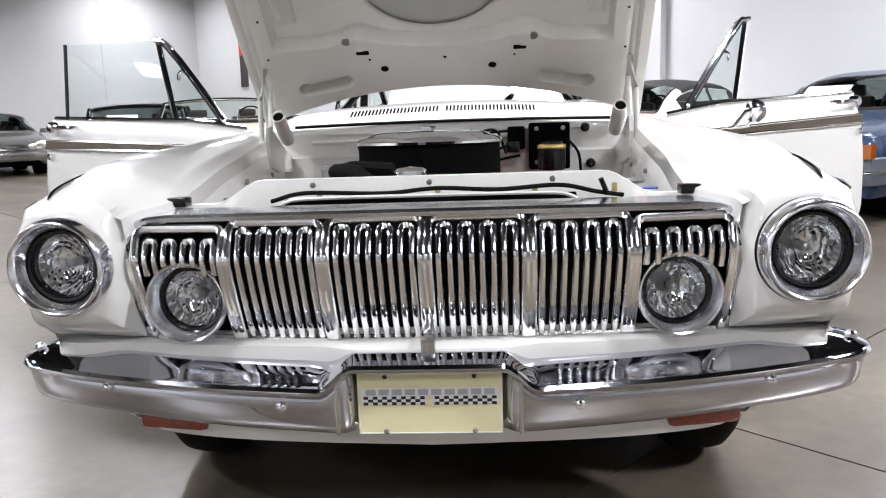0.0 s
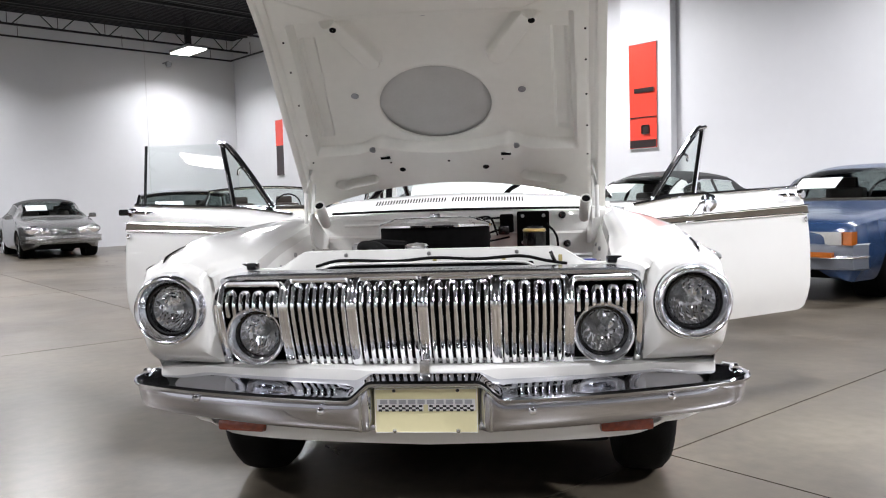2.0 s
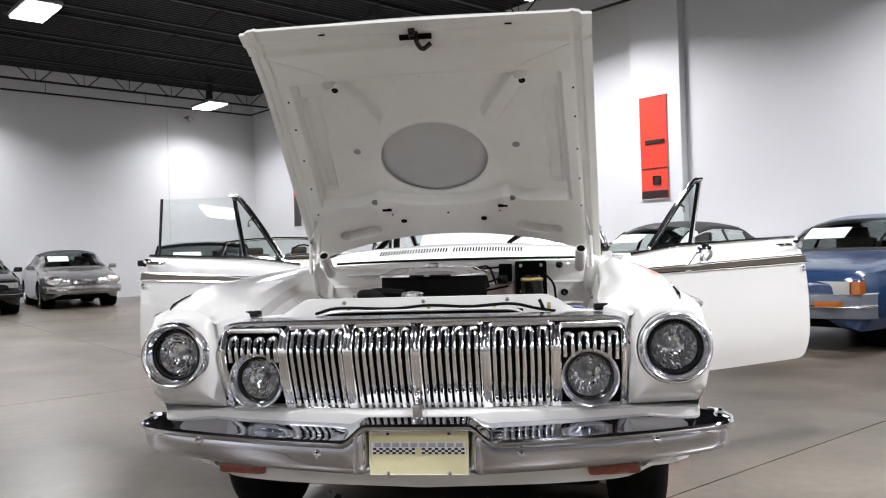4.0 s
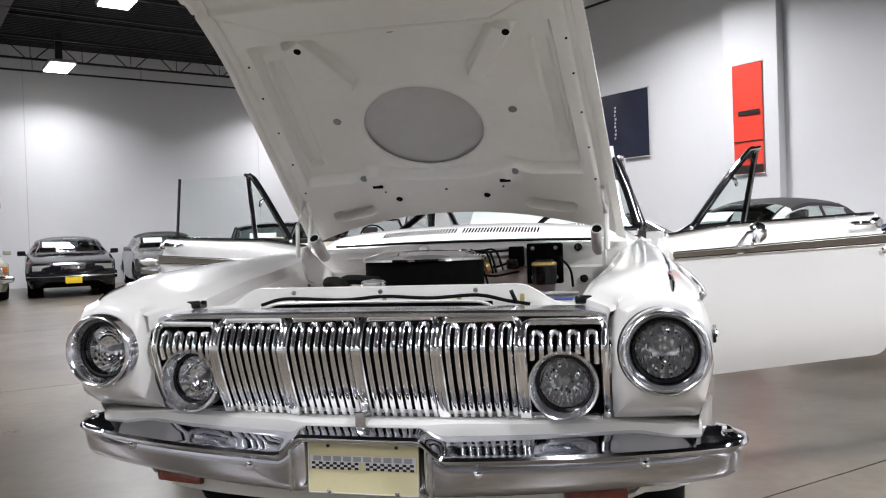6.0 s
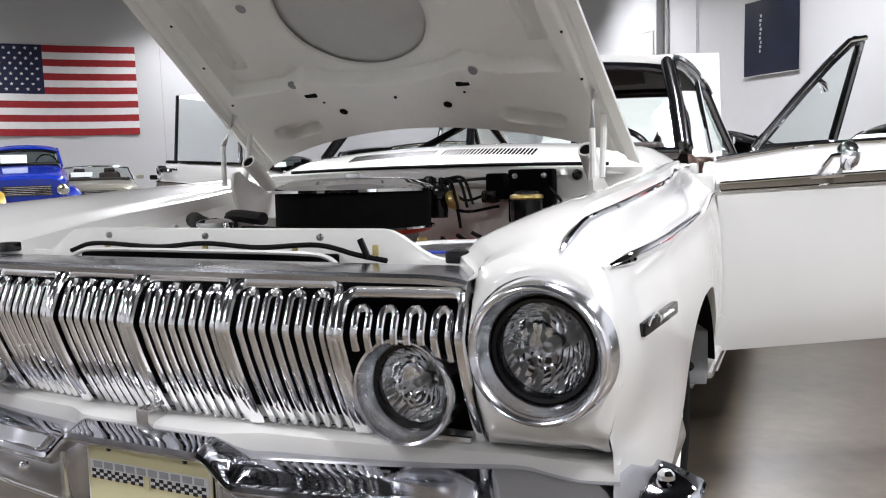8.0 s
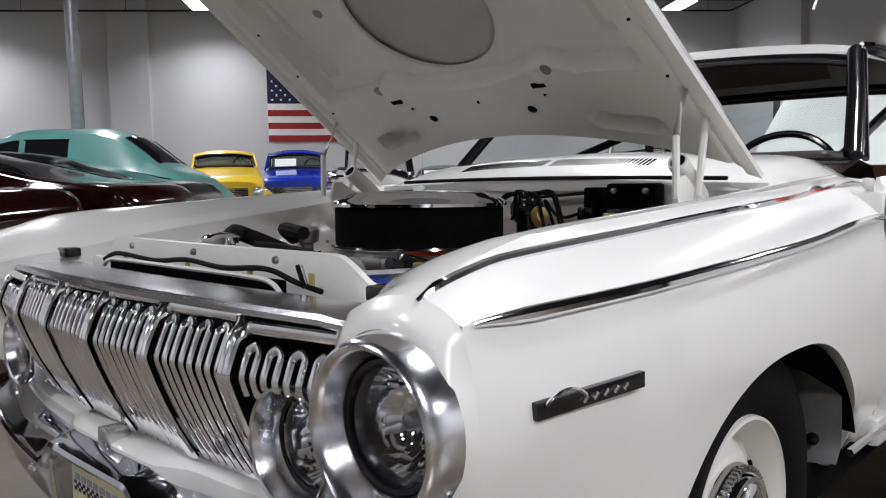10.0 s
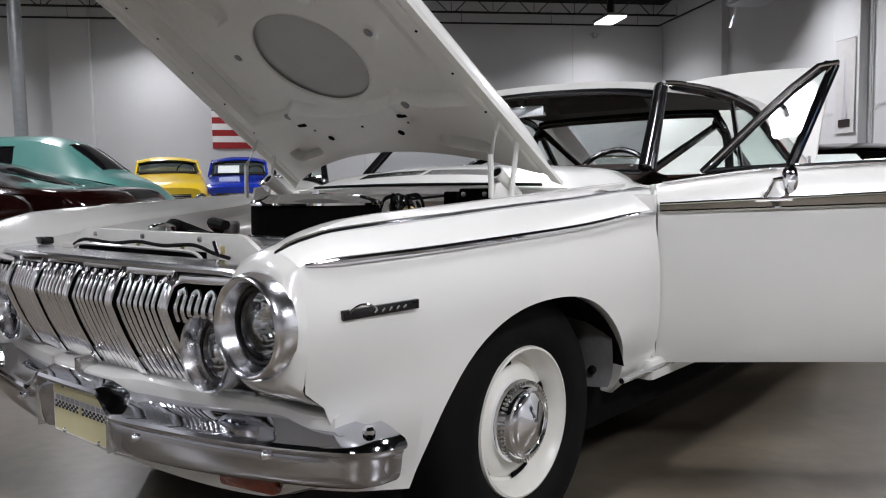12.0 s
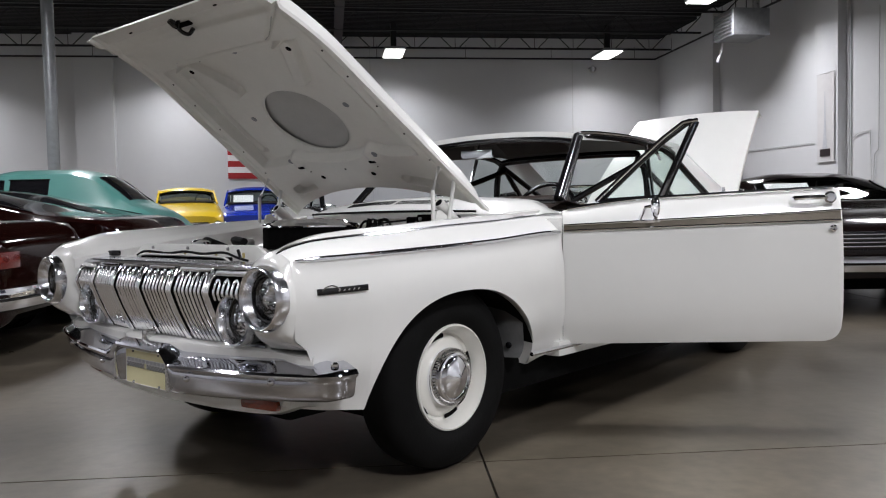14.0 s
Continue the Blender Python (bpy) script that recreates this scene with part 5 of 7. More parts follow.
def hood_relief(x, v):
    """Pressed shape of the inner panel; positive stands out of the underside."""
    w = hood_w(v)
    a = abs(x + 0.008)
    h = 0.026
    # sunk field between rear rib, side ribs and front rib; its rear edge steps round the bumps
    rear = 0.375 + 0.045 * math.exp(-((a - 0.255) / 0.06) ** 2) - 0.012 * smooth_step(0.16, 0.05, a)
    inside = smooth_step(w - 0.098, w - 0.112, a) * smooth_step(rear + 0.006, rear + 0.022, v) * smooth_step(1.080, 1.066, v)
    h -= 0.046 * inside
    # outer pads standing back up inside the field
    pad = smooth_step(w - 0.180, w - 0.170, a) * smooth_step(w - 0.120, w - 0.130, a) * smooth_step(0.45, 0.464, v) * smooth_step(0.975, 0.96, v)
    h -= 0.018 * pad
    # diagonal ribs in front
    h += 0.036 * smooth_step(0.041, 0.028, capsule(a, v, 0.335, 1.05, 0.225, 0.86))
    # bumps on the rear rib
    h += 0.016 * math.exp(-(capsule(a, v, 0.255, 0.37, 0.25, 0.41) / 0.035) ** 2)
    # round dish
    r = math.hypot((x + 0.028) / 0.217, (v - 0.600) / 0.200)
    h -= 0.004 * math.exp(-((r - 1.0) / 0.03) ** 2)
    # rear corner slots
    h -= 0.042 * smooth_step(0.034, 0.026, capsule(a, v, 0.335, 0.215, 0.455, 0.185))
    # crease across the front, and the hollow behind the lip
    fold = 1.110 + 0.62 * max(0, a - 0.31)
    h += 0.016 * smooth_step(fold - 0.003, fold + 0.004, v)
    h += groove(v - fold + 0.004, 0.006, 0.008)
    h -= 0.012 * smooth_step(1.24, 1.27, v) * smooth_step(1.325, 1.305, v)
    # folded rim
    h += 0.014 * smooth_step(w - 0.030, w - 0.022, a)
    h += groove(a - (w - 0.050), 0.006, 0.006)
    return h


def opening_r(p):
    return math.hypot((p[0] + 0.028) / 0.217, (p[1] - 0.600) / 0.200)


NX, NV = 220, 260
inner_rows, outer_rows = [], []
for j in range(NV + 1):
    ri, ro = [], []
    for i in range(NX + 1):
        u = -1 + 2 * i / NX
        t = j / NV
        v0 = 0.17 * (1 - u * u) ** 0.9
        v1 = HOOD_L + 0.030 - 0.012 * (1 - u * u)
        v = v0 + (v1 - v0) * t
        x = u * hood_w(v)
        r = opening_r((x, v))
        if 0.955 < r < 1.03:
            x, v = -0.028 + (x + 0.028) / r, 0.600 + (v - 0.600) / r
        crown = -0.034 * (1 - u * u)
        z = hood_bend(v) + crown * 0.6
        zi = z + hood_relief(x, v)
        ri.append(HOOD @ Vector((x, v, zi)))
        hollow = 0.050 * (1 - u ** 8) * smooth_step(0.0, 0.14, t) * smooth_step(1.0, 0.86, t)
        deep = smooth_step(0.0, 0.07, 1 - abs(u)) * smooth_step(0.0, 0.05, t) * smooth_step(1.0, 0.95, t)
        ro.append(HOOD @ Vector((x, v, (zi - 0.013) * (1 - deep) + (z + crown * 0.4 - 0.012 - hollow) * deep)))
    inner_rows.append(ri)
    outer_rows.append(ro)
bm = loft_bm(inner_rows)
cut = [f for f in bm.faces if opening_r(HOOD.inverted() @ f.calc_center_median()) < 0.992]
bmesh.ops.delete(bm, geom=cut, context="FACES")
hood = part("bonnet_inner", bm, M_UNDER, car, "raised white bonnet, pressed inner panel")
bm = loft_bm(outer_rows)
for a, b in ((inner_rows[0], outer_rows[0]), (inner_rows[-1], outer_rows[-1]), ([r[0] for r in inner_rows], [r[0] for r in outer_rows]), ([r[-1] for r in inner_rows], [r[-1] for r in outer_rows])):
    add_loft(bm, [a, b])
part("bonnet_skin", bm, M_PAINT, hood, "glossy white outer bonnet skin")


def on_hood(x, v, lift=0.0):
    u = x / hood_w(v)
    return HOOD @ Vector((x, v, hood_bend(v) - 0.034 * (1 - u * u) * 0.6 + hood_relief(x, v) + lift))


hrot = HOOD.to_3x3().to_4x4()
# outer skin seen through the inner panel's round opening, its grey painting the shade
rings = []
for q in (0.02, 0.3, 0.6, 0.8, 1.0, 1.16):
    rings.append([HOOD @ Vector((-0.028 + 0.217 * q * math.cos(a), 0.600 + 0.200 * q * math.sin(a), -0.074 + 0.010 * q ** 2)) for a in np.linspace(0, 2 * math.pi, 61)[:-1]])
part("bonnet_opening", loft_bm(rings, closed=True, cap=True), M_RECESS_SHADE, hood, "outer skin in the round opening, greyed for shade")
rings = [[on_hood(-0.028 + 0.217 * q * math.cos(a), 0.600 + 0.200 * q * math.sin(a), d) for a in np.linspace(0, 2 * math.pi, 91)[:-1]] for q, d in ((1.012, 0.001), (1.002, 0.0015), (0.993, -0.001), (0.992, -0.009))]
part("opening_lip", loft_bm(rings, closed=True), M_UNDER, hood)
# thin grey tube painting the shadow line of the pressed crease
FOLD = [(-0.485, 1.215), (-0.40, 1.160), (-0.335, 1.117), (-0.30, 1.106), (0.285, 1.106), (0.32, 1.117), (0.385, 1.160), (0.470, 1.215)]
pts = []
for (xa, va), (xb, vb) in zip(FOLD, FOLD[1:]):
    for k in range(8):
        pts.append(on_hood(xa + (xb - xa) * k / 8, va + (vb - va) * k / 8, 0.001))
part("fold_shade", tube_bm(pts, 0.0034, 5), M_RECESS_SHADE, hood, "grey line painting the shade in the fold")
# raised discs; the near-black ones paint the shade of a hole
for x, v, r, mm in ((0.302, 0.670, 0.015, M_GALV), (-0.330, 0.670, 0.015, M_GALV), (0.335, 1.03, 0.012, M_SHADE_BLACK), (-0.335, 1.03, 0.012, M_SHADE_BLACK), (-0.03, 1.055, 0.018, M_GALV),
                    (0.275, 0.408, 0.015, M_GALV), (-0.300, 0.408, 0.015, M_GALV), (0.150, 0.270, 0.013, M_SHADE_BLACK), (-0.198, 0.270, 0.013, M_SHADE_BLACK),
                    (0.20, 1.075, 0.005, M_SHADE_BLACK), (-0.22, 1.075, 0.005, M_SHADE_BLACK), (0.0, 0.315, 0.005, M_SHADE_BLACK), (0.22, 0.32, 0.004, M_SHADE_BLACK), (-0.24, 0.32, 0.004, M_SHADE_BLACK)):
    part("press_hole", lathe_bm([(r, -0.003), (r, 0.0015), (r * 0.7, 0.003), (0.0005, 0.0025)], Matrix.Translation(on_hood(x, v)) @ hrot, 16), mm, hood)
for s in (1, -1):
    # slots and holes here are near-black pieces painting their shade
    part("press_slot", box_bm((0, 0, 0), (0.04, 0.014, 0.006), Matrix.Translation(on_hood(s * 0.245 - 0.01, 0.368)) @ hrot, 0.002), M_SHADE_BLACK, hood)
    for v in (0.35, 0.52, 0.69, 0.86, 1.0):
        part("press_hole", lathe_bm([(0.004, -0.002), (0.004, 0.002), (0.0005, 0.002)], Matrix.Translation(on_hood(s * (hood_w(v) - 0.07), v)) @ hrot, 8), M_SHADE_BLACK, hood)
    part("edge_slot", box_bm((0, 0, 0), (0.022, 0.006, 0.004), Matrix.Translation(on_hood(s * 0.30, 1.335)) @ hrot), M_SHADE_BLACK, hood)
# shade in the latch slot, as a near-black bar
part("latch_slot", tube_bm([on_hood(-0.055, 1.285, 0.002), on_hood(0.05, 1.285, 0.002)], 0.011, 8), M_SHADE_BLACK, hood)
part("latch_hook", tube_bm(spline([on_hood(0.0, 1.31, 0.0), on_hood(0.005, 1.285, 0.035), on_hood(0.02, 1.255, 0.03), on_hood(0.045, 1.262, 0.015)], 5), 0.008, 8), M_BLACK, hood, "black latch hook")
part("latch_tab", box_bm((0, 0, 0.012), (0.022, 0.036, 0.02), Matrix.Translation(on_hood(-0.008, 1.318)) @ hrot, 0.004), M_BLACK, hood)
for s in (1, -1):
    h = part("hinge_arm", tube_bm([on_hood(s * 0.580, 0.305, 0.004), (s * 0.590, 0.945, 1.07), (s * 0.592, 0.945, 0.945)], 0.0085, 8), M_BAY, car, "white bonnet hinge arm")
    part("hinge_link", tube_bm([on_hood(s * 0.590, 0.205, 0.0), (s * 0.592, 1.045, 0.945)], 0.0085, 8), M_BAY, h)
    part("hinge_spring", lathe_bm([(0.0005, 0.03), (0.017, 0.03), (0.018, 0.0), (0.022, 0.0), (0.023, 0.008), (0.023, 0.13), (0.020, 0.14), (0.0005, 0.14)], Matrix.Translation((s * 0.555, 1.02, 1.022)) @ Matrix.Rotation(radians(-126), 4, "X"), 24), M_BAY, h, "white spring tube")
    # near-black plug standing for the shade inside the tube
    part("spring_bore", lathe_bm([(0.0005, 0.004), (0.0175, 0.004), (0.0175, 0.02), (0.0005, 0.02)], Matrix.Translation((s * 0.555, 1.02, 1.022)) @ Matrix.Rotation(radians(-126), 4, "X"), 20), M_SHADE_BLACK, h)
    outline = [(0.98, 0.89), (0.965, 0.94), (0.975, 0.985), (1.00, 0.99), (1.04, 0.965), (1.12, 0.93), (1.26, 0.875), (1.26, 0.83), (1.08, 0.835), (1.0, 0.855)]
    part("hinge_plate", loft_bm([[(s * x, y, z) for y, z in outline] for x in (0.586, 0.574)], True, True), M_BAY, h, "white hinge bracket", False)

# ---- windscreen, roof and pillars ----
A0, A1 = Vector((0.708, 1.715, 1.045)), Vector((0.603, 2.065, 1.376))
C0, C1 = Vector((0.72, 3.50, 1.06)), Vector((0.60, 3.00, 1.375))


def roof_z(x, y):
    u = x / 0.61
    along = 1.392 + 0.038 * math.sin(min(1, max(0, (y - 2.0) / 1.5)) * math.pi * 0.62) - 0.02 * smooth_step(3.0, 3.45, y)
    return along + 0.030 * (1 - u * u) - 0.012 * u ** 8


rings = []
for j in range(25):
    y = 2.055 + 1.30 * j / 24
    rings.append([(0.625 * u, y - 0.05 * (1 - u * u) * (1 - j / 24) + 0.10 * (1 - u * u) * (j / 24), roof_z(0.61 * u, y)) for u in np.linspace(-1, 1, 25)])
rings = [[(r[0][0] + (-0.004), r[0][1], r[0][2] - 0.030)] + r + [(r[-1][0] + 0.004, r[-1][1], r[-1][2] - 0.030)] for r in rings]
rings = [[(p[0], p[1] - 0.006, p[2] - 0.028) for p in rings[0]]] + rings
roof = part("roof", loft_bm(rings), M_PAINT, car, "white steel roof")
rings = [[Vector(p) * 1.0 - Vector((0, 0, 0.028)) for p in r[1:-1]] for r in rings]
part("headliner", loft_bm(rings), M_HEAD, roof, "dark headliner")
part("windscreen", loft_bm([[(u * (0.70 - 0.10 * t), (1.70 - 0.10 * (1 - u * u) * (1 - t)) + 0.36 * t - 0.06 * (1 - u * u) * t, 1.03 + 0.355 * t) for u in np.linspace(-1, 1, 17)] for t in np.linspace(0, 1, 7)]), M_CLEAR, car, "clear curved windscreen").visible_shadow = False
bm = tube_bm([(0.60 * u, 2.06 - 0.055 * (1 - u * u), roof_z(0.61 * u, 2.06) - 0.042) for u in np.linspace(-1, 1, 17)], 0.017, 8)
part("screen_frame_top", bm, M_BLACK, car, "black windscreen header")
part("screen_frame_foot", tube_bm([(0.70 * u, 1.695 - 0.10 * (1 - u * u), 1.030 + 0.008 * (1 - u * u)) for u in np.linspace(-1, 1, 21)], 0.010, 8), M_BLACK, car, "black windscreen gasket")
for s in (1, -1):
    mir = lambda p: (s * p[0], p[1], p[2])
    pil = part("a_pillar", tube_bm([mir(A0), mir((A0 + A1) / 2 + Vector((0.008, -0.012, 0))), mir(A1)], 0.025, 10, flat=0.8), M_BLACK, car, "black windscreen pillar")
    part("pillar_bead", tube_bm([mir(A0 + Vector((0.028, 0.01, -0.01))), mir(A1 + Vector((0.024, 0.0, -0.005)))], 0.009, 8), M_BLACK, pil)
    part("pillar_cover", box_bm((s * 0.745, 1.715, 0.955), (0.03, 0.05, 0.06), pose(0, 0, 0), 0.012), M_PAINT, pil, "white pillar foot")
    pts = spline([mir(A1), mir((0.622, 2.20, 1.384)), mir((0.625, 2.6, 1.392)), mir((0.622, 2.9, 1.378)), mir((0.64, 3.08, 1.34)), mir((0.68, 3.28, 1.21)), mir((0.735, 3.52, 1.05))], 7)
    rail = part("roof_rail", tube_bm(pts, 0.020, 8), M_BLACK, car, "black window frame under the roof edge")
    part("drip_bead", tube_bm([Vector(p) + Vector((s * 0.018, -0.004, 0.016)) for p in pts[:30]], 0.008, 6), M_CHROME, rail)
    # rear pillar panel
    rings = []
    for t in np.linspace(0, 1, 9):
        f = Vector((0.625, 3.06, 1.375)).lerp(Vector((0.745, 3.56, 1.03)), t)
        b = Vector((0.60, 3.34, 1.385)).lerp(Vector((0.70, 4.15, 1.02)), t)
        rings.append([mir(f.lerp(b, q) + Vector((0.025 * math.sin(q * math.pi), 0, 0))) for q in np.linspace(0, 1, 7)])
    cp = part("rear_pillar", loft_bm(rings), M_PAINT, car, "white rear roof pillar")
    part("pillar_emblem", box_bm((s * 0.725, 3.72, 1.13), (0.008, 0.05, 0.04), None, 0.004), M_CHROME, cp, "small chrome emblem")
    part("quarter_glass", loft_bm([[mir((0.70, 2.74, 1.05)), mir((0.72, 3.48, 1.06))], [mir((0.62, 2.80, 1.38)), mir((0.62, 2.98, 1.38))]]), M_GLASS, car, "rear quarter glass").visible_shadow = False
    part("quarter_bar", tube_bm([mir((0.70, 2.74, 1.04)), mir((0.625, 2.79, 1.385))], 0.012, 8), M_CHROME, car, "chrome quarter window bar")
part("rear_glass", loft_bm([[(u * (0.60 + 0.08 * t), 3.36 + 0.10 * (1 - u * u) + 0.70 * t, 1.395 - 0.36 * t + 0.02 * (1 - u * u)) for u in np.linspace(-1, 1, 13)] for t in np.linspace(0, 1, 6)]), M_GLASS, car, "curved rear window").visible_shadow = False
part("rear_deck", loft_bm([[(x, 3.95, 1.02), (x, 4.12, 1.03), (x, 4.17, 1.02)] for x in np.linspace(-0.72, 0.72, 9)]), M_PAINT, car, "white deck below the rear window")

# ---- cabin ----
dash = part("dashboard", loft_bm([[(x, 1.66, 1.00), (x, 1.80, 1.035), (x, 1.92, 1.02), (x, 1.97, 0.96), (x, 1.96, 0.80), (x, 1.90, 0.72)] for x in np.linspace(-0.70, 0.70, 9)]), M_VINYL, car, "dark padded dashboard")
part("instrument_hood", box_bm((0.37, 1.90, 1.030), (0.50, 0.17, 0.075), None, 0.032, 4), M_VINYL, dash, "dark padded hood over the instruments")
sw = part("steering_wheel", tube_bm([(0.36 + 0.195 * math.cos(a), 2.10 + 0.195 * math.sin(a) * 0.42, 0.965 + 0.195 * math.sin(a) * 0.90) for a in np.linspace(0, 2 * math.pi, 33)[:-1]], 0.012, 8, closed=True), M_BLACK, car, "black steering wheel")
part("wheel_spokes", tube_bm([(0.18, 2.10, 1.01), (0.36, 2.08, 1.01), (0.54, 2.10, 1.01)], 0.012, 6), M_CHROME, sw)
part("column", tube_bm([(0.36, 2.08, 1.01), (0.36, 1.85, 0.90)], 0.028, 10), M_BLACK, sw)
part("cabin_floor", box_bm((0, 2.5, 0.43), (1.5, 2.1, 0.04)), M_VINYL, car, "dark carpet", False)
for y, h, name in ((2.55, 0.98, "front_seat"), (3.35, 0.98, "rear_seat")):
    seat = part(name, box_bm((0, y - 0.02, 0.60), (1.26, 0.52, 0.22), None, 0.06, 3), M_TRUNKTRIM, car, "bronze-brown vinyl bench seat")
    part("backrest", box_bm((0, 0, 0), (1.26, 0.16, 0.50), Matrix.Translation((0, y + 0.27, 0.79)) @ pose(0, 0, 0, -12, 0, 0), 0.05, 3), M_TRUNKTRIM, seat)
bar = part("roll_bar", tube_bm(spline([(0.56, 2.95, 0.45), (0.57, 2.93, 1.1), (0.52, 2.92, 1.30), (0.40, 2.92, 1.345), (-0.40, 2.92, 1.345), (-0.52, 2.92, 1.30), (-0.57, 2.93, 1.1), (-0.56, 2.95, 0.45)], 6), 0.022, 10), M_BLACK, car, "black tubular roll bar")
for s in (1, -1):
    part("bar_brace", tube_bm([(s * 0.50, 2.93, 1.28), (s * 0.56, 1.95, 1.0)], 0.018, 8), M_BLACK, bar)
    part("rear_brace", tube_bm([(s * 0.50, 2.93, 1.30), (s * 0.50, 3.75, 0.95)], 0.018, 8), M_BLACK, bar)
    visor = part("sun_visor", box_bm((0, 0, 0), (0.42, 0.015, 0.13), Matrix.Translation((s * 0.30, 2.10, 1.345)) @ pose(0, 0, 0, 60, 0, 0), 0.005), M_HEAD, car, "dark sun visor")
mirror = part("rear_view_mirror", box_bm((0, 1.99, 1.315), (0.22, 0.02, 0.055), None, 0.008), M_CHROME, car, "chrome rear-view mirror")
part("mirror_arm", tube_bm([(0, 1.99, 1.33), (0, 2.02, 1.39)], 0.006, 6), M_CHROME, mirror)


# ---- doors, both standing open ----
DOOR_L = 1.185


def door(s, angle):
    hinge = Matrix.Translation((s * 0.846, 1.530, 0)) @ Matrix.Rotation(radians(-angle * s), 4, "Z")
    P = lambda n, u, z: hinge @ Vector((s * n, u, z + 0.028 * u / DOOR_L))

    def low(u):
        r = 0.07
        b = 0.378
        if u > DOOR_L - r:
            b += r - math.sqrt(max(0, r * r - (u - DOOR_L + r) ** 2))
        return b

    def top(u):
        return interp(u, [0, 0.3, DOOR_L], [0.985, 1.020, 1.040])

    us = list(np.linspace(0, DOOR_L - 0.08, 14)) + [DOOR_L - 0.08 + 0.08 * math.sin(math.pi / 2 * k / 7) for k in range(1, 8)]
    rings = []
    for u in us:
        lo, hi = low(u), top(u)
        e = 0.012 * smooth_step(DOOR_L - 0.02, DOOR_L, u)
        col = [(-0.115, lo + 0.01), (-0.07 - e, lo)]
        for k in range(9):
            z = lo + (0.90 - lo) * k / 8
            n = 0.0 - (0.06 * ((0.56 - z) / 0.2) ** 2 if z < 0.56 else 0) - 0.020 * max(0, (z - 0.66) / 0.24) ** 2
            col.append((n - e, z))
        col += [(-0.028 - e, 0.93), (-0.040 - e, 0.96), (-0.060 - e, hi - 0.015), (-0.075, hi), (-0.105, hi), (-0.118, hi - 0.02)]
        rings.append([P(n, u, z) for n, z in col])
    body = part("door", loft_bm(rings, closed=True, cap=True), M_PAINT, car, "white open door with chrome and brown side band")
    # side band: gold-brown insert between chrome beads, spreading rearwards
    za = lambda u: 0.893 + 0.008 * u
    zb = lambda u: 0.908 + 0.026 * u / DOOR_L + 0.010
    off = lambda z: -0.020 * (max(0, z - 0.66) / 0.24) ** 2 + 0.008
    part("side_band", loft_bm([[P(off(za(u)) + 0.001, u, za(u)), P(off(zb(u)), u, zb(u))] for u in np.linspace(0.005, DOOR_L - 0.012, 12)]), M_GOLD, body, "brown-gold side band")
    for zf in (za, zb):
        part("band_bead", tube_bm([P(off(zf(u)) + 0.002, u, zf(u)) for u in np.linspace(0.005, DOOR_L - 0.012, 14)], 0.005, 6), M_CHROME, body)
    part("sill_bead", tube_bm([P(-0.072, u, top(u) + 0.004) for u in np.linspace(0.02, DOOR_L - 0.03, 12)], 0.009, 8), M_CHROME, body, "chrome bead on the door's top")
    handle = part("handle", tube_bm(spline([P(-0.045, DOOR_L - 0.20, 1.000), P(-0.005, DOOR_L - 0.19, 1.0), P(-0.002, DOOR_L - 0.10, 1.0), P(-0.03, DOOR_L - 0.055, 1.0)], 5), 0.011, 8), M_CHROME, body, "chrome door handle")
    mm = Matrix.Translation(P(-0.035, DOOR_L - 0.055, 1.0)) @ hinge.to_3x3().to_4x4() @ Matrix.Rotation(radians(90 * s), 4, "Y")
    part("handle_button", lathe_bm([(0.026, -0.01), (0.026, 0.018), (0.018, 0.026), (0.0005, 0.027)], mm, 20), M_CHROME, handle)
    mm = Matrix.Translation(P(-0.008, DOOR_L - 0.045, 0.868)) @ hinge.to_3x3().to_4x4() @ Matrix.Rotation(radians(90 * s), 4, "Y")
    part("lock", lathe_bm([(0.015, -0.01), (0.015, 0.008), (0.008, 0.011), (0.0005, 0.009)], mm, 18), M_CHROME, body, "chrome door lock")
    # vent window
    v0, v1, v2 = (-0.095, 0.165, 1.020), (-0.100, 0.435, 1.028), (-0.195, 0.597, 1.370)
    vt = (-0.190, 0.547, 1.355)
    fr = part("vent_frame", tube_bm([P(*v0), P(-0.135, 0.34, 1.185), P(-0.165, 0.46, 1.290), P(*vt)], 0.016, 8), M_BLACK, body, "dark vent window frame")
    part("vent_frame_bead", tube_bm([P(-0.080, 0.150, 1.022), P(-0.121, 0.33, 1.190), P(-0.152, 0.452, 1.298), P(-0.178, 0.545, 1.368), P(-0.186, 0.612, 1.378)], 0.009, 8), M_CHROME, fr)
    part("vent_post", tube_bm([P(*v1), P(*v2)], 0.013, 8), M_CHROME, body, "chrome vent window post")
    part("vent_post", tube_bm([P(v1[0] - 0.012, v1[1] + 0.018, v1[2]), P(v2[0] - 0.012, v2[1] + 0.018, v2[2])], 0.009, 8), M_BLACK, body)
    part("vent_tip", tube_bm([P(*vt), P(-0.192, 0.577, 1.372), P(*v2)], 0.015, 8), M_BLACK, body)
    part("vent_foot", tube_bm([P(*v0), P(*v1)], 0.013, 8), M_BLACK, body)
    part("vent_glass", loft_bm([[P(*v0), P(*v1)], [P(-0.168, 0.46, 1.285), P(-0.170, 0.545, 1.285)], [P(*vt), P(*v2)]]), M_GLASS, body, "vent window glass").visible_shadow = False
    part("vent_latch", tube_bm([P(-0.15, 0.42, 1.24), P(-0.135, 0.43, 1.225), P(-0.14, 0.44, 1.20)], 0.008, 6), M_CHROME, body)
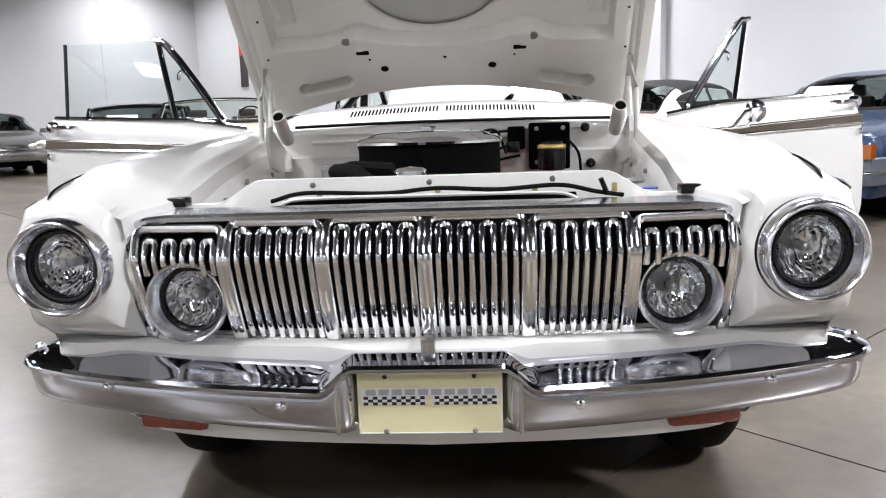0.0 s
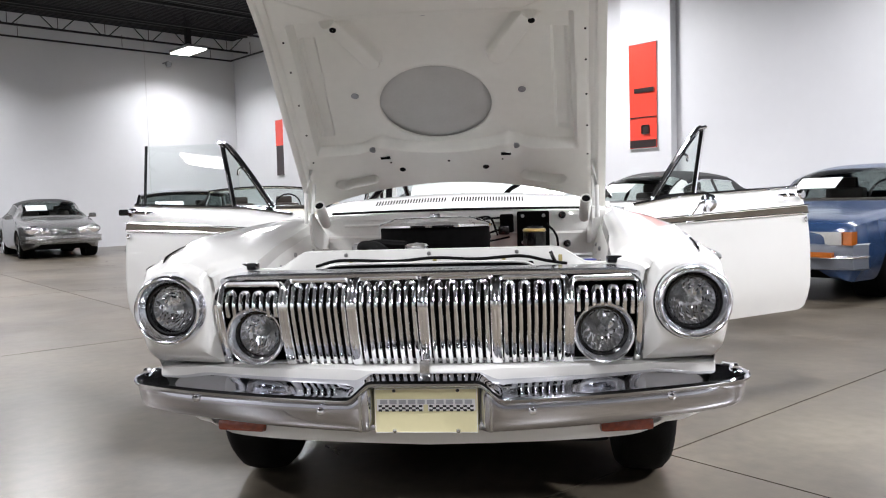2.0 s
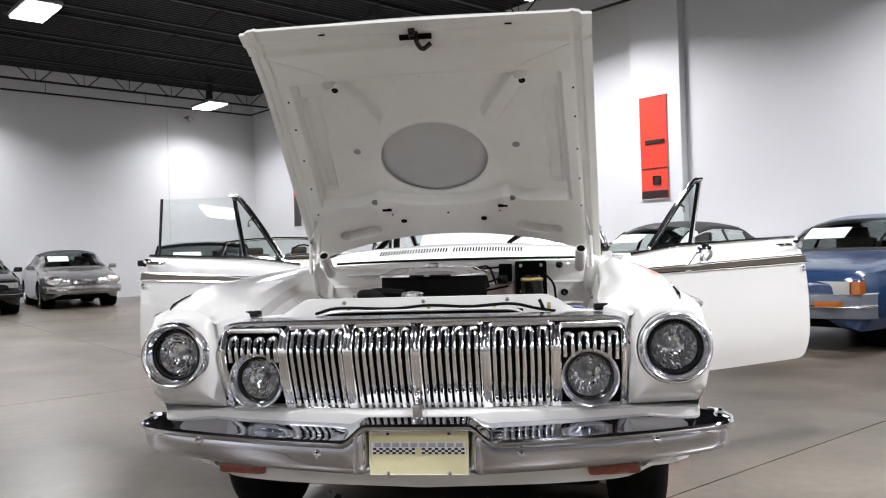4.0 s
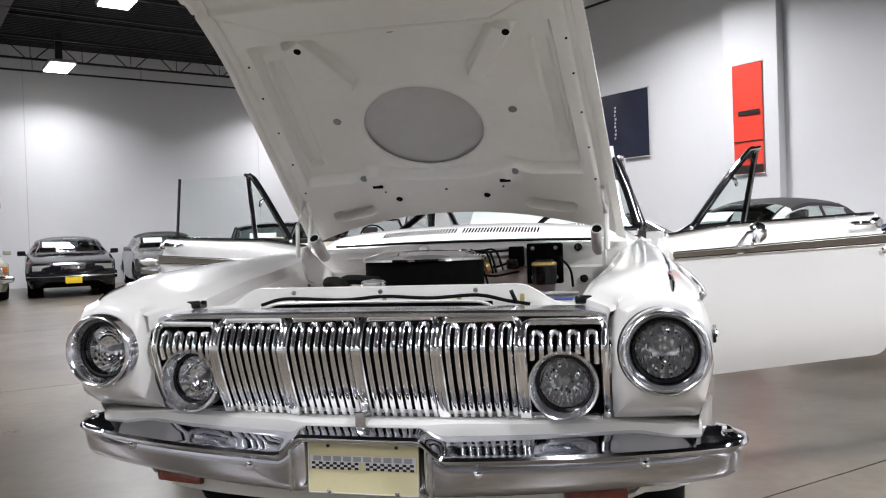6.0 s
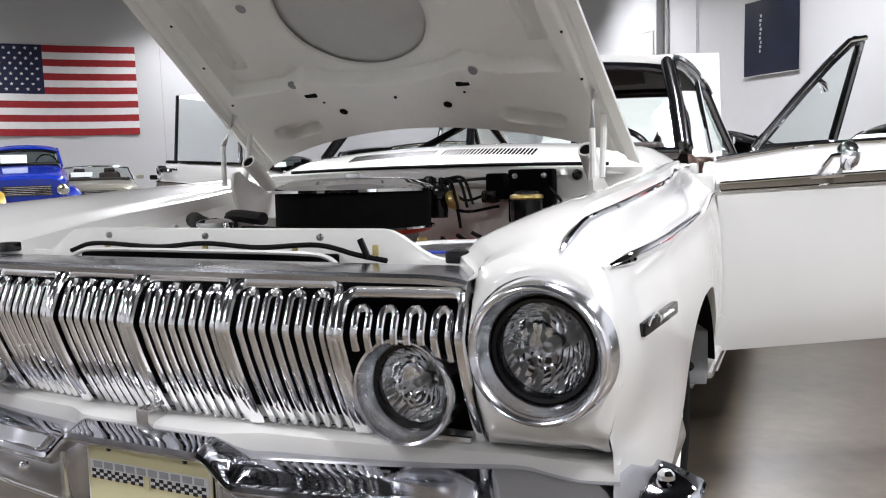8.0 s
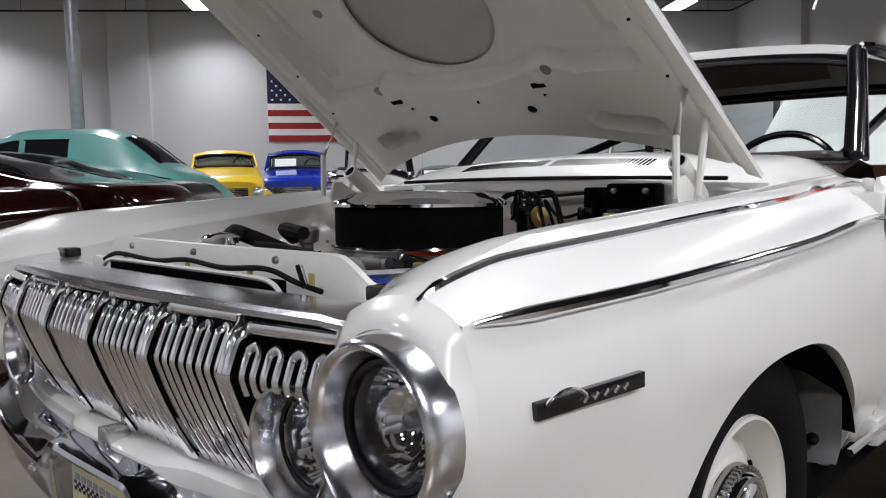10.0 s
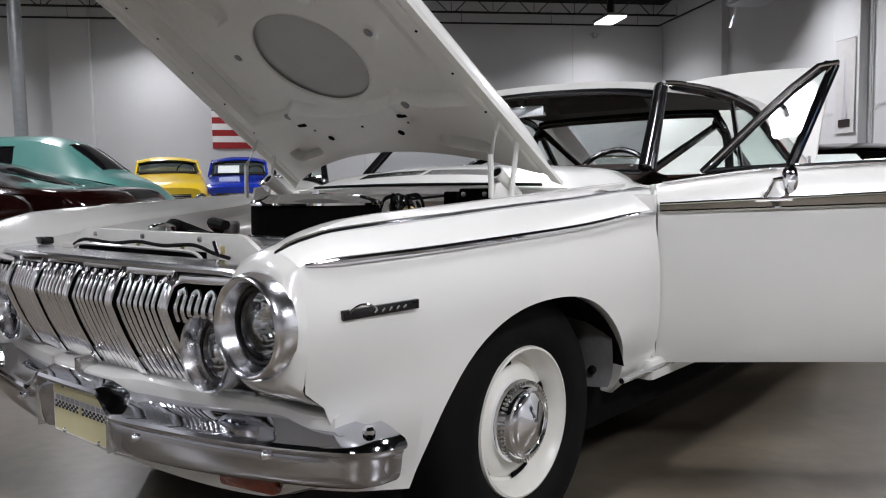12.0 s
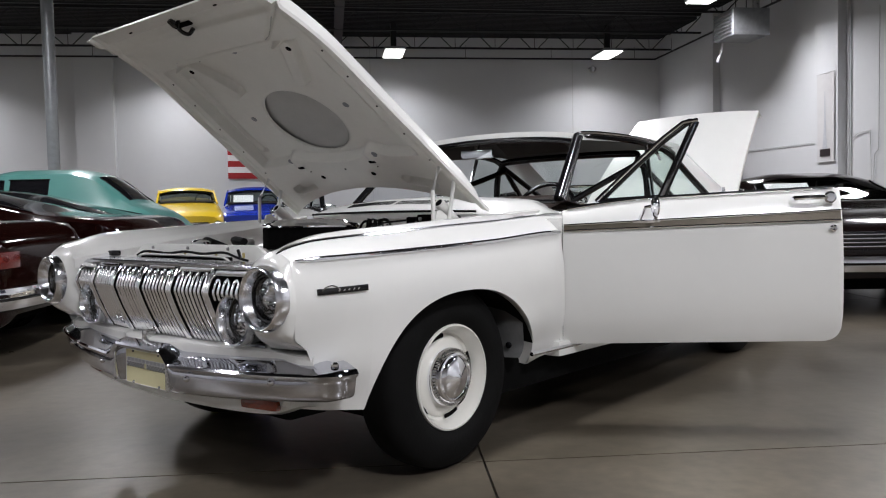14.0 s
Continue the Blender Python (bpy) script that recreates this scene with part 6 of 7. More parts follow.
    part("inner_trim", box_bm((0, 0, 0), (0.012, DOOR_L - 0.12, 0.52), hinge @ Matrix.Translation((-s * 0.122, DOOR_L / 2, 0.70)), 0.004), M_TRUNKTRIM, body, "brown inner door trim")
    if s < 0:
        part("door_glass", loft_bm([[P(-0.095, 0.46, 1.035), P(-0.095, 1.10, 1.05)], [P(-0.180, 0.612, 1.375), P(-0.125, 1.105, 1.375)]]), M_DOORGLASS, body, "raised clear door glass").visible_shadow = False
        part("glass_edge", tube_bm([P(-0.095, 1.105, 1.04), P(-0.125, 1.11, 1.378)], 0.009, 6), M_BLACK, body)
    else:
        mm = hinge @ Matrix.Translation((s * 0.03, 0.39, 0.985))
        mir = part("door_mirror", lathe_bm([(0.0005, 0.020), (0.022, 0.018), (0.038, 0.011), (0.046, 0.003), (0.046, -0.004), (0.040, -0.007), (0.0005, -0.008)], Matrix.Translation(P(0.035, 0.40, 0.985)) @ Matrix.Rotation(radians(-46), 4, "Z") @ Matrix.Rotation(radians(90), 4, "X"), 28), M_CHROME, body, "round chrome door mirror")
        part("mirror_leg", tube_bm([P(-0.02, 0.335, 0.925), P(0.02, 0.36, 0.985), P(0.03, 0.39, 0.99)], 0.008, 8), M_CHROME, mir)
        part("mirror_leg", tube_bm([P(-0.02, 0.405, 0.925), P(0.02, 0.41, 0.975)], 0.008, 8), M_CHROME, mir)
        part("mirror_base", tube_bm([P(-0.022, 0.31, 0.922), P(-0.022, 0.425, 0.924)], 0.010, 8), M_CHROME, mir)
    return body


door(1, 58.0)
door(-1, 67.0)

# ---- boot lid, raised ----
B0, B1 = Vector((0, 4.20, 1.045)), Vector((0, 4.98, 1.803))
bd = (B1 - B0)
bn = Vector((0, -bd.z, bd.y)).normalized()
rings, rings2 = [], []
for j in range(13):
    t = j / 12
    row, row2 = [], []
    for u in np.linspace(-1, 1, 17):
        p = B0 + bd * t + Vector((u * (0.620 - 0.095 * t), 0, 0)) + bn * (0.028 * (1 - u * u) + 0.02 * math.sin(t * math.pi))
        row.append(p)
        row2.append(p - bn * 0.025)
    rings.append(row)
    rings2.append(row2)
bm = loft_bm(rings)
lid = part("boot_lid", bm, M_PAINT, car, "raised white boot lid")
bm = loft_bm(rings2)
for a, b in ((rings[0], rings2[0]), (rings[-1], rings2[-1]), ([r[0] for r in rings], [r[0] for r in rings2]), ([r[-1] for r in rings], [r[-1] for r in rings2])):
    add_loft(bm, [a, b])
part("boot_lid_inner", bm, M_UNDER, lid, "white inner panel")
lip = [[p, p - bn * 0.07 + bd.normalized() * 0.02, p - bn * 0.075] for p in rings[-1]]
part("boot_lid_lip", loft_bm(lip), M_PAINT, lid)


# ---- parked cars round the hall ----
def car_paint(name, color, rough=0.3, metal=0.0, coat=0.6, spec=0.5):
    return mat(name, color, rough, metal, 0.04, 3.0, coat=coat, spec=spec)


def parked_car(name, label, m, paint, L=4.7, W=1.78, H=1.40, hood_z=0.92, deck_z=0.95, belt=0.95, nose_z=0.72, cab0=0.28, cab1=0.80, screen=0.13, back=0.12,
               tumble=0.13, roof_mat=None, round_lamps=False, lamps_x=0.60, lamp_w=0.24, chrome=True, wheel_r=0.31, fender=0.0, open_top=False, rim=None, bumper_col=None, arch=0.37, lamp_z=None, card=True, dome=0.03, quarter_len=0.06, boxy=False, crown=0.075):
    """A closed car: nose at -L/2 along local y. Lower body lofted along its length, cabin lofted on top, panes set in the cabin."""
    c = thing(name, label, "car", m)
    roof_mat = roof_mat or paint
    rim = rim or M_ALU
    hw = W / 2
    y0 = -L / 2
    axle_f, axle_r = y0 + L * 0.185, y0 + L * 0.775
    base_y = y0 + L * cab0
    end_y = y0 + L * cab1

    def top(y):
        return interp(y, [y0, y0 + 0.05 * L, base_y, end_y, y0 + 0.96 * L, y0 + L], [nose_z, nose_z + (hood_z - nose_z) * 0.55, belt + (hood_z - belt) * 0.4, belt, deck_z, deck_z - 0.08])

    def wid(y):
        return hw * interp(y, [y0, y0 + 0.03 * L, y0 + 0.14 * L, y0 + 0.5 * L, y0 + 0.86 * L, y0 + 0.97 * L, y0 + L], [0.80, 0.92, 0.99, 1.0, 0.99, 0.93, 0.84])

    def section(y):
        lo = 0.20
        for ax in (axle_f, axle_r):
            u = (y - ax) / arch
            if abs(u) < 1:
                lo = max(lo, 0.20 + (wheel_r * 2 + 0.06 - 0.20) * (1 - abs(u) ** 2.4) ** 0.5)
        t, w = top(y), wid(y)
        lo = min(lo, t - 0.12)
        pts = [(0.0, t + 0.025), (w * 0.5, t + 0.02), (w * 0.80, t + 0.004), (w * 0.93, t - 0.03), (w * 0.985, t - 0.09)]
        for k in range(1, 7):
            z = t - 0.09 + (lo - t + 0.09) * k / 6
            dx = 0.0 if z > 0.45 else 0.07 * ((0.45 - z) / 0.25) ** 2
            pts.append((w * (1.0 - dx), z))
        pts.append((w * 0.80, lo + 0.01))
        return pts

    ys = sorted(set([round(v, 4) for v in np.linspace(y0, y0 + L, 28)] + [round(ax - arch * math.cos(math.pi * k / 16) * 0.999, 4) for ax in (axle_f, axle_r) for k in range(17)]))
    bm = bmesh.new()
    for s in (1, -1):
        add_loft(bm, [[(s * x, y, z) for x, z in section(y)] for y in ys])
    for y in (y0, y0 + L):
        sec = section(y)
        ring = [(-x, y, z) for x, z in reversed(sec)] + [(x, y, z) for x, z in sec[1:]]
        vs = [bm.verts.new(p) for p in ring]
        bm.faces.new(vs)
    bmesh.ops.remove_doubles(bm, verts=bm.verts, dist=0.0005)
    body = part("body", bm, paint, c)
    # near-black block for the shade under the body
    part("underside", box_bm((0, 0, 0.28), (W * 0.78, L * 0.9, 0.16)), M_SHADE_BLACK, c, "", False)
    # cabin: one roof edge line carries roof, pillars and panes
    top_w, bot_w = hw * (1 - tumble) - 0.06, hw * 0.90
    f0, f1 = base_y, base_y + L * screen
    r1, r0 = end_y - L * back, end_y
    zf, zr = top(f0) + 0.02, top(r0) + 0.015

    def edge_z(y):
        t = (y - f1) / (r1 - f1)
        return H - crown - dome * (2 * t - 1) ** 2

    # near-black sheet at waist height stands in for the cabin's shade
    part("cabin_shade", loft_bm([[(bot_w * 0.97 * u, y, top(y) + 0.034) for u in np.linspace(-1, 1, 5)] for y in np.linspace(f0 + 0.06, r0 - 0.06, 8)]), M_SHADE_BLACK, c, "near-black sheet for the cabin's shade")
    part("windscreen", loft_bm([[(bot_w * u + (top_w - bot_w) * u * t, f0 + (f1 - f0) * t - 0.09 * (1 - u * u), zf + (edge_z(f1) + 0.045 * (1 - u * u) - zf) * t) for u in np.linspace(-1, 1, 11)] for t in np.linspace(0, 1, 4)]), M_GLASS, c, "windscreen").visible_shadow = False
    dash = part("dashboard", box_bm((0, f0 + 0.32, zf + 0.01), (bot_w * 1.8, 0.36, 0.09), None, 0.03), M_VINYL, c)
    part("steering_wheel", tube_bm([(0.36 + 0.18 * math.cos(a), f0 + 0.56 + 0.07 * math.sin(a), zf + 0.06 + 0.16 * math.sin(a)) for a in np.linspace(0, 2 * math.pi, 21)[:-1]], 0.012, 6, closed=True), M_BLACK, dash)
    if not open_top:
        rings = []
        for t in np.linspace(0, 1, 13):
            y = f1 + (r1 - f1) * t
            rings.append([(top_w * u, y - 0.09 * (1 - u * u) * (1 - t) + 0.06 * (1 - u * u) * t, edge_z(y) + (0.06 + (crown - 0.06) * max(0.0, math.sin(math.pi * t)) ** 0.5) * (1 - abs(u) ** 2.6)) for u in np.linspace(-1, 1, 17)])
        rf = part("roof", loft_bm(rings), roof_mat, c)
        part("headliner", loft_bm([[(p[0] * 0.97, p[1], p[2] - 0.03) for p in r] for r in rings]), M_HEAD, rf)
        part("rear_window", loft_bm([[((bot_w - 0.06) * u * (1 - t) + (top_w - 0.04) * u * t, r0 + (r1 - r0) * t + 0.06 * (1 - u * u), zr + (edge_z(r1) + 0.045 * (1 - u * u) - zr) * t + 0.10 * (1 - t) * t) for u in np.linspace(-1, 1, 9)] for t in np.linspace(0, 1, 5)]), M_TINT, c, "rear window").visible_shadow = False
    for s in (1, -1):
        part("pillar", tube_bm([(s * bot_w, f0, zf - 0.02), (s * top_w, f1, edge_z(f1))], 0.022, 8), roof_mat if not open_top else M_CHROME, c)
        if open_top:
            continue
        part("roof_rail", tube_bm([(s * top_w, y, edge_z(y)) for y in np.linspace(f1, r1, 9)], 0.020, 8), roof_mat, c)
        quarter = L * quarter_len
        rings = []
        for t in np.linspace(0, 1, 7):
            back_p = Vector((s * (bot_w - 0.05), r0, zr - 0.02)).lerp(Vector((s * (top_w - 0.03), r1, edge_z(r1) + 0.01)), t) + Vector((0, 0, 0.10 * t * (1 - t)))
            mid_p = Vector((s * bot_w, r0 - 0.16, zr - 0.02)).lerp(Vector((s * top_w, r1 - 0.08, edge_z(r1))), t)
            fore_p = Vector((s * bot_w, r0 - quarter - 0.1, zr - 0.02)).lerp(Vector((s * top_w, r1 - quarter * 0.6, edge_z(r1))), t)
            rings.append([back_p, mid_p, fore_p])
        part("rear_pillar", loft_bm(rings), roof_mat, c)
        mid = (f1 + r1) / 2
        part("side_window", loft_bm([[(s * bot_w, f0 + 0.06, zf), (s * bot_w, r0 - quarter - 0.09, zr)], [(s * top_w, f1 + 0.03, edge_z(f1)), (s * top_w, r1 - quarter * 0.6, edge_z(r1))]]), M_TINT, c, "side window").visible_shadow = False
        part("door_post", tube_bm([(s * (bot_w + 0.004), mid + 0.1, (zf + zr) / 2), (s * (top_w + 0.004), mid + 0.08, edge_z(mid))], 0.018, 6), roof_mat, c)
        part("window_bead", tube_bm([(s * (bot_w + 0.01), f0, zf), (s * (bot_w + 0.01), r0 - max(0.3, quarter), zr)], 0.010, 6), M_CHROME if chrome else M_BLACK, c)
    if open_top:
        part("screen_frame", tube_bm([(top_w * u, f1 - 0.09 * (1 - u * u), edge_z(f1) + 0.045 * (1 - u * u)) for u in np.linspace(-1, 1, 11)], 0.02, 8), M_CHROME, c)
    for s in (0.32, -0.32):
        seat = part("seat", box_bm((s * W / 1.78, (f0 + r0) / 2 + 0.15, 0.85), (0.46, 0.14, 0.50), None, 0.05), M_VINYL, c)
        part("headrest", box_bm((s * W / 1.78, (f0 + r0) / 2 + 0.17, 1.13), (0.24, 0.09, 0.14), None, 0.03), M_VINYL, seat)
    if card:
        lean = math.degrees(math.atan2(f1 - f0, edge_z(f1) - zf))
        part("price_card", box_bm((0, 0, 0), (0.44, 0.006, 0.24), Matrix.Translation((-0.26 * W / 1.78, f0 + (f1 - f0) * 0.5 + 0.0, zf + (edge_z(f1) - zf) * 0.5)) @ pose(0, 0, 0, -lean, 0, 0)), M_WHITEINK, c, "white price card behind the windscreen", False)
    # wheels
    for ax in (axle_f, axle_r):
        for s in (1, -1):
            mm = Matrix.Translation((s * (hw - 0.03), ax, wheel_r)) @ Matrix.Rotation(radians(90 * s), 4, "Y")
            ty = part("tyre", lathe_bm([(wheel_r * 0.6, -0.18), (wheel_r - 0.02, -0.17), (wheel_r, -0.14), (wheel_r, -0.03), (wheel_r - 0.02, 0.0), (wheel_r * 0.63, 0.005)], mm, 28), M_RUBBER, c)
            part("rim", lathe_bm([(wheel_r * 0.64, 0.004), (wheel_r * 0.60, -0.01), (wheel_r * 0.5, -0.04), (wheel_r * 0.2, -0.02), (0.0005, -0.01)], mm, 28), rim, ty)
            # near-black dish paints the shade inside the wheel arch
            part("arch_shade", lathe_bm([(wheel_r * 1.12, -0.30), (wheel_r * 1.12, -0.055), (0.01, -0.30)], mm, 20), M_SHADE_BLACK, c)
            if fender > 0:
                rings = []
                for k in range(15):
                    a = math.pi * (k / 14 * 1.15 - 0.07)
                    rr = wheel_r + 0.10
                    yy, zz = ax - rr * math.cos(a) * 1.15, wheel_r + rr * math.sin(a) * 1.05
                    ring = []
                    for q in np.linspace(0, math.pi, 8):
                        ring.append((s * (hw - 0.10 + (0.04 + fender) * math.sin(q) + 0.02), yy + 0.0, zz + 0.0 + 0.05 * math.cos(q)))
                    rings.append([(s * (hw - 0.22), yy, zz + 0.06), (s * (hw - 0.08), yy, zz + 0.055), (s * (hw + fender * 0.6), yy, zz + 0.03), (s * (hw + fender), yy, zz - 0.02), (s * (hw + fender), yy, zz - 0.07)])
                part("mudguard", loft_bm(rings), paint, c)
    # nose
    lz = lamp_z or (nose_z - 0.10)
    bar_m = bumper_col or M_CHROME
    gw = (lamps_x - lamp_w / 2 - 0.05) * 2
    gr = part("grille", box_bm((0, y0 - 0.005, lz), (gw, 0.03, 0.15), None, 0.01), M_BLACK, c, "dark grille")
    for k in range(5):
        part("grille_bar", box_bm((0, y0 - 0.024, lz - 0.06 + 0.03 * k), (gw * 0.97, 0.008, 0.008)), M_CHROME, gr, "", False)
    part("grille_surround", tube_bm([(gw / 2 * a, y0 - 0.02, lz + 0.075 * b) for a, b in ((-1, -1), (1, -1), (1, 1), (-1, 1))], 0.010, 6, closed=True), M_CHROME, gr)
    for s in (1, -1):
        if round_lamps:
            mm = Matrix.Translation((s * lamps_x, y0 + 0.02, lz)) @ Matrix.Rotation(radians(90), 4, "X")
            lp = part("headlamp", lathe_bm([(0.105, -0.10), (0.105, 0.02), (0.095, 0.032), (0.088, 0.022)], mm, 24), M_CHROME, c, "round headlamp")
            part("lens", lathe_bm([(0.09, 0.02), (0.06, 0.034), (0.0005, 0.04)], mm, 20), M_REFL, lp)
        else:
            lp = part("headlamp", box_bm((s * lamps_x, y0 + 0.015, lz), (lamp_w, 0.05, 0.13), None, 0.012), M_REFL, c, "headlamp")
            part("turn_lens", box_bm((s * (lamps_x + lamp_w / 2 + 0.045), y0 + 0.05, lz), (0.08, 0.08, 0.12), None, 0.01), M_AMBER, lp, "amber turn lens")
        part("tail_lamp", box_bm((s * hw * 0.68, y0 + L - 0.02, deck_z - 0.22), (0.26, 0.05, 0.06), None, 0.015), M_RED, c, "red tail lamp")
        if H < 1.5 and name not in ("fastback", "coupe"):
            part("wing_mirror", box_bm((s * (hw + 0.06), f0 + 0.22, belt + 0.06), (0.16, 0.09, 0.10), None, 0.025), paint, c)
    for yy, sgn in ((y0, -1), (y0 + L, 1)):
        pts = [(hw * 0.97 * u, yy + sgn * (0.09 - 0.10 * abs(u) ** 3), 0.45) for u in np.linspace(-1, 1, 15)]
        pts = [(-hw * 0.985, yy - sgn * 0.12, 0.45)] + pts + [(hw * 0.985, yy - sgn * 0.12, 0.45)]
        if not boxy:
            part("bumper", tube_bm(pts, 0.055, 8, flat=1.3), bar_m, c, "bumper")
            continue
        rings = [[(x, y, 0.56), (x, y + sgn * 0.05, 0.55), (x, y + sgn * 0.06, 0.46), (x, y + sgn * 0.05, 0.30), (x, y - sgn * 0.05, 0.27)] for x, y, z in pts]
        bp = part("bumper", loft_bm(rings), bar_m, c, "deep painted bumper")
        part("bumper_strip", tube_bm([(x, y + sgn * 0.055, 0.545) for x, y, z in pts], 0.012, 6), M_CHROME, bp)
        for s in (1, -1):
            part("bumper_lamp", box_bm((s * lamps_x, yy + sgn * 0.11, 0.49), (0.26, 0.05, 0.045), None, 0.008), M_AMBER, bp, "amber lamp in the bumper")
    return c


def shell_car(name, label, m, paint, L, W, low_line, top_line, glass_front, glass_rear, glass_side, roof_w=0.74, wheel_r=0.31, roof_mat=None, rim=None, round_nose=0.30, round_tail=0.22,
              lamps=(), grille=None, bumpers=None, tail_lamps=(), band=None, mirrors=True, card=True, split=None, pane=None, sill_z=0.20, scoop=0.0, plate=False):
    """A car lofted as one skin, nose at -L/2 along local y: low_line is the height of bonnet, waist and boot along its length,
    top_line the same with the roof on it. Panes are cut out of the skin by their stretch of the length."""
    c = thing(name, label, "car", m)
    hw, y0 = W / 2, -L / 2
    pane = pane or M_TINT
    axles = (y0 + L * 0.19, y0 + L * 0.775)
    arch = wheel_r + 0.07
    fl, zl = zip(*low_line)
    ft, zt = zip(*top_line)

    def section(f):
        y = y0 + f * L
        d0, d1 = f * L, (1 - f) * L
        e = 1.0
        if d0 < round_nose:
            e = math.sqrt(max(0.0, 1 - (1 - d0 / round_nose) ** 2))
        if d1 < round_tail:
            e = math.sqrt(max(0.0, 1 - (1 - d1 / round_tail) ** 2))
        plan = curve(f, [0, 0.08, 0.2, 0.5, 0.8, 0.93, 1.0], [0.90, 0.955, 0.99, 1.0, 0.99, 0.955, 0.90])
        w = hw * plan * (0.72 + 0.28 * e)
        belt, top = curve(f, fl, zl), max(curve(f, fl, zl) + 0.012, curve(f, ft, zt))
        mid = 0.56
        belt, top = mid + (belt - mid) * (0.66 + 0.34 * e), mid + (top - mid) * (0.66 + 0.34 * e)
        lo = sill_z + 0.12 * (1 - e)
        for ax in axles:
            u = (y - ax) / arch
            if abs(u) < 1:
                lo = max(lo, sill_z + (wheel_r * 2 + 0.05 - sill_z) * (1 - abs(u) ** 2.4) ** 0.5)
        lo = min(lo, belt - 0.10)
        h = top - belt
        cab = min(1.0, h / 0.25)
        rw = w * (0.90 - (0.90 - roof_w) * cab)
        pts = []
        for k in range(9):
            q = k / 8
            pts.append((rw * q, top - (0.020 + 0.075 * cab * min(1, h / 0.3)) * q ** 3.2))
        zr = pts[-1][1]
        for k in range(1, 8):
            q = k / 7
            pts.append((rw + (w * 0.955 - rw) * q, zr + (belt - 0.035 - zr) * q))
        for k in range(1, 11):
            q = k / 10
            z = belt - 0.035 + (lo - belt + 0.035) * q
            bulge = math.sin(min(1.0, q * 2.2) * math.pi / 2)
            x = w * (0.955 + 0.045 * bulge) - w * scoop * math.exp(-((q - 0.45) / 0.12) ** 2)
            if z < 0.45:
                x -= 0.07 * w * ((0.45 - z) / 0.25) ** 2
            pts.append((x, z))
        pts.append((pts[-1][0] * 0.86, lo + 0.01))
        return y, pts

    fs = sorted(set([round(v, 5) for v in np.linspace(0, 1, 61)] + [round(v / L, 5) for v in (0.02, 0.05, 0.1, 0.16)] + [round(1 - v / L, 5) for v in (0.02, 0.05, 0.1, 0.16)]
                    + [round((ax - y0 - arch * math.cos(math.pi * k / 14) * 0.999) / L, 5) for ax in axles for k in range(15)]))
    rows = [section(f) for f in fs]
    n = len(rows[0][1])
    panes = [("side_window", k, s) for k in range(len(glass_side)) for s in (1, -1)]
    meshes = {key: bmesh.new() for key in ["body", "roof", "windscreen", "rear_window"] + panes}
    grid = {key: {} for key in meshes}

    def kind_of(f, j, s):
        if glass_front and glass_front[0] <= f <= glass_front[1] and j < 7:
            return "windscreen"
        if glass_rear and glass_rear[0] <= f <= glass_rear[1] and j < glass_rear[2]:
            return "rear_window"
        if 9 <= j <= 13:
            for k, (a, b) in enumerate(glass_side):
                if a <= f <= b:
                    return ("side_window", k, s)
        if roof_mat and split and split[0] <= f <= split[1] and j < 15:
            return "roof"
        return "body"

    for i in range(len(rows) - 1):
        f = (fs[i] + fs[i + 1]) / 2
        for j in range(n - 1):
            for s in (1, -1):
                key = kind_of(f, j, s)
                vs = []
                for a, b in ((i, j), (i + 1, j), (i + 1, j + 1), (i, j + 1)):
                    x, z = rows[a][1][b]
                    tag = (a, b, s if x > 1e-6 else 0)
                    if tag not in grid[key]:
                        grid[key][tag] = meshes[key].verts.new((s * x, rows[a][0], z))
                    vs.append(grid[key][tag])
                if len(set(vs)) > 2:
                    try:
                        meshes[key].faces.new(vs if s > 0 else vs[::-1])
                    except ValueError:
                        pass
    for y, pts in (rows[0], rows[-1]):
        ring = [(-x, y, z) for x, z in reversed(pts)] + [(x, y, z) for x, z in pts[1:]]
        meshes["body"].faces.new([meshes["body"].verts.new(p) for p in ring])
    bmesh.ops.remove_doubles(meshes["body"], verts=meshes["body"].verts, dist=0.0005)
    part("body", meshes["body"], paint, c)
    for key, material, note in (("roof", roof_mat, "roof"), ("windscreen", M_GLASS, "windscreen"), ("rear_window", pane, "rear window")) + tuple((key, pane, "side window") for key in panes):
        if len(meshes[key].faces):
            ob = part(key if isinstance(key, str) else key[0], meshes[key], material, c, note)
            if key != "roof":
                ob.visible_shadow = False
        else:
            meshes[key].free()

    def at(f, j, s=1, out=0.0):
        y, pts = section(f)
        x, z = pts[j]
        return Vector((s * (x + out), y, z + out * 0.4))

    belt = curve(0.5, fl, zl)
    # near-black pieces below: shade of the cabin, shade under the car
    part("cabin_shade", box_bm((0, y0 + L * 0.52, belt - 0.22), (W * 0.80, L * 0.42, 0.04)), M_SHADE_BLACK, c, "near-black sheet for the cabin's shade", False)
    part("underside", box_bm((0, 0, 0.28), (W * 0.76, L * 0.86, 0.16)), M_SHADE_BLACK, c, "", False)
    for sx in (0.36, -0.36):
        seat = part("seat", box_bm((sx * W / 1.8, y0 + L * 0.56, belt - 0.10), (0.46, 0.14, 0.50), None, 0.05), M_VINYL, c)
        part("headrest", box_bm((sx * W / 1.8, y0 + L * 0.565, belt + 0.20), (0.25, 0.09, 0.15), None, 0.03), M_VINYL, seat)
    if glass_front:
        part("dashboard", box_bm((0, y0 + L * (glass_front[0] + 0.055), belt - 0.02), (W * 0.78, 0.30, 0.10), None, 0.03), M_VINYL, c)
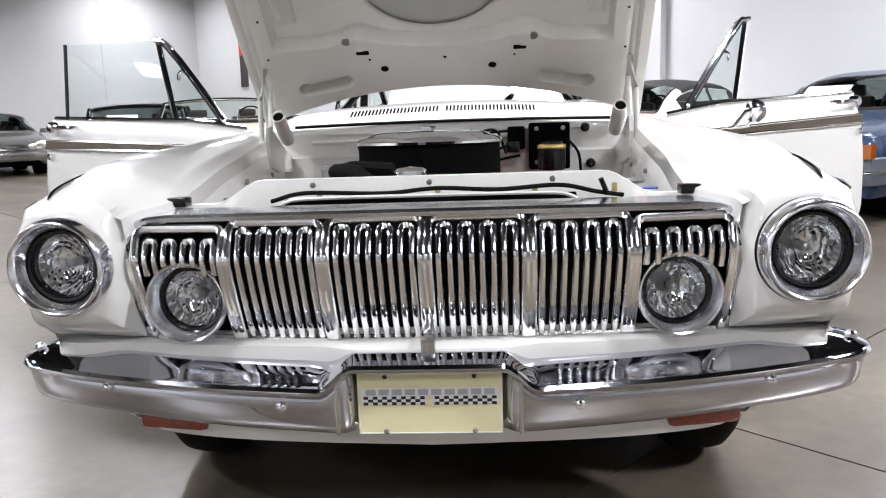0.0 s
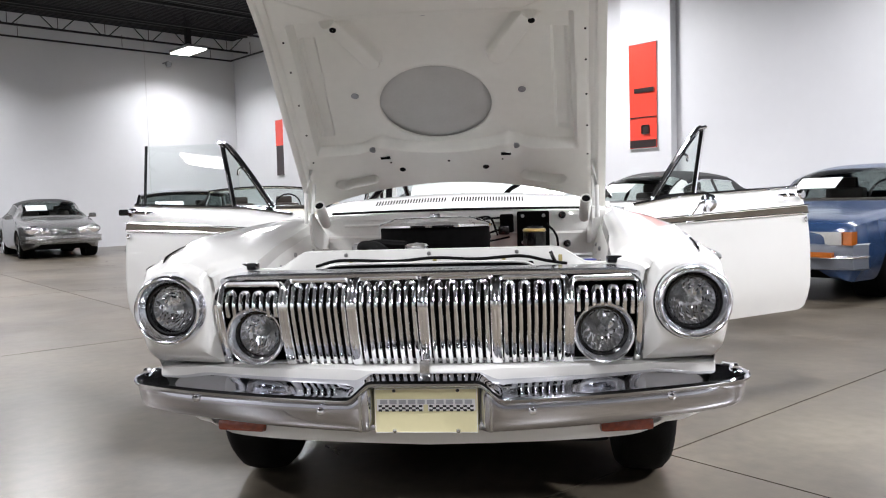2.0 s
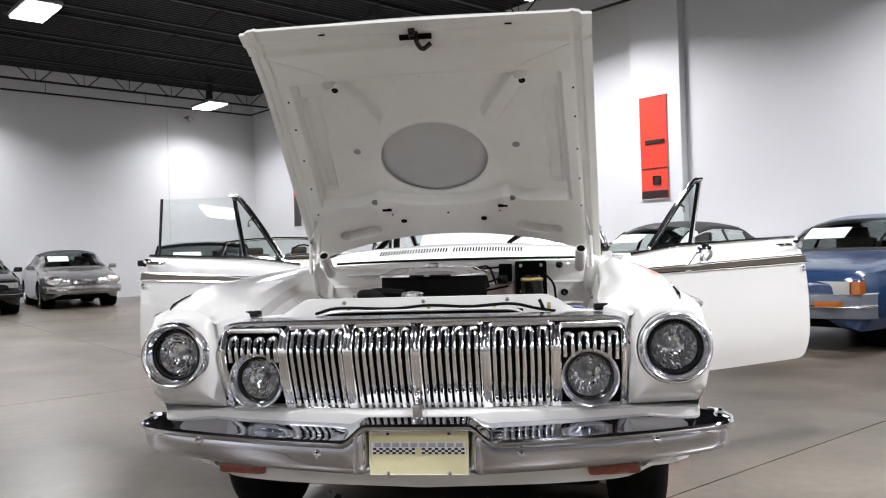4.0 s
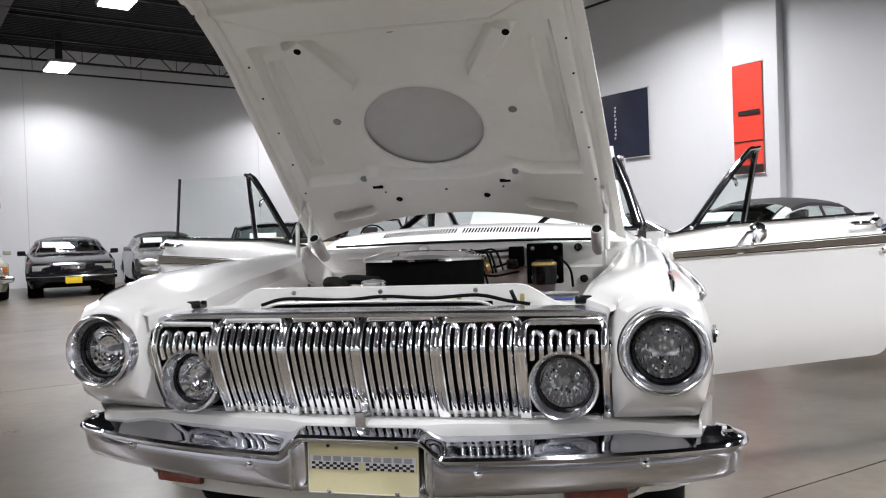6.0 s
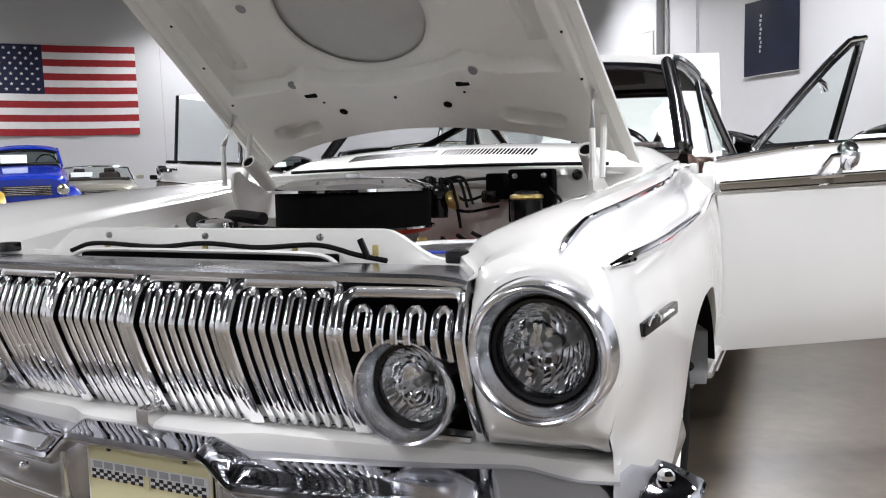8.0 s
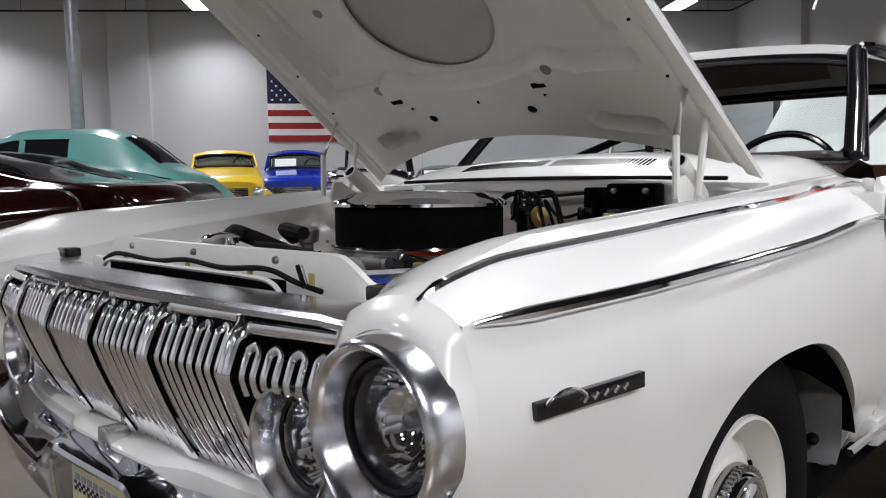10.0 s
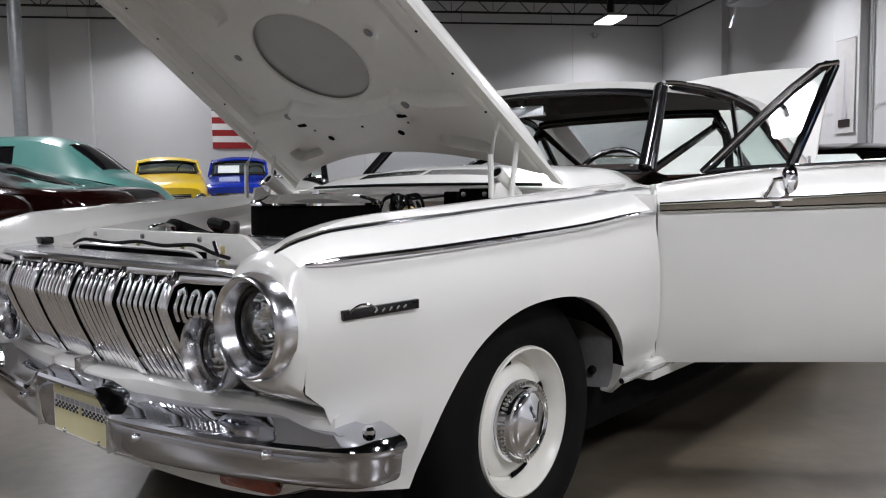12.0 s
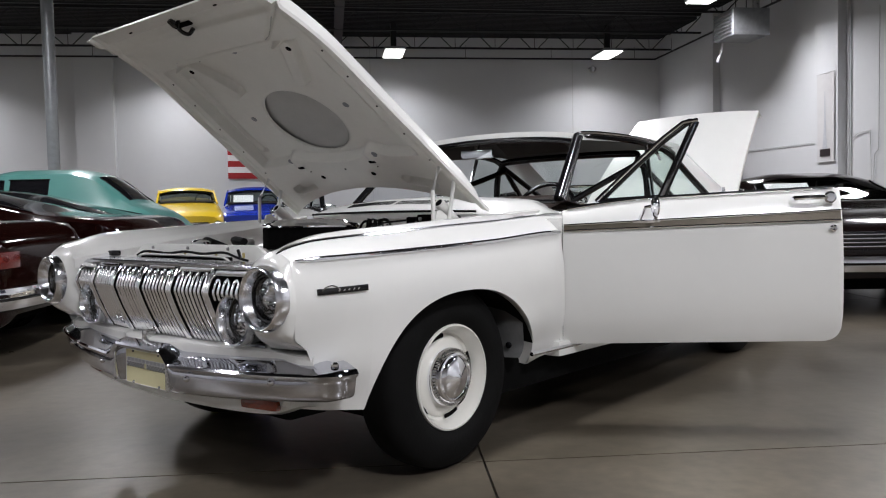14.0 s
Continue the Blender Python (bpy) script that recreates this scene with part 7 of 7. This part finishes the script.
        part("steering_wheel", tube_bm([(0.37 + 0.18 * math.cos(a), y0 + L * (glass_front[0] + 0.11) + 0.07 * math.sin(a), belt + 0.07 + 0.16 * math.sin(a)) for a in np.linspace(0, 2 * math.pi, 21)[:-1]], 0.013, 6, closed=True), M_BLACK, c)
        for s in (1, -1):
            part("screen_trim", tube_bm([at(f, 7, s, 0.004) for f in np.linspace(glass_front[0], glass_front[1], 7)], 0.012, 6), M_BLACK if roof_mat else M_CHROME, c)
        if card:
            g0, g1 = at(glass_front[0], 3), at(glass_front[1], 3)
            lean = math.degrees(math.atan2(g1.y - g0.y, g1.z - g0.z))
            part("price_card", box_bm((0, 0, 0), (0.46, 0.006, 0.24), Matrix.Translation((-0.30 * W / 1.8, (g0.y + g1.y) / 2 + 0.05, (g0.z + g1.z) / 2 + 0.02)) @ pose(0, 0, 0, -lean, 0, 0)), M_WHITEINK, c, "white price card behind the windscreen", False)
    for s in (1, -1):
        for a, b in glass_side:
            part("window_trim", tube_bm([at(f, 14, s, 0.005) for f in np.linspace(a, b, 8)], 0.009, 6), M_CHROME, c)
            part("window_trim", tube_bm([at(f, 9, s, 0.005) for f in np.linspace(a, b, 8)], 0.008, 6), M_CHROME, c)
        if glass_rear:
            part("rear_glass_trim", tube_bm([at(f, glass_rear[2], s, 0.004) for f in np.linspace(glass_rear[0], glass_rear[1], 8)], 0.010, 6), M_CHROME, c)
        for x, z, w, h, kind in lamps:
            mm = Matrix.Translation((s * x, y0 + 0.03 + 0.16 * max(0, x / hw - 0.55), z)) @ Matrix.Rotation(radians(90), 4, "X") @ Matrix.Rotation(radians(-22 * s * max(0, x / hw - 0.45)), 4, "Y") @ Matrix.Diagonal((w, h, 1, 1))
            if kind == "oval":
                lp = part("headlamp", lathe_bm([(1.05, -0.10), (1.06, 0.02), (0.98, 0.035), (0.92, 0.02)], mm, 24), paint, c, "oval headlamp")
                part("lens", lathe_bm([(0.96, 0.024), (0.6, 0.045), (0.0005, 0.052)], mm, 20), M_REFL, lp, "clear lens")
            elif kind == "amber":
                part("bumper_lamp", box_bm((0, 0, 0.10), (2, 2, 0.06), mm, 0.0), M_AMBER, c, "amber lamp in the bumper", False)
            elif kind == "round":
                lp = part("headlamp", lathe_bm([(1.1, -0.10), (1.1, 0.03), (1.0, 0.045), (0.9, 0.03)], mm, 24), M_CHROME, c, "round headlamp")
                part("lens", lathe_bm([(0.95, 0.03), (0.6, 0.05), (0.0005, 0.058)], mm, 20), M_REFL, lp, "clear lens")
            else:
                lp = part("headlamp", box_bm((0, 0, 0), (2, 2, 0.08), mm, 0.0), M_SATIN, c, "square headlamp", False)
                if kind == "square":
                    part("turn_lens", box_bm((s * (1 + 0.25), 0, -0.03), (0.45, 2, 0.10), mm, 0.0), M_AMBER, lp, "amber turn lens", False)
        for x, z, w, h in tail_lamps:
            part("tail_lamp", box_bm((s * x, y0 + L - 0.015 - 0.10 * max(0, x / hw - 0.6), z), (w, 0.05, h), None, 0.012), M_RED, c, "red tail lamp")
        if mirrors and glass_front:
            p = at(glass_front[0] + 0.03, 15, s)
            mr = part("wing_mirror", box_bm((p.x + s * 0.10, p.y, p.z + 0.07), (0.17, 0.09, 0.11), None, 0.03), paint, c)
            part("mirror_arm", box_bm((p.x + s * 0.03, p.y, p.z + 0.03), (0.08, 0.04, 0.03), None, 0.008), M_BLACK, mr)
    if grille:
        gw, gh, gz = grille
        gr = part("grille", box_bm((0, y0 + 0.005, gz), (gw, 0.05, gh), None, min(0.02, gh * 0.3)), M_BLACK, c, "dark grille")
        for k in range(4):
            part("grille_bar", box_bm((0, y0 - 0.024, gz + gh * (k - 1.5) / 4.6), (gw * 0.94, 0.010, 0.012), None, 0.003), M_CHROME, gr)
        part("grille_badge", lathe_bm([(0.055, 0.0), (0.055, 0.012), (0.045, 0.014), (0.045, 0.004), (0.0005, 0.004)], Matrix.Translation((0, y0 - 0.022, gz)) @ Matrix.Rotation(radians(90), 4, "X"), 24), M_CHROME, gr, "round chrome ornament")
    if plate:
        part("number_plate", box_bm((0, y0 - 0.10, 0.36), (0.32, 0.012, 0.13), None, 0.003), P_YELLOW, c, "small yellow show plate")
    if bumpers:
        bz, bh, bmat = bumpers
        for yy, sgn in ((y0, -1), (y0 + L, 1)):
            pl = [(hw * 0.90 * u, yy + sgn * (0.085 - 0.12 * abs(u) ** 3)) for u in np.linspace(-1, 1, 17)]
            pl = [(-hw * 0.975, yy - sgn * 0.20)] + pl + [(hw * 0.975, yy - sgn * 0.20)]
            rings = [[(x, y - sgn * 0.06, bz + bh * 0.5), (x, y - sgn * 0.01, bz + bh * 0.46), (x, y, bz + bh * 0.2), (x, y, bz - bh * 0.2), (x, y - sgn * 0.012, bz - bh * 0.46), (x, y - sgn * 0.06, bz - bh * 0.5)] for x, y in pl]
            bp = part("bumper", loft_bm(rings), bmat, c, "wrap-round bumper")
            part("bumper_strip", tube_bm([(x, y + sgn * 0.004, bz) for x, y in pl], 0.012, 6), M_CHROME if bmat is not M_CHROME else M_BLACK, bp)
    if band:
        for s in (1, -1):
            f0, f1, j0, j1, material, note = band
            part("side_band", loft_bm([[at(f, j, s, 0.004) for j in range(j0, j1 + 1)] for f in np.linspace(f0, f1, 12)]), material, c, note)
    for ax in axles:
        for s in (1, -1):
            mm = Matrix.Translation((s * (hw - 0.04), ax, wheel_r)) @ Matrix.Rotation(radians(90 * s), 4, "Y")
            ty = part("tyre", lathe_bm([(wheel_r * 0.6, -0.18), (wheel_r - 0.02, -0.17), (wheel_r, -0.14), (wheel_r, -0.03), (wheel_r - 0.02, 0.0), (wheel_r * 0.66, 0.005)], mm, 32), M_RUBBER, c)
            rm = part("rim", lathe_bm([(wheel_r * 0.67, 0.004), (wheel_r * 0.63, -0.01), (wheel_r * 0.52, -0.045), (wheel_r * 0.2, -0.025), (0.0005, -0.018)], mm, 32), rim or M_ALU, ty)
            for k in range(5):
                part("spoke", box_bm((wheel_r * 0.38, 0, -0.022), (wheel_r * 0.46, 0.05, 0.02), mm @ Matrix.Rotation(2 * math.pi * k / 5, 4, "Z"), 0.008), rim or M_ALU, rm)
            # shade behind the wheel, as a near-black dish
            part("arch_shade", lathe_bm([(wheel_r * 1.14, -0.30), (wheel_r * 1.14, -0.06), (0.01, -0.30)], mm, 20), M_SHADE_BLACK, c)
    return c


def place(x, y, rz):
    return pose(x, y, 0.0, 0, 0, rz)


P_SILVER = car_paint("silver_paint", (0.22, 0.22, 0.215), 0.25, 0.7)
P_BLACK = car_paint("black_car_paint", (0.005, 0.005, 0.006), 0.12, 0.0, 0.15, 0.35)
P_OLIVE = car_paint("pale_green_paint", (0.30, 0.30, 0.24), 0.3, 0.4)
P_BLUE = car_paint("mid_blue_paint", (0.014, 0.034, 0.085), 0.22, 0.1, 0.2)
P_COBALT = car_paint("cobalt_paint", (0.008, 0.03, 0.33), 0.2)
P_YELLOW = car_paint("yellow_paint", (0.62, 0.43, 0.02), 0.3)
P_TEAL = car_paint("teal_paint", (0.06, 0.19, 0.17), 0.35)
P_MAROON = car_paint("maroon_paint", (0.009, 0.002, 0.0015), 0.08, 0.0, 0.06, 0.2)
P_BROWN = car_paint("dark_brown_paint", (0.007, 0.004, 0.004), 0.12, 0.0, 0.12, 0.3)
P_CREAM = car_paint("cream_paint", (0.55, 0.48, 0.36), 0.3)
P_BUMPERGREY = car_paint("bumper_grey_paint", (0.11, 0.12, 0.14), 0.35, 0.2)
P_GREYBLUE = car_paint("grey_blue_paint", (0.25, 0.28, 0.32), 0.3, 0.3)
M_CLOTH = mat("black_soft_top", (0.014, 0.014, 0.015), 0.8, 0, 0.2, 20.0, bump=0.1, bump_scale=150)

shell_car("convertible", "silver modern convertible with a black soft top", place(-11.6, 16.6, 41), P_SILVER, 4.63, 1.76,
          [(0, 0.66), (0.06, 0.74), (0.16, 0.83), (0.29, 0.93), (0.5, 0.95), (0.75, 0.98), (0.93, 0.98), (1, 0.90)],
          [(0, 0.67), (0.06, 0.76), (0.16, 0.86), (0.285, 0.955), (0.33, 1.08), (0.42, 1.34), (0.50, 1.40), (0.62, 1.38), (0.72, 1.25), (0.81, 1.02), (0.93, 0.99), (1, 0.91)],
          (0.295, 0.42), (0.64, 0.76, 6), ((0.40, 0.62),), roof_mat=M_CLOTH, split=(0.42, 0.80), round_nose=0.55, lamps=((0.62, 0.66, 0.17, 0.10, "oval"), (0.40, 0.63, 0.10, 0.075, "oval")),
          grille=(0.52, 0.13, 0.62), bumpers=(0.44, 0.16, P_SILVER), tail_lamps=((0.62, 0.72, 0.3, 0.16),))
shell_car("roadster", "black nineties roadster with a hard top and square lamps", place(-12.4, 14.0, 42), P_BLACK, 4.5, 1.81,
          [(0, 0.68), (0.05, 0.74), (0.16, 0.82), (0.31, 0.91), (0.5, 0.93), (0.75, 0.96), (0.95, 0.96), (1, 0.88)],
          [(0, 0.69), (0.05, 0.76), (0.16, 0.85), (0.30, 0.935), (0.36, 1.10), (0.43, 1.26), (0.52, 1.32), (0.64, 1.29), (0.72, 1.14), (0.79, 0.99), (0.95, 0.97), (1, 0.89)],
          (0.31, 0.435), (0.655, 0.76, 7), ((0.42, 0.62),), lamps=((0.60, 0.63, 0.17, 0.055, "plain"),), grille=(0.50, 0.12, 0.64), bumpers=(0.45, 0.17, P_BLACK), plate=True, tail_lamps=((0.58, 0.72, 0.4, 0.14),))
parked_car("roadster", "pale olive open roadster with chrome bumpers", place(-13.7, 12.1, 48), P_OLIVE, 4.4, 1.79, 1.30, 0.88, 0.92, 0.92, 0.74, 0.34, 0.72, 0.13, 0.10, round_lamps=False, open_top=True)
parked_car("pickup", "cobalt blue thirties pickup with round mudguards", place(-12.7, 9.6, 52), P_COBALT, 4.3, 1.36, 1.66, 1.12, 1.0, 1.30, 0.98, 0.36, 0.62, 0.07, 0.03, tumble=0.08, round_lamps=True, lamps_x=0.55, fender=0.16, wheel_r=0.35, lamp_z=0.80, dome=0.07)
parked_car("hot_rod", "bright yellow thirties coupe", place(-12.6, 7.8, 60), P_YELLOW, 4.0, 1.36, 1.64, 1.15, 1.08, 1.34, 0.98, 0.38, 0.80, 0.06, 0.12, tumble=0.08, round_lamps=True, lamps_x=0.52, fender=0.14, wheel_r=0.34, lamp_z=0.80, dome=0.07, card=False, quarter_len=0.12)
shell_car("saloon", "teal forties saloon with a domed roof and a rounded boot", place(-10.1, 3.65, -46), P_TEAL, 4.8, 1.84,
          [(0, 0.95), (0.1, 1.08), (0.3, 1.18), (0.55, 1.17), (0.75, 1.16), (0.88, 1.08), (0.95, 0.93), (1, 0.80)],
          [(0, 0.96), (0.1, 1.11), (0.27, 1.20), (0.33, 1.42), (0.40, 1.66), (0.50, 1.76), (0.66, 1.76), (0.735, 1.68), (0.80, 1.47), (0.855, 1.24), (0.90, 1.13), (0.96, 0.94), (1, 0.80)],
          (0.285, 0.385), (0.75, 0.845, 6), ((0.36, 0.48), (0.495, 0.62)), roof_w=0.76, wheel_r=0.35, round_tail=0.5, pane=M_BLACKGLASS, lamps=((0.62, 0.80, 0.10, 0.10, "round"),), grille=(0.7, 0.3, 0.66), bumpers=(0.48, 0.16, M_CHROME), tail_lamps=((0.66, 0.72, 0.08, 0.16),), mirrors=False, card=False)
shell_car("fastback", "black sixties fastback coupe with red tail lamps", place(-8.2, 2.2, -46), P_BLACK, 4.9, 1.87,
          [(0, 0.78), (0.1, 0.86), (0.3, 0.96), (0.6, 0.98), (0.85, 1.0), (0.96, 0.99), (1, 0.92)],
          [(0, 0.79), (0.1, 0.89), (0.31, 0.985), (0.38, 1.20), (0.45, 1.34), (0.54, 1.38), (0.63, 1.35), (0.76, 1.20), (0.88, 1.05), (0.96, 1.01), (1, 0.93)],
          (0.32, 0.44), (0.64, 0.87, 7), ((0.42, 0.60),), pane=M_BLACKGLASS, grille=(1.4, 0.16, 0.64), bumpers=(0.45, 0.13, M_CHROME), tail_lamps=((0.50, 0.74, 0.46, 0.10),), mirrors=False, card=False)
shell_car("coupe", "deep maroon sixties fastback coupe with a cream tail band", place(-6.7, 0.9, -46), P_MAROON, 5.1, 1.94,
          [(0, 0.78), (0.1, 0.86), (0.3, 0.97), (0.6, 1.0), (0.82, 1.03), (0.96, 0.99), (1, 0.90)],
          [(0, 0.79), (0.1, 0.89), (0.31, 0.995), (0.38, 1.20), (0.45, 1.33), (0.54, 1.37), (0.62, 1.35), (0.74, 1.22), (0.86, 1.06), (0.96, 1.0), (1, 0.91)],
          (0.32, 0.44), (0.63, 0.84, 7), ((0.42, 0.60),), pane=M_BLACKGLASS, grille=(1.5, 0.16, 0.64), bumpers=(0.45, 0.14, M_CHROME), tail_lamps=((0.80, 0.70, 0.10, 0.12),), mirrors=False, card=False,
          band=(0.80, 0.985, 18, 20, P_CREAM, "cream band along the tail"))
shell_car("coupe", "dark maroon coupe with a wide chrome bumper", place(-5.4, -0.64, -46), P_MAROON, 5.1, 1.94,
          [(0, 0.78), (0.1, 0.86), (0.3, 0.97), (0.6, 0.99), (0.82, 1.0), (0.96, 0.98), (1, 0.90)],
          [(0, 0.79), (0.1, 0.89), (0.31, 0.995), (0.38, 1.20), (0.45, 1.33), (0.54, 1.37), (0.64, 1.34), (0.73, 1.15), (0.79, 1.03), (0.96, 0.99), (1, 0.91)],
          (0.32, 0.44), (0.66, 0.77, 7), ((0.42, 0.62),), pane=M_BLACKGLASS, grille=(1.5, 0.16, 0.64), bumpers=(0.45, 0.16, M_CHROME), tail_lamps=((0.62, 0.72, 0.34, 0.12),), mirrors=False, card=False)
shell_car("saloon", "mid-blue eighties saloon with square lamps", place(4.35, 7.37, -45), P_BLUE, 4.8, 1.84,
          [(0, 0.68), (0.03, 0.745), (0.15, 0.81), (0.3, 0.90), (0.6, 0.93), (0.95, 0.96), (1, 0.90)],
          [(0, 0.69), (0.03, 0.765), (0.15, 0.84), (0.30, 0.925), (0.36, 1.09), (0.43, 1.28), (0.52, 1.34), (0.68, 1.32), (0.76, 1.15), (0.82, 1.0), (0.95, 0.97), (1, 0.91)],
          (0.305, 0.435), (0.69, 0.80, 7), ((0.40, 0.53), (0.545, 0.66)), round_nose=0.14, round_tail=0.14, lamps=((0.58, 0.60, 0.17, 0.06, "square"), (0.58, 0.455, 0.12, 0.024, "amber")),
          grille=(0.72, 0.13, 0.60), bumpers=(0.43, 0.24, P_BUMPERGREY), tail_lamps=((0.62, 0.74, 0.34, 0.12),))
parked_car("saloon", "grey-blue saloon with chrome bumper", place(6.05, 5.97, -45), P_GREYBLUE, 4.8, 1.78, 1.36, 0.90, 1.0, 0.94, 0.74, lamp_z=0.63)
shell_car("coupe", "white coupe with a black vinyl roof", place(2.4, 9.8, -44), car_paint("white_car_paint", (0.6, 0.6, 0.58)), 4.9, 1.80,
          [(0, 0.76), (0.08, 0.84), (0.3, 0.93), (0.6, 0.95), (0.95, 0.95), (1, 0.90)],
          [(0, 0.77), (0.08, 0.86), (0.30, 0.955), (0.37, 1.15), (0.43, 1.32), (0.52, 1.40), (0.66, 1.37), (0.76, 1.20), (0.85, 1.0), (0.95, 0.97), (1, 0.91)],
          (0.305, 0.435), (0.68, 0.82, 7), ((0.40, 0.55), (0.565, 0.67)), roof_mat=M_CLOTH, split=(0.435, 0.85), pane=M_GLASS, lamps=((0.66, 0.64, 0.09, 0.09, "round"),),
          grille=(1.0, 0.14, 0.64), bumpers=(0.46, 0.15, M_CHROME), tail_lamps=((0.62, 0.72, 0.3, 0.12),), mirrors=False)
shell_car("coupe", "dark brown sixties coupe with square lamps and chrome bumper", place(-0.1, 8.3, 33), P_BROWN, 5.1, 1.94,
          [(0, 0.80), (0.1, 0.88), (0.3, 0.97), (0.6, 0.99), (0.82, 1.0), (0.96, 0.98), (1, 0.90)],
          [(0, 0.81), (0.1, 0.91), (0.31, 0.995), (0.38, 1.17), (0.45, 1.30), (0.54, 1.35), (0.64, 1.33), (0.76, 1.18), (0.86, 1.03), (0.96, 0.99), (1, 0.91)],
          (0.32, 0.44), (0.66, 0.84, 7), ((0.42, 0.62),), pane=M_BLACKGLASS, lamps=((0.68, 0.66, 0.13, 0.075, "square"),), grille=(1.0, 0.16, 0.66), bumpers=(0.46, 0.15, M_CHROME), tail_lamps=((0.62, 0.72, 0.34, 0.12),), mirrors=False)
parked_car("convertible", "cream fifties convertible with a folded top", place(-3.5, 9.2, 20), P_CREAM, 4.9, 1.85, 1.38, 0.98, 0.98, 0.98, 0.82, 0.34, 0.74, 0.10, 0.1, round_lamps=True, lamps_x=0.68, open_top=True, card=False)
parked_car("saloon", "black saloon with a chrome window line", place(-5.5, 11.0, 26), P_BLACK, 4.8, 1.80, 1.38, 0.95, 0.96, 0.95, 0.78)
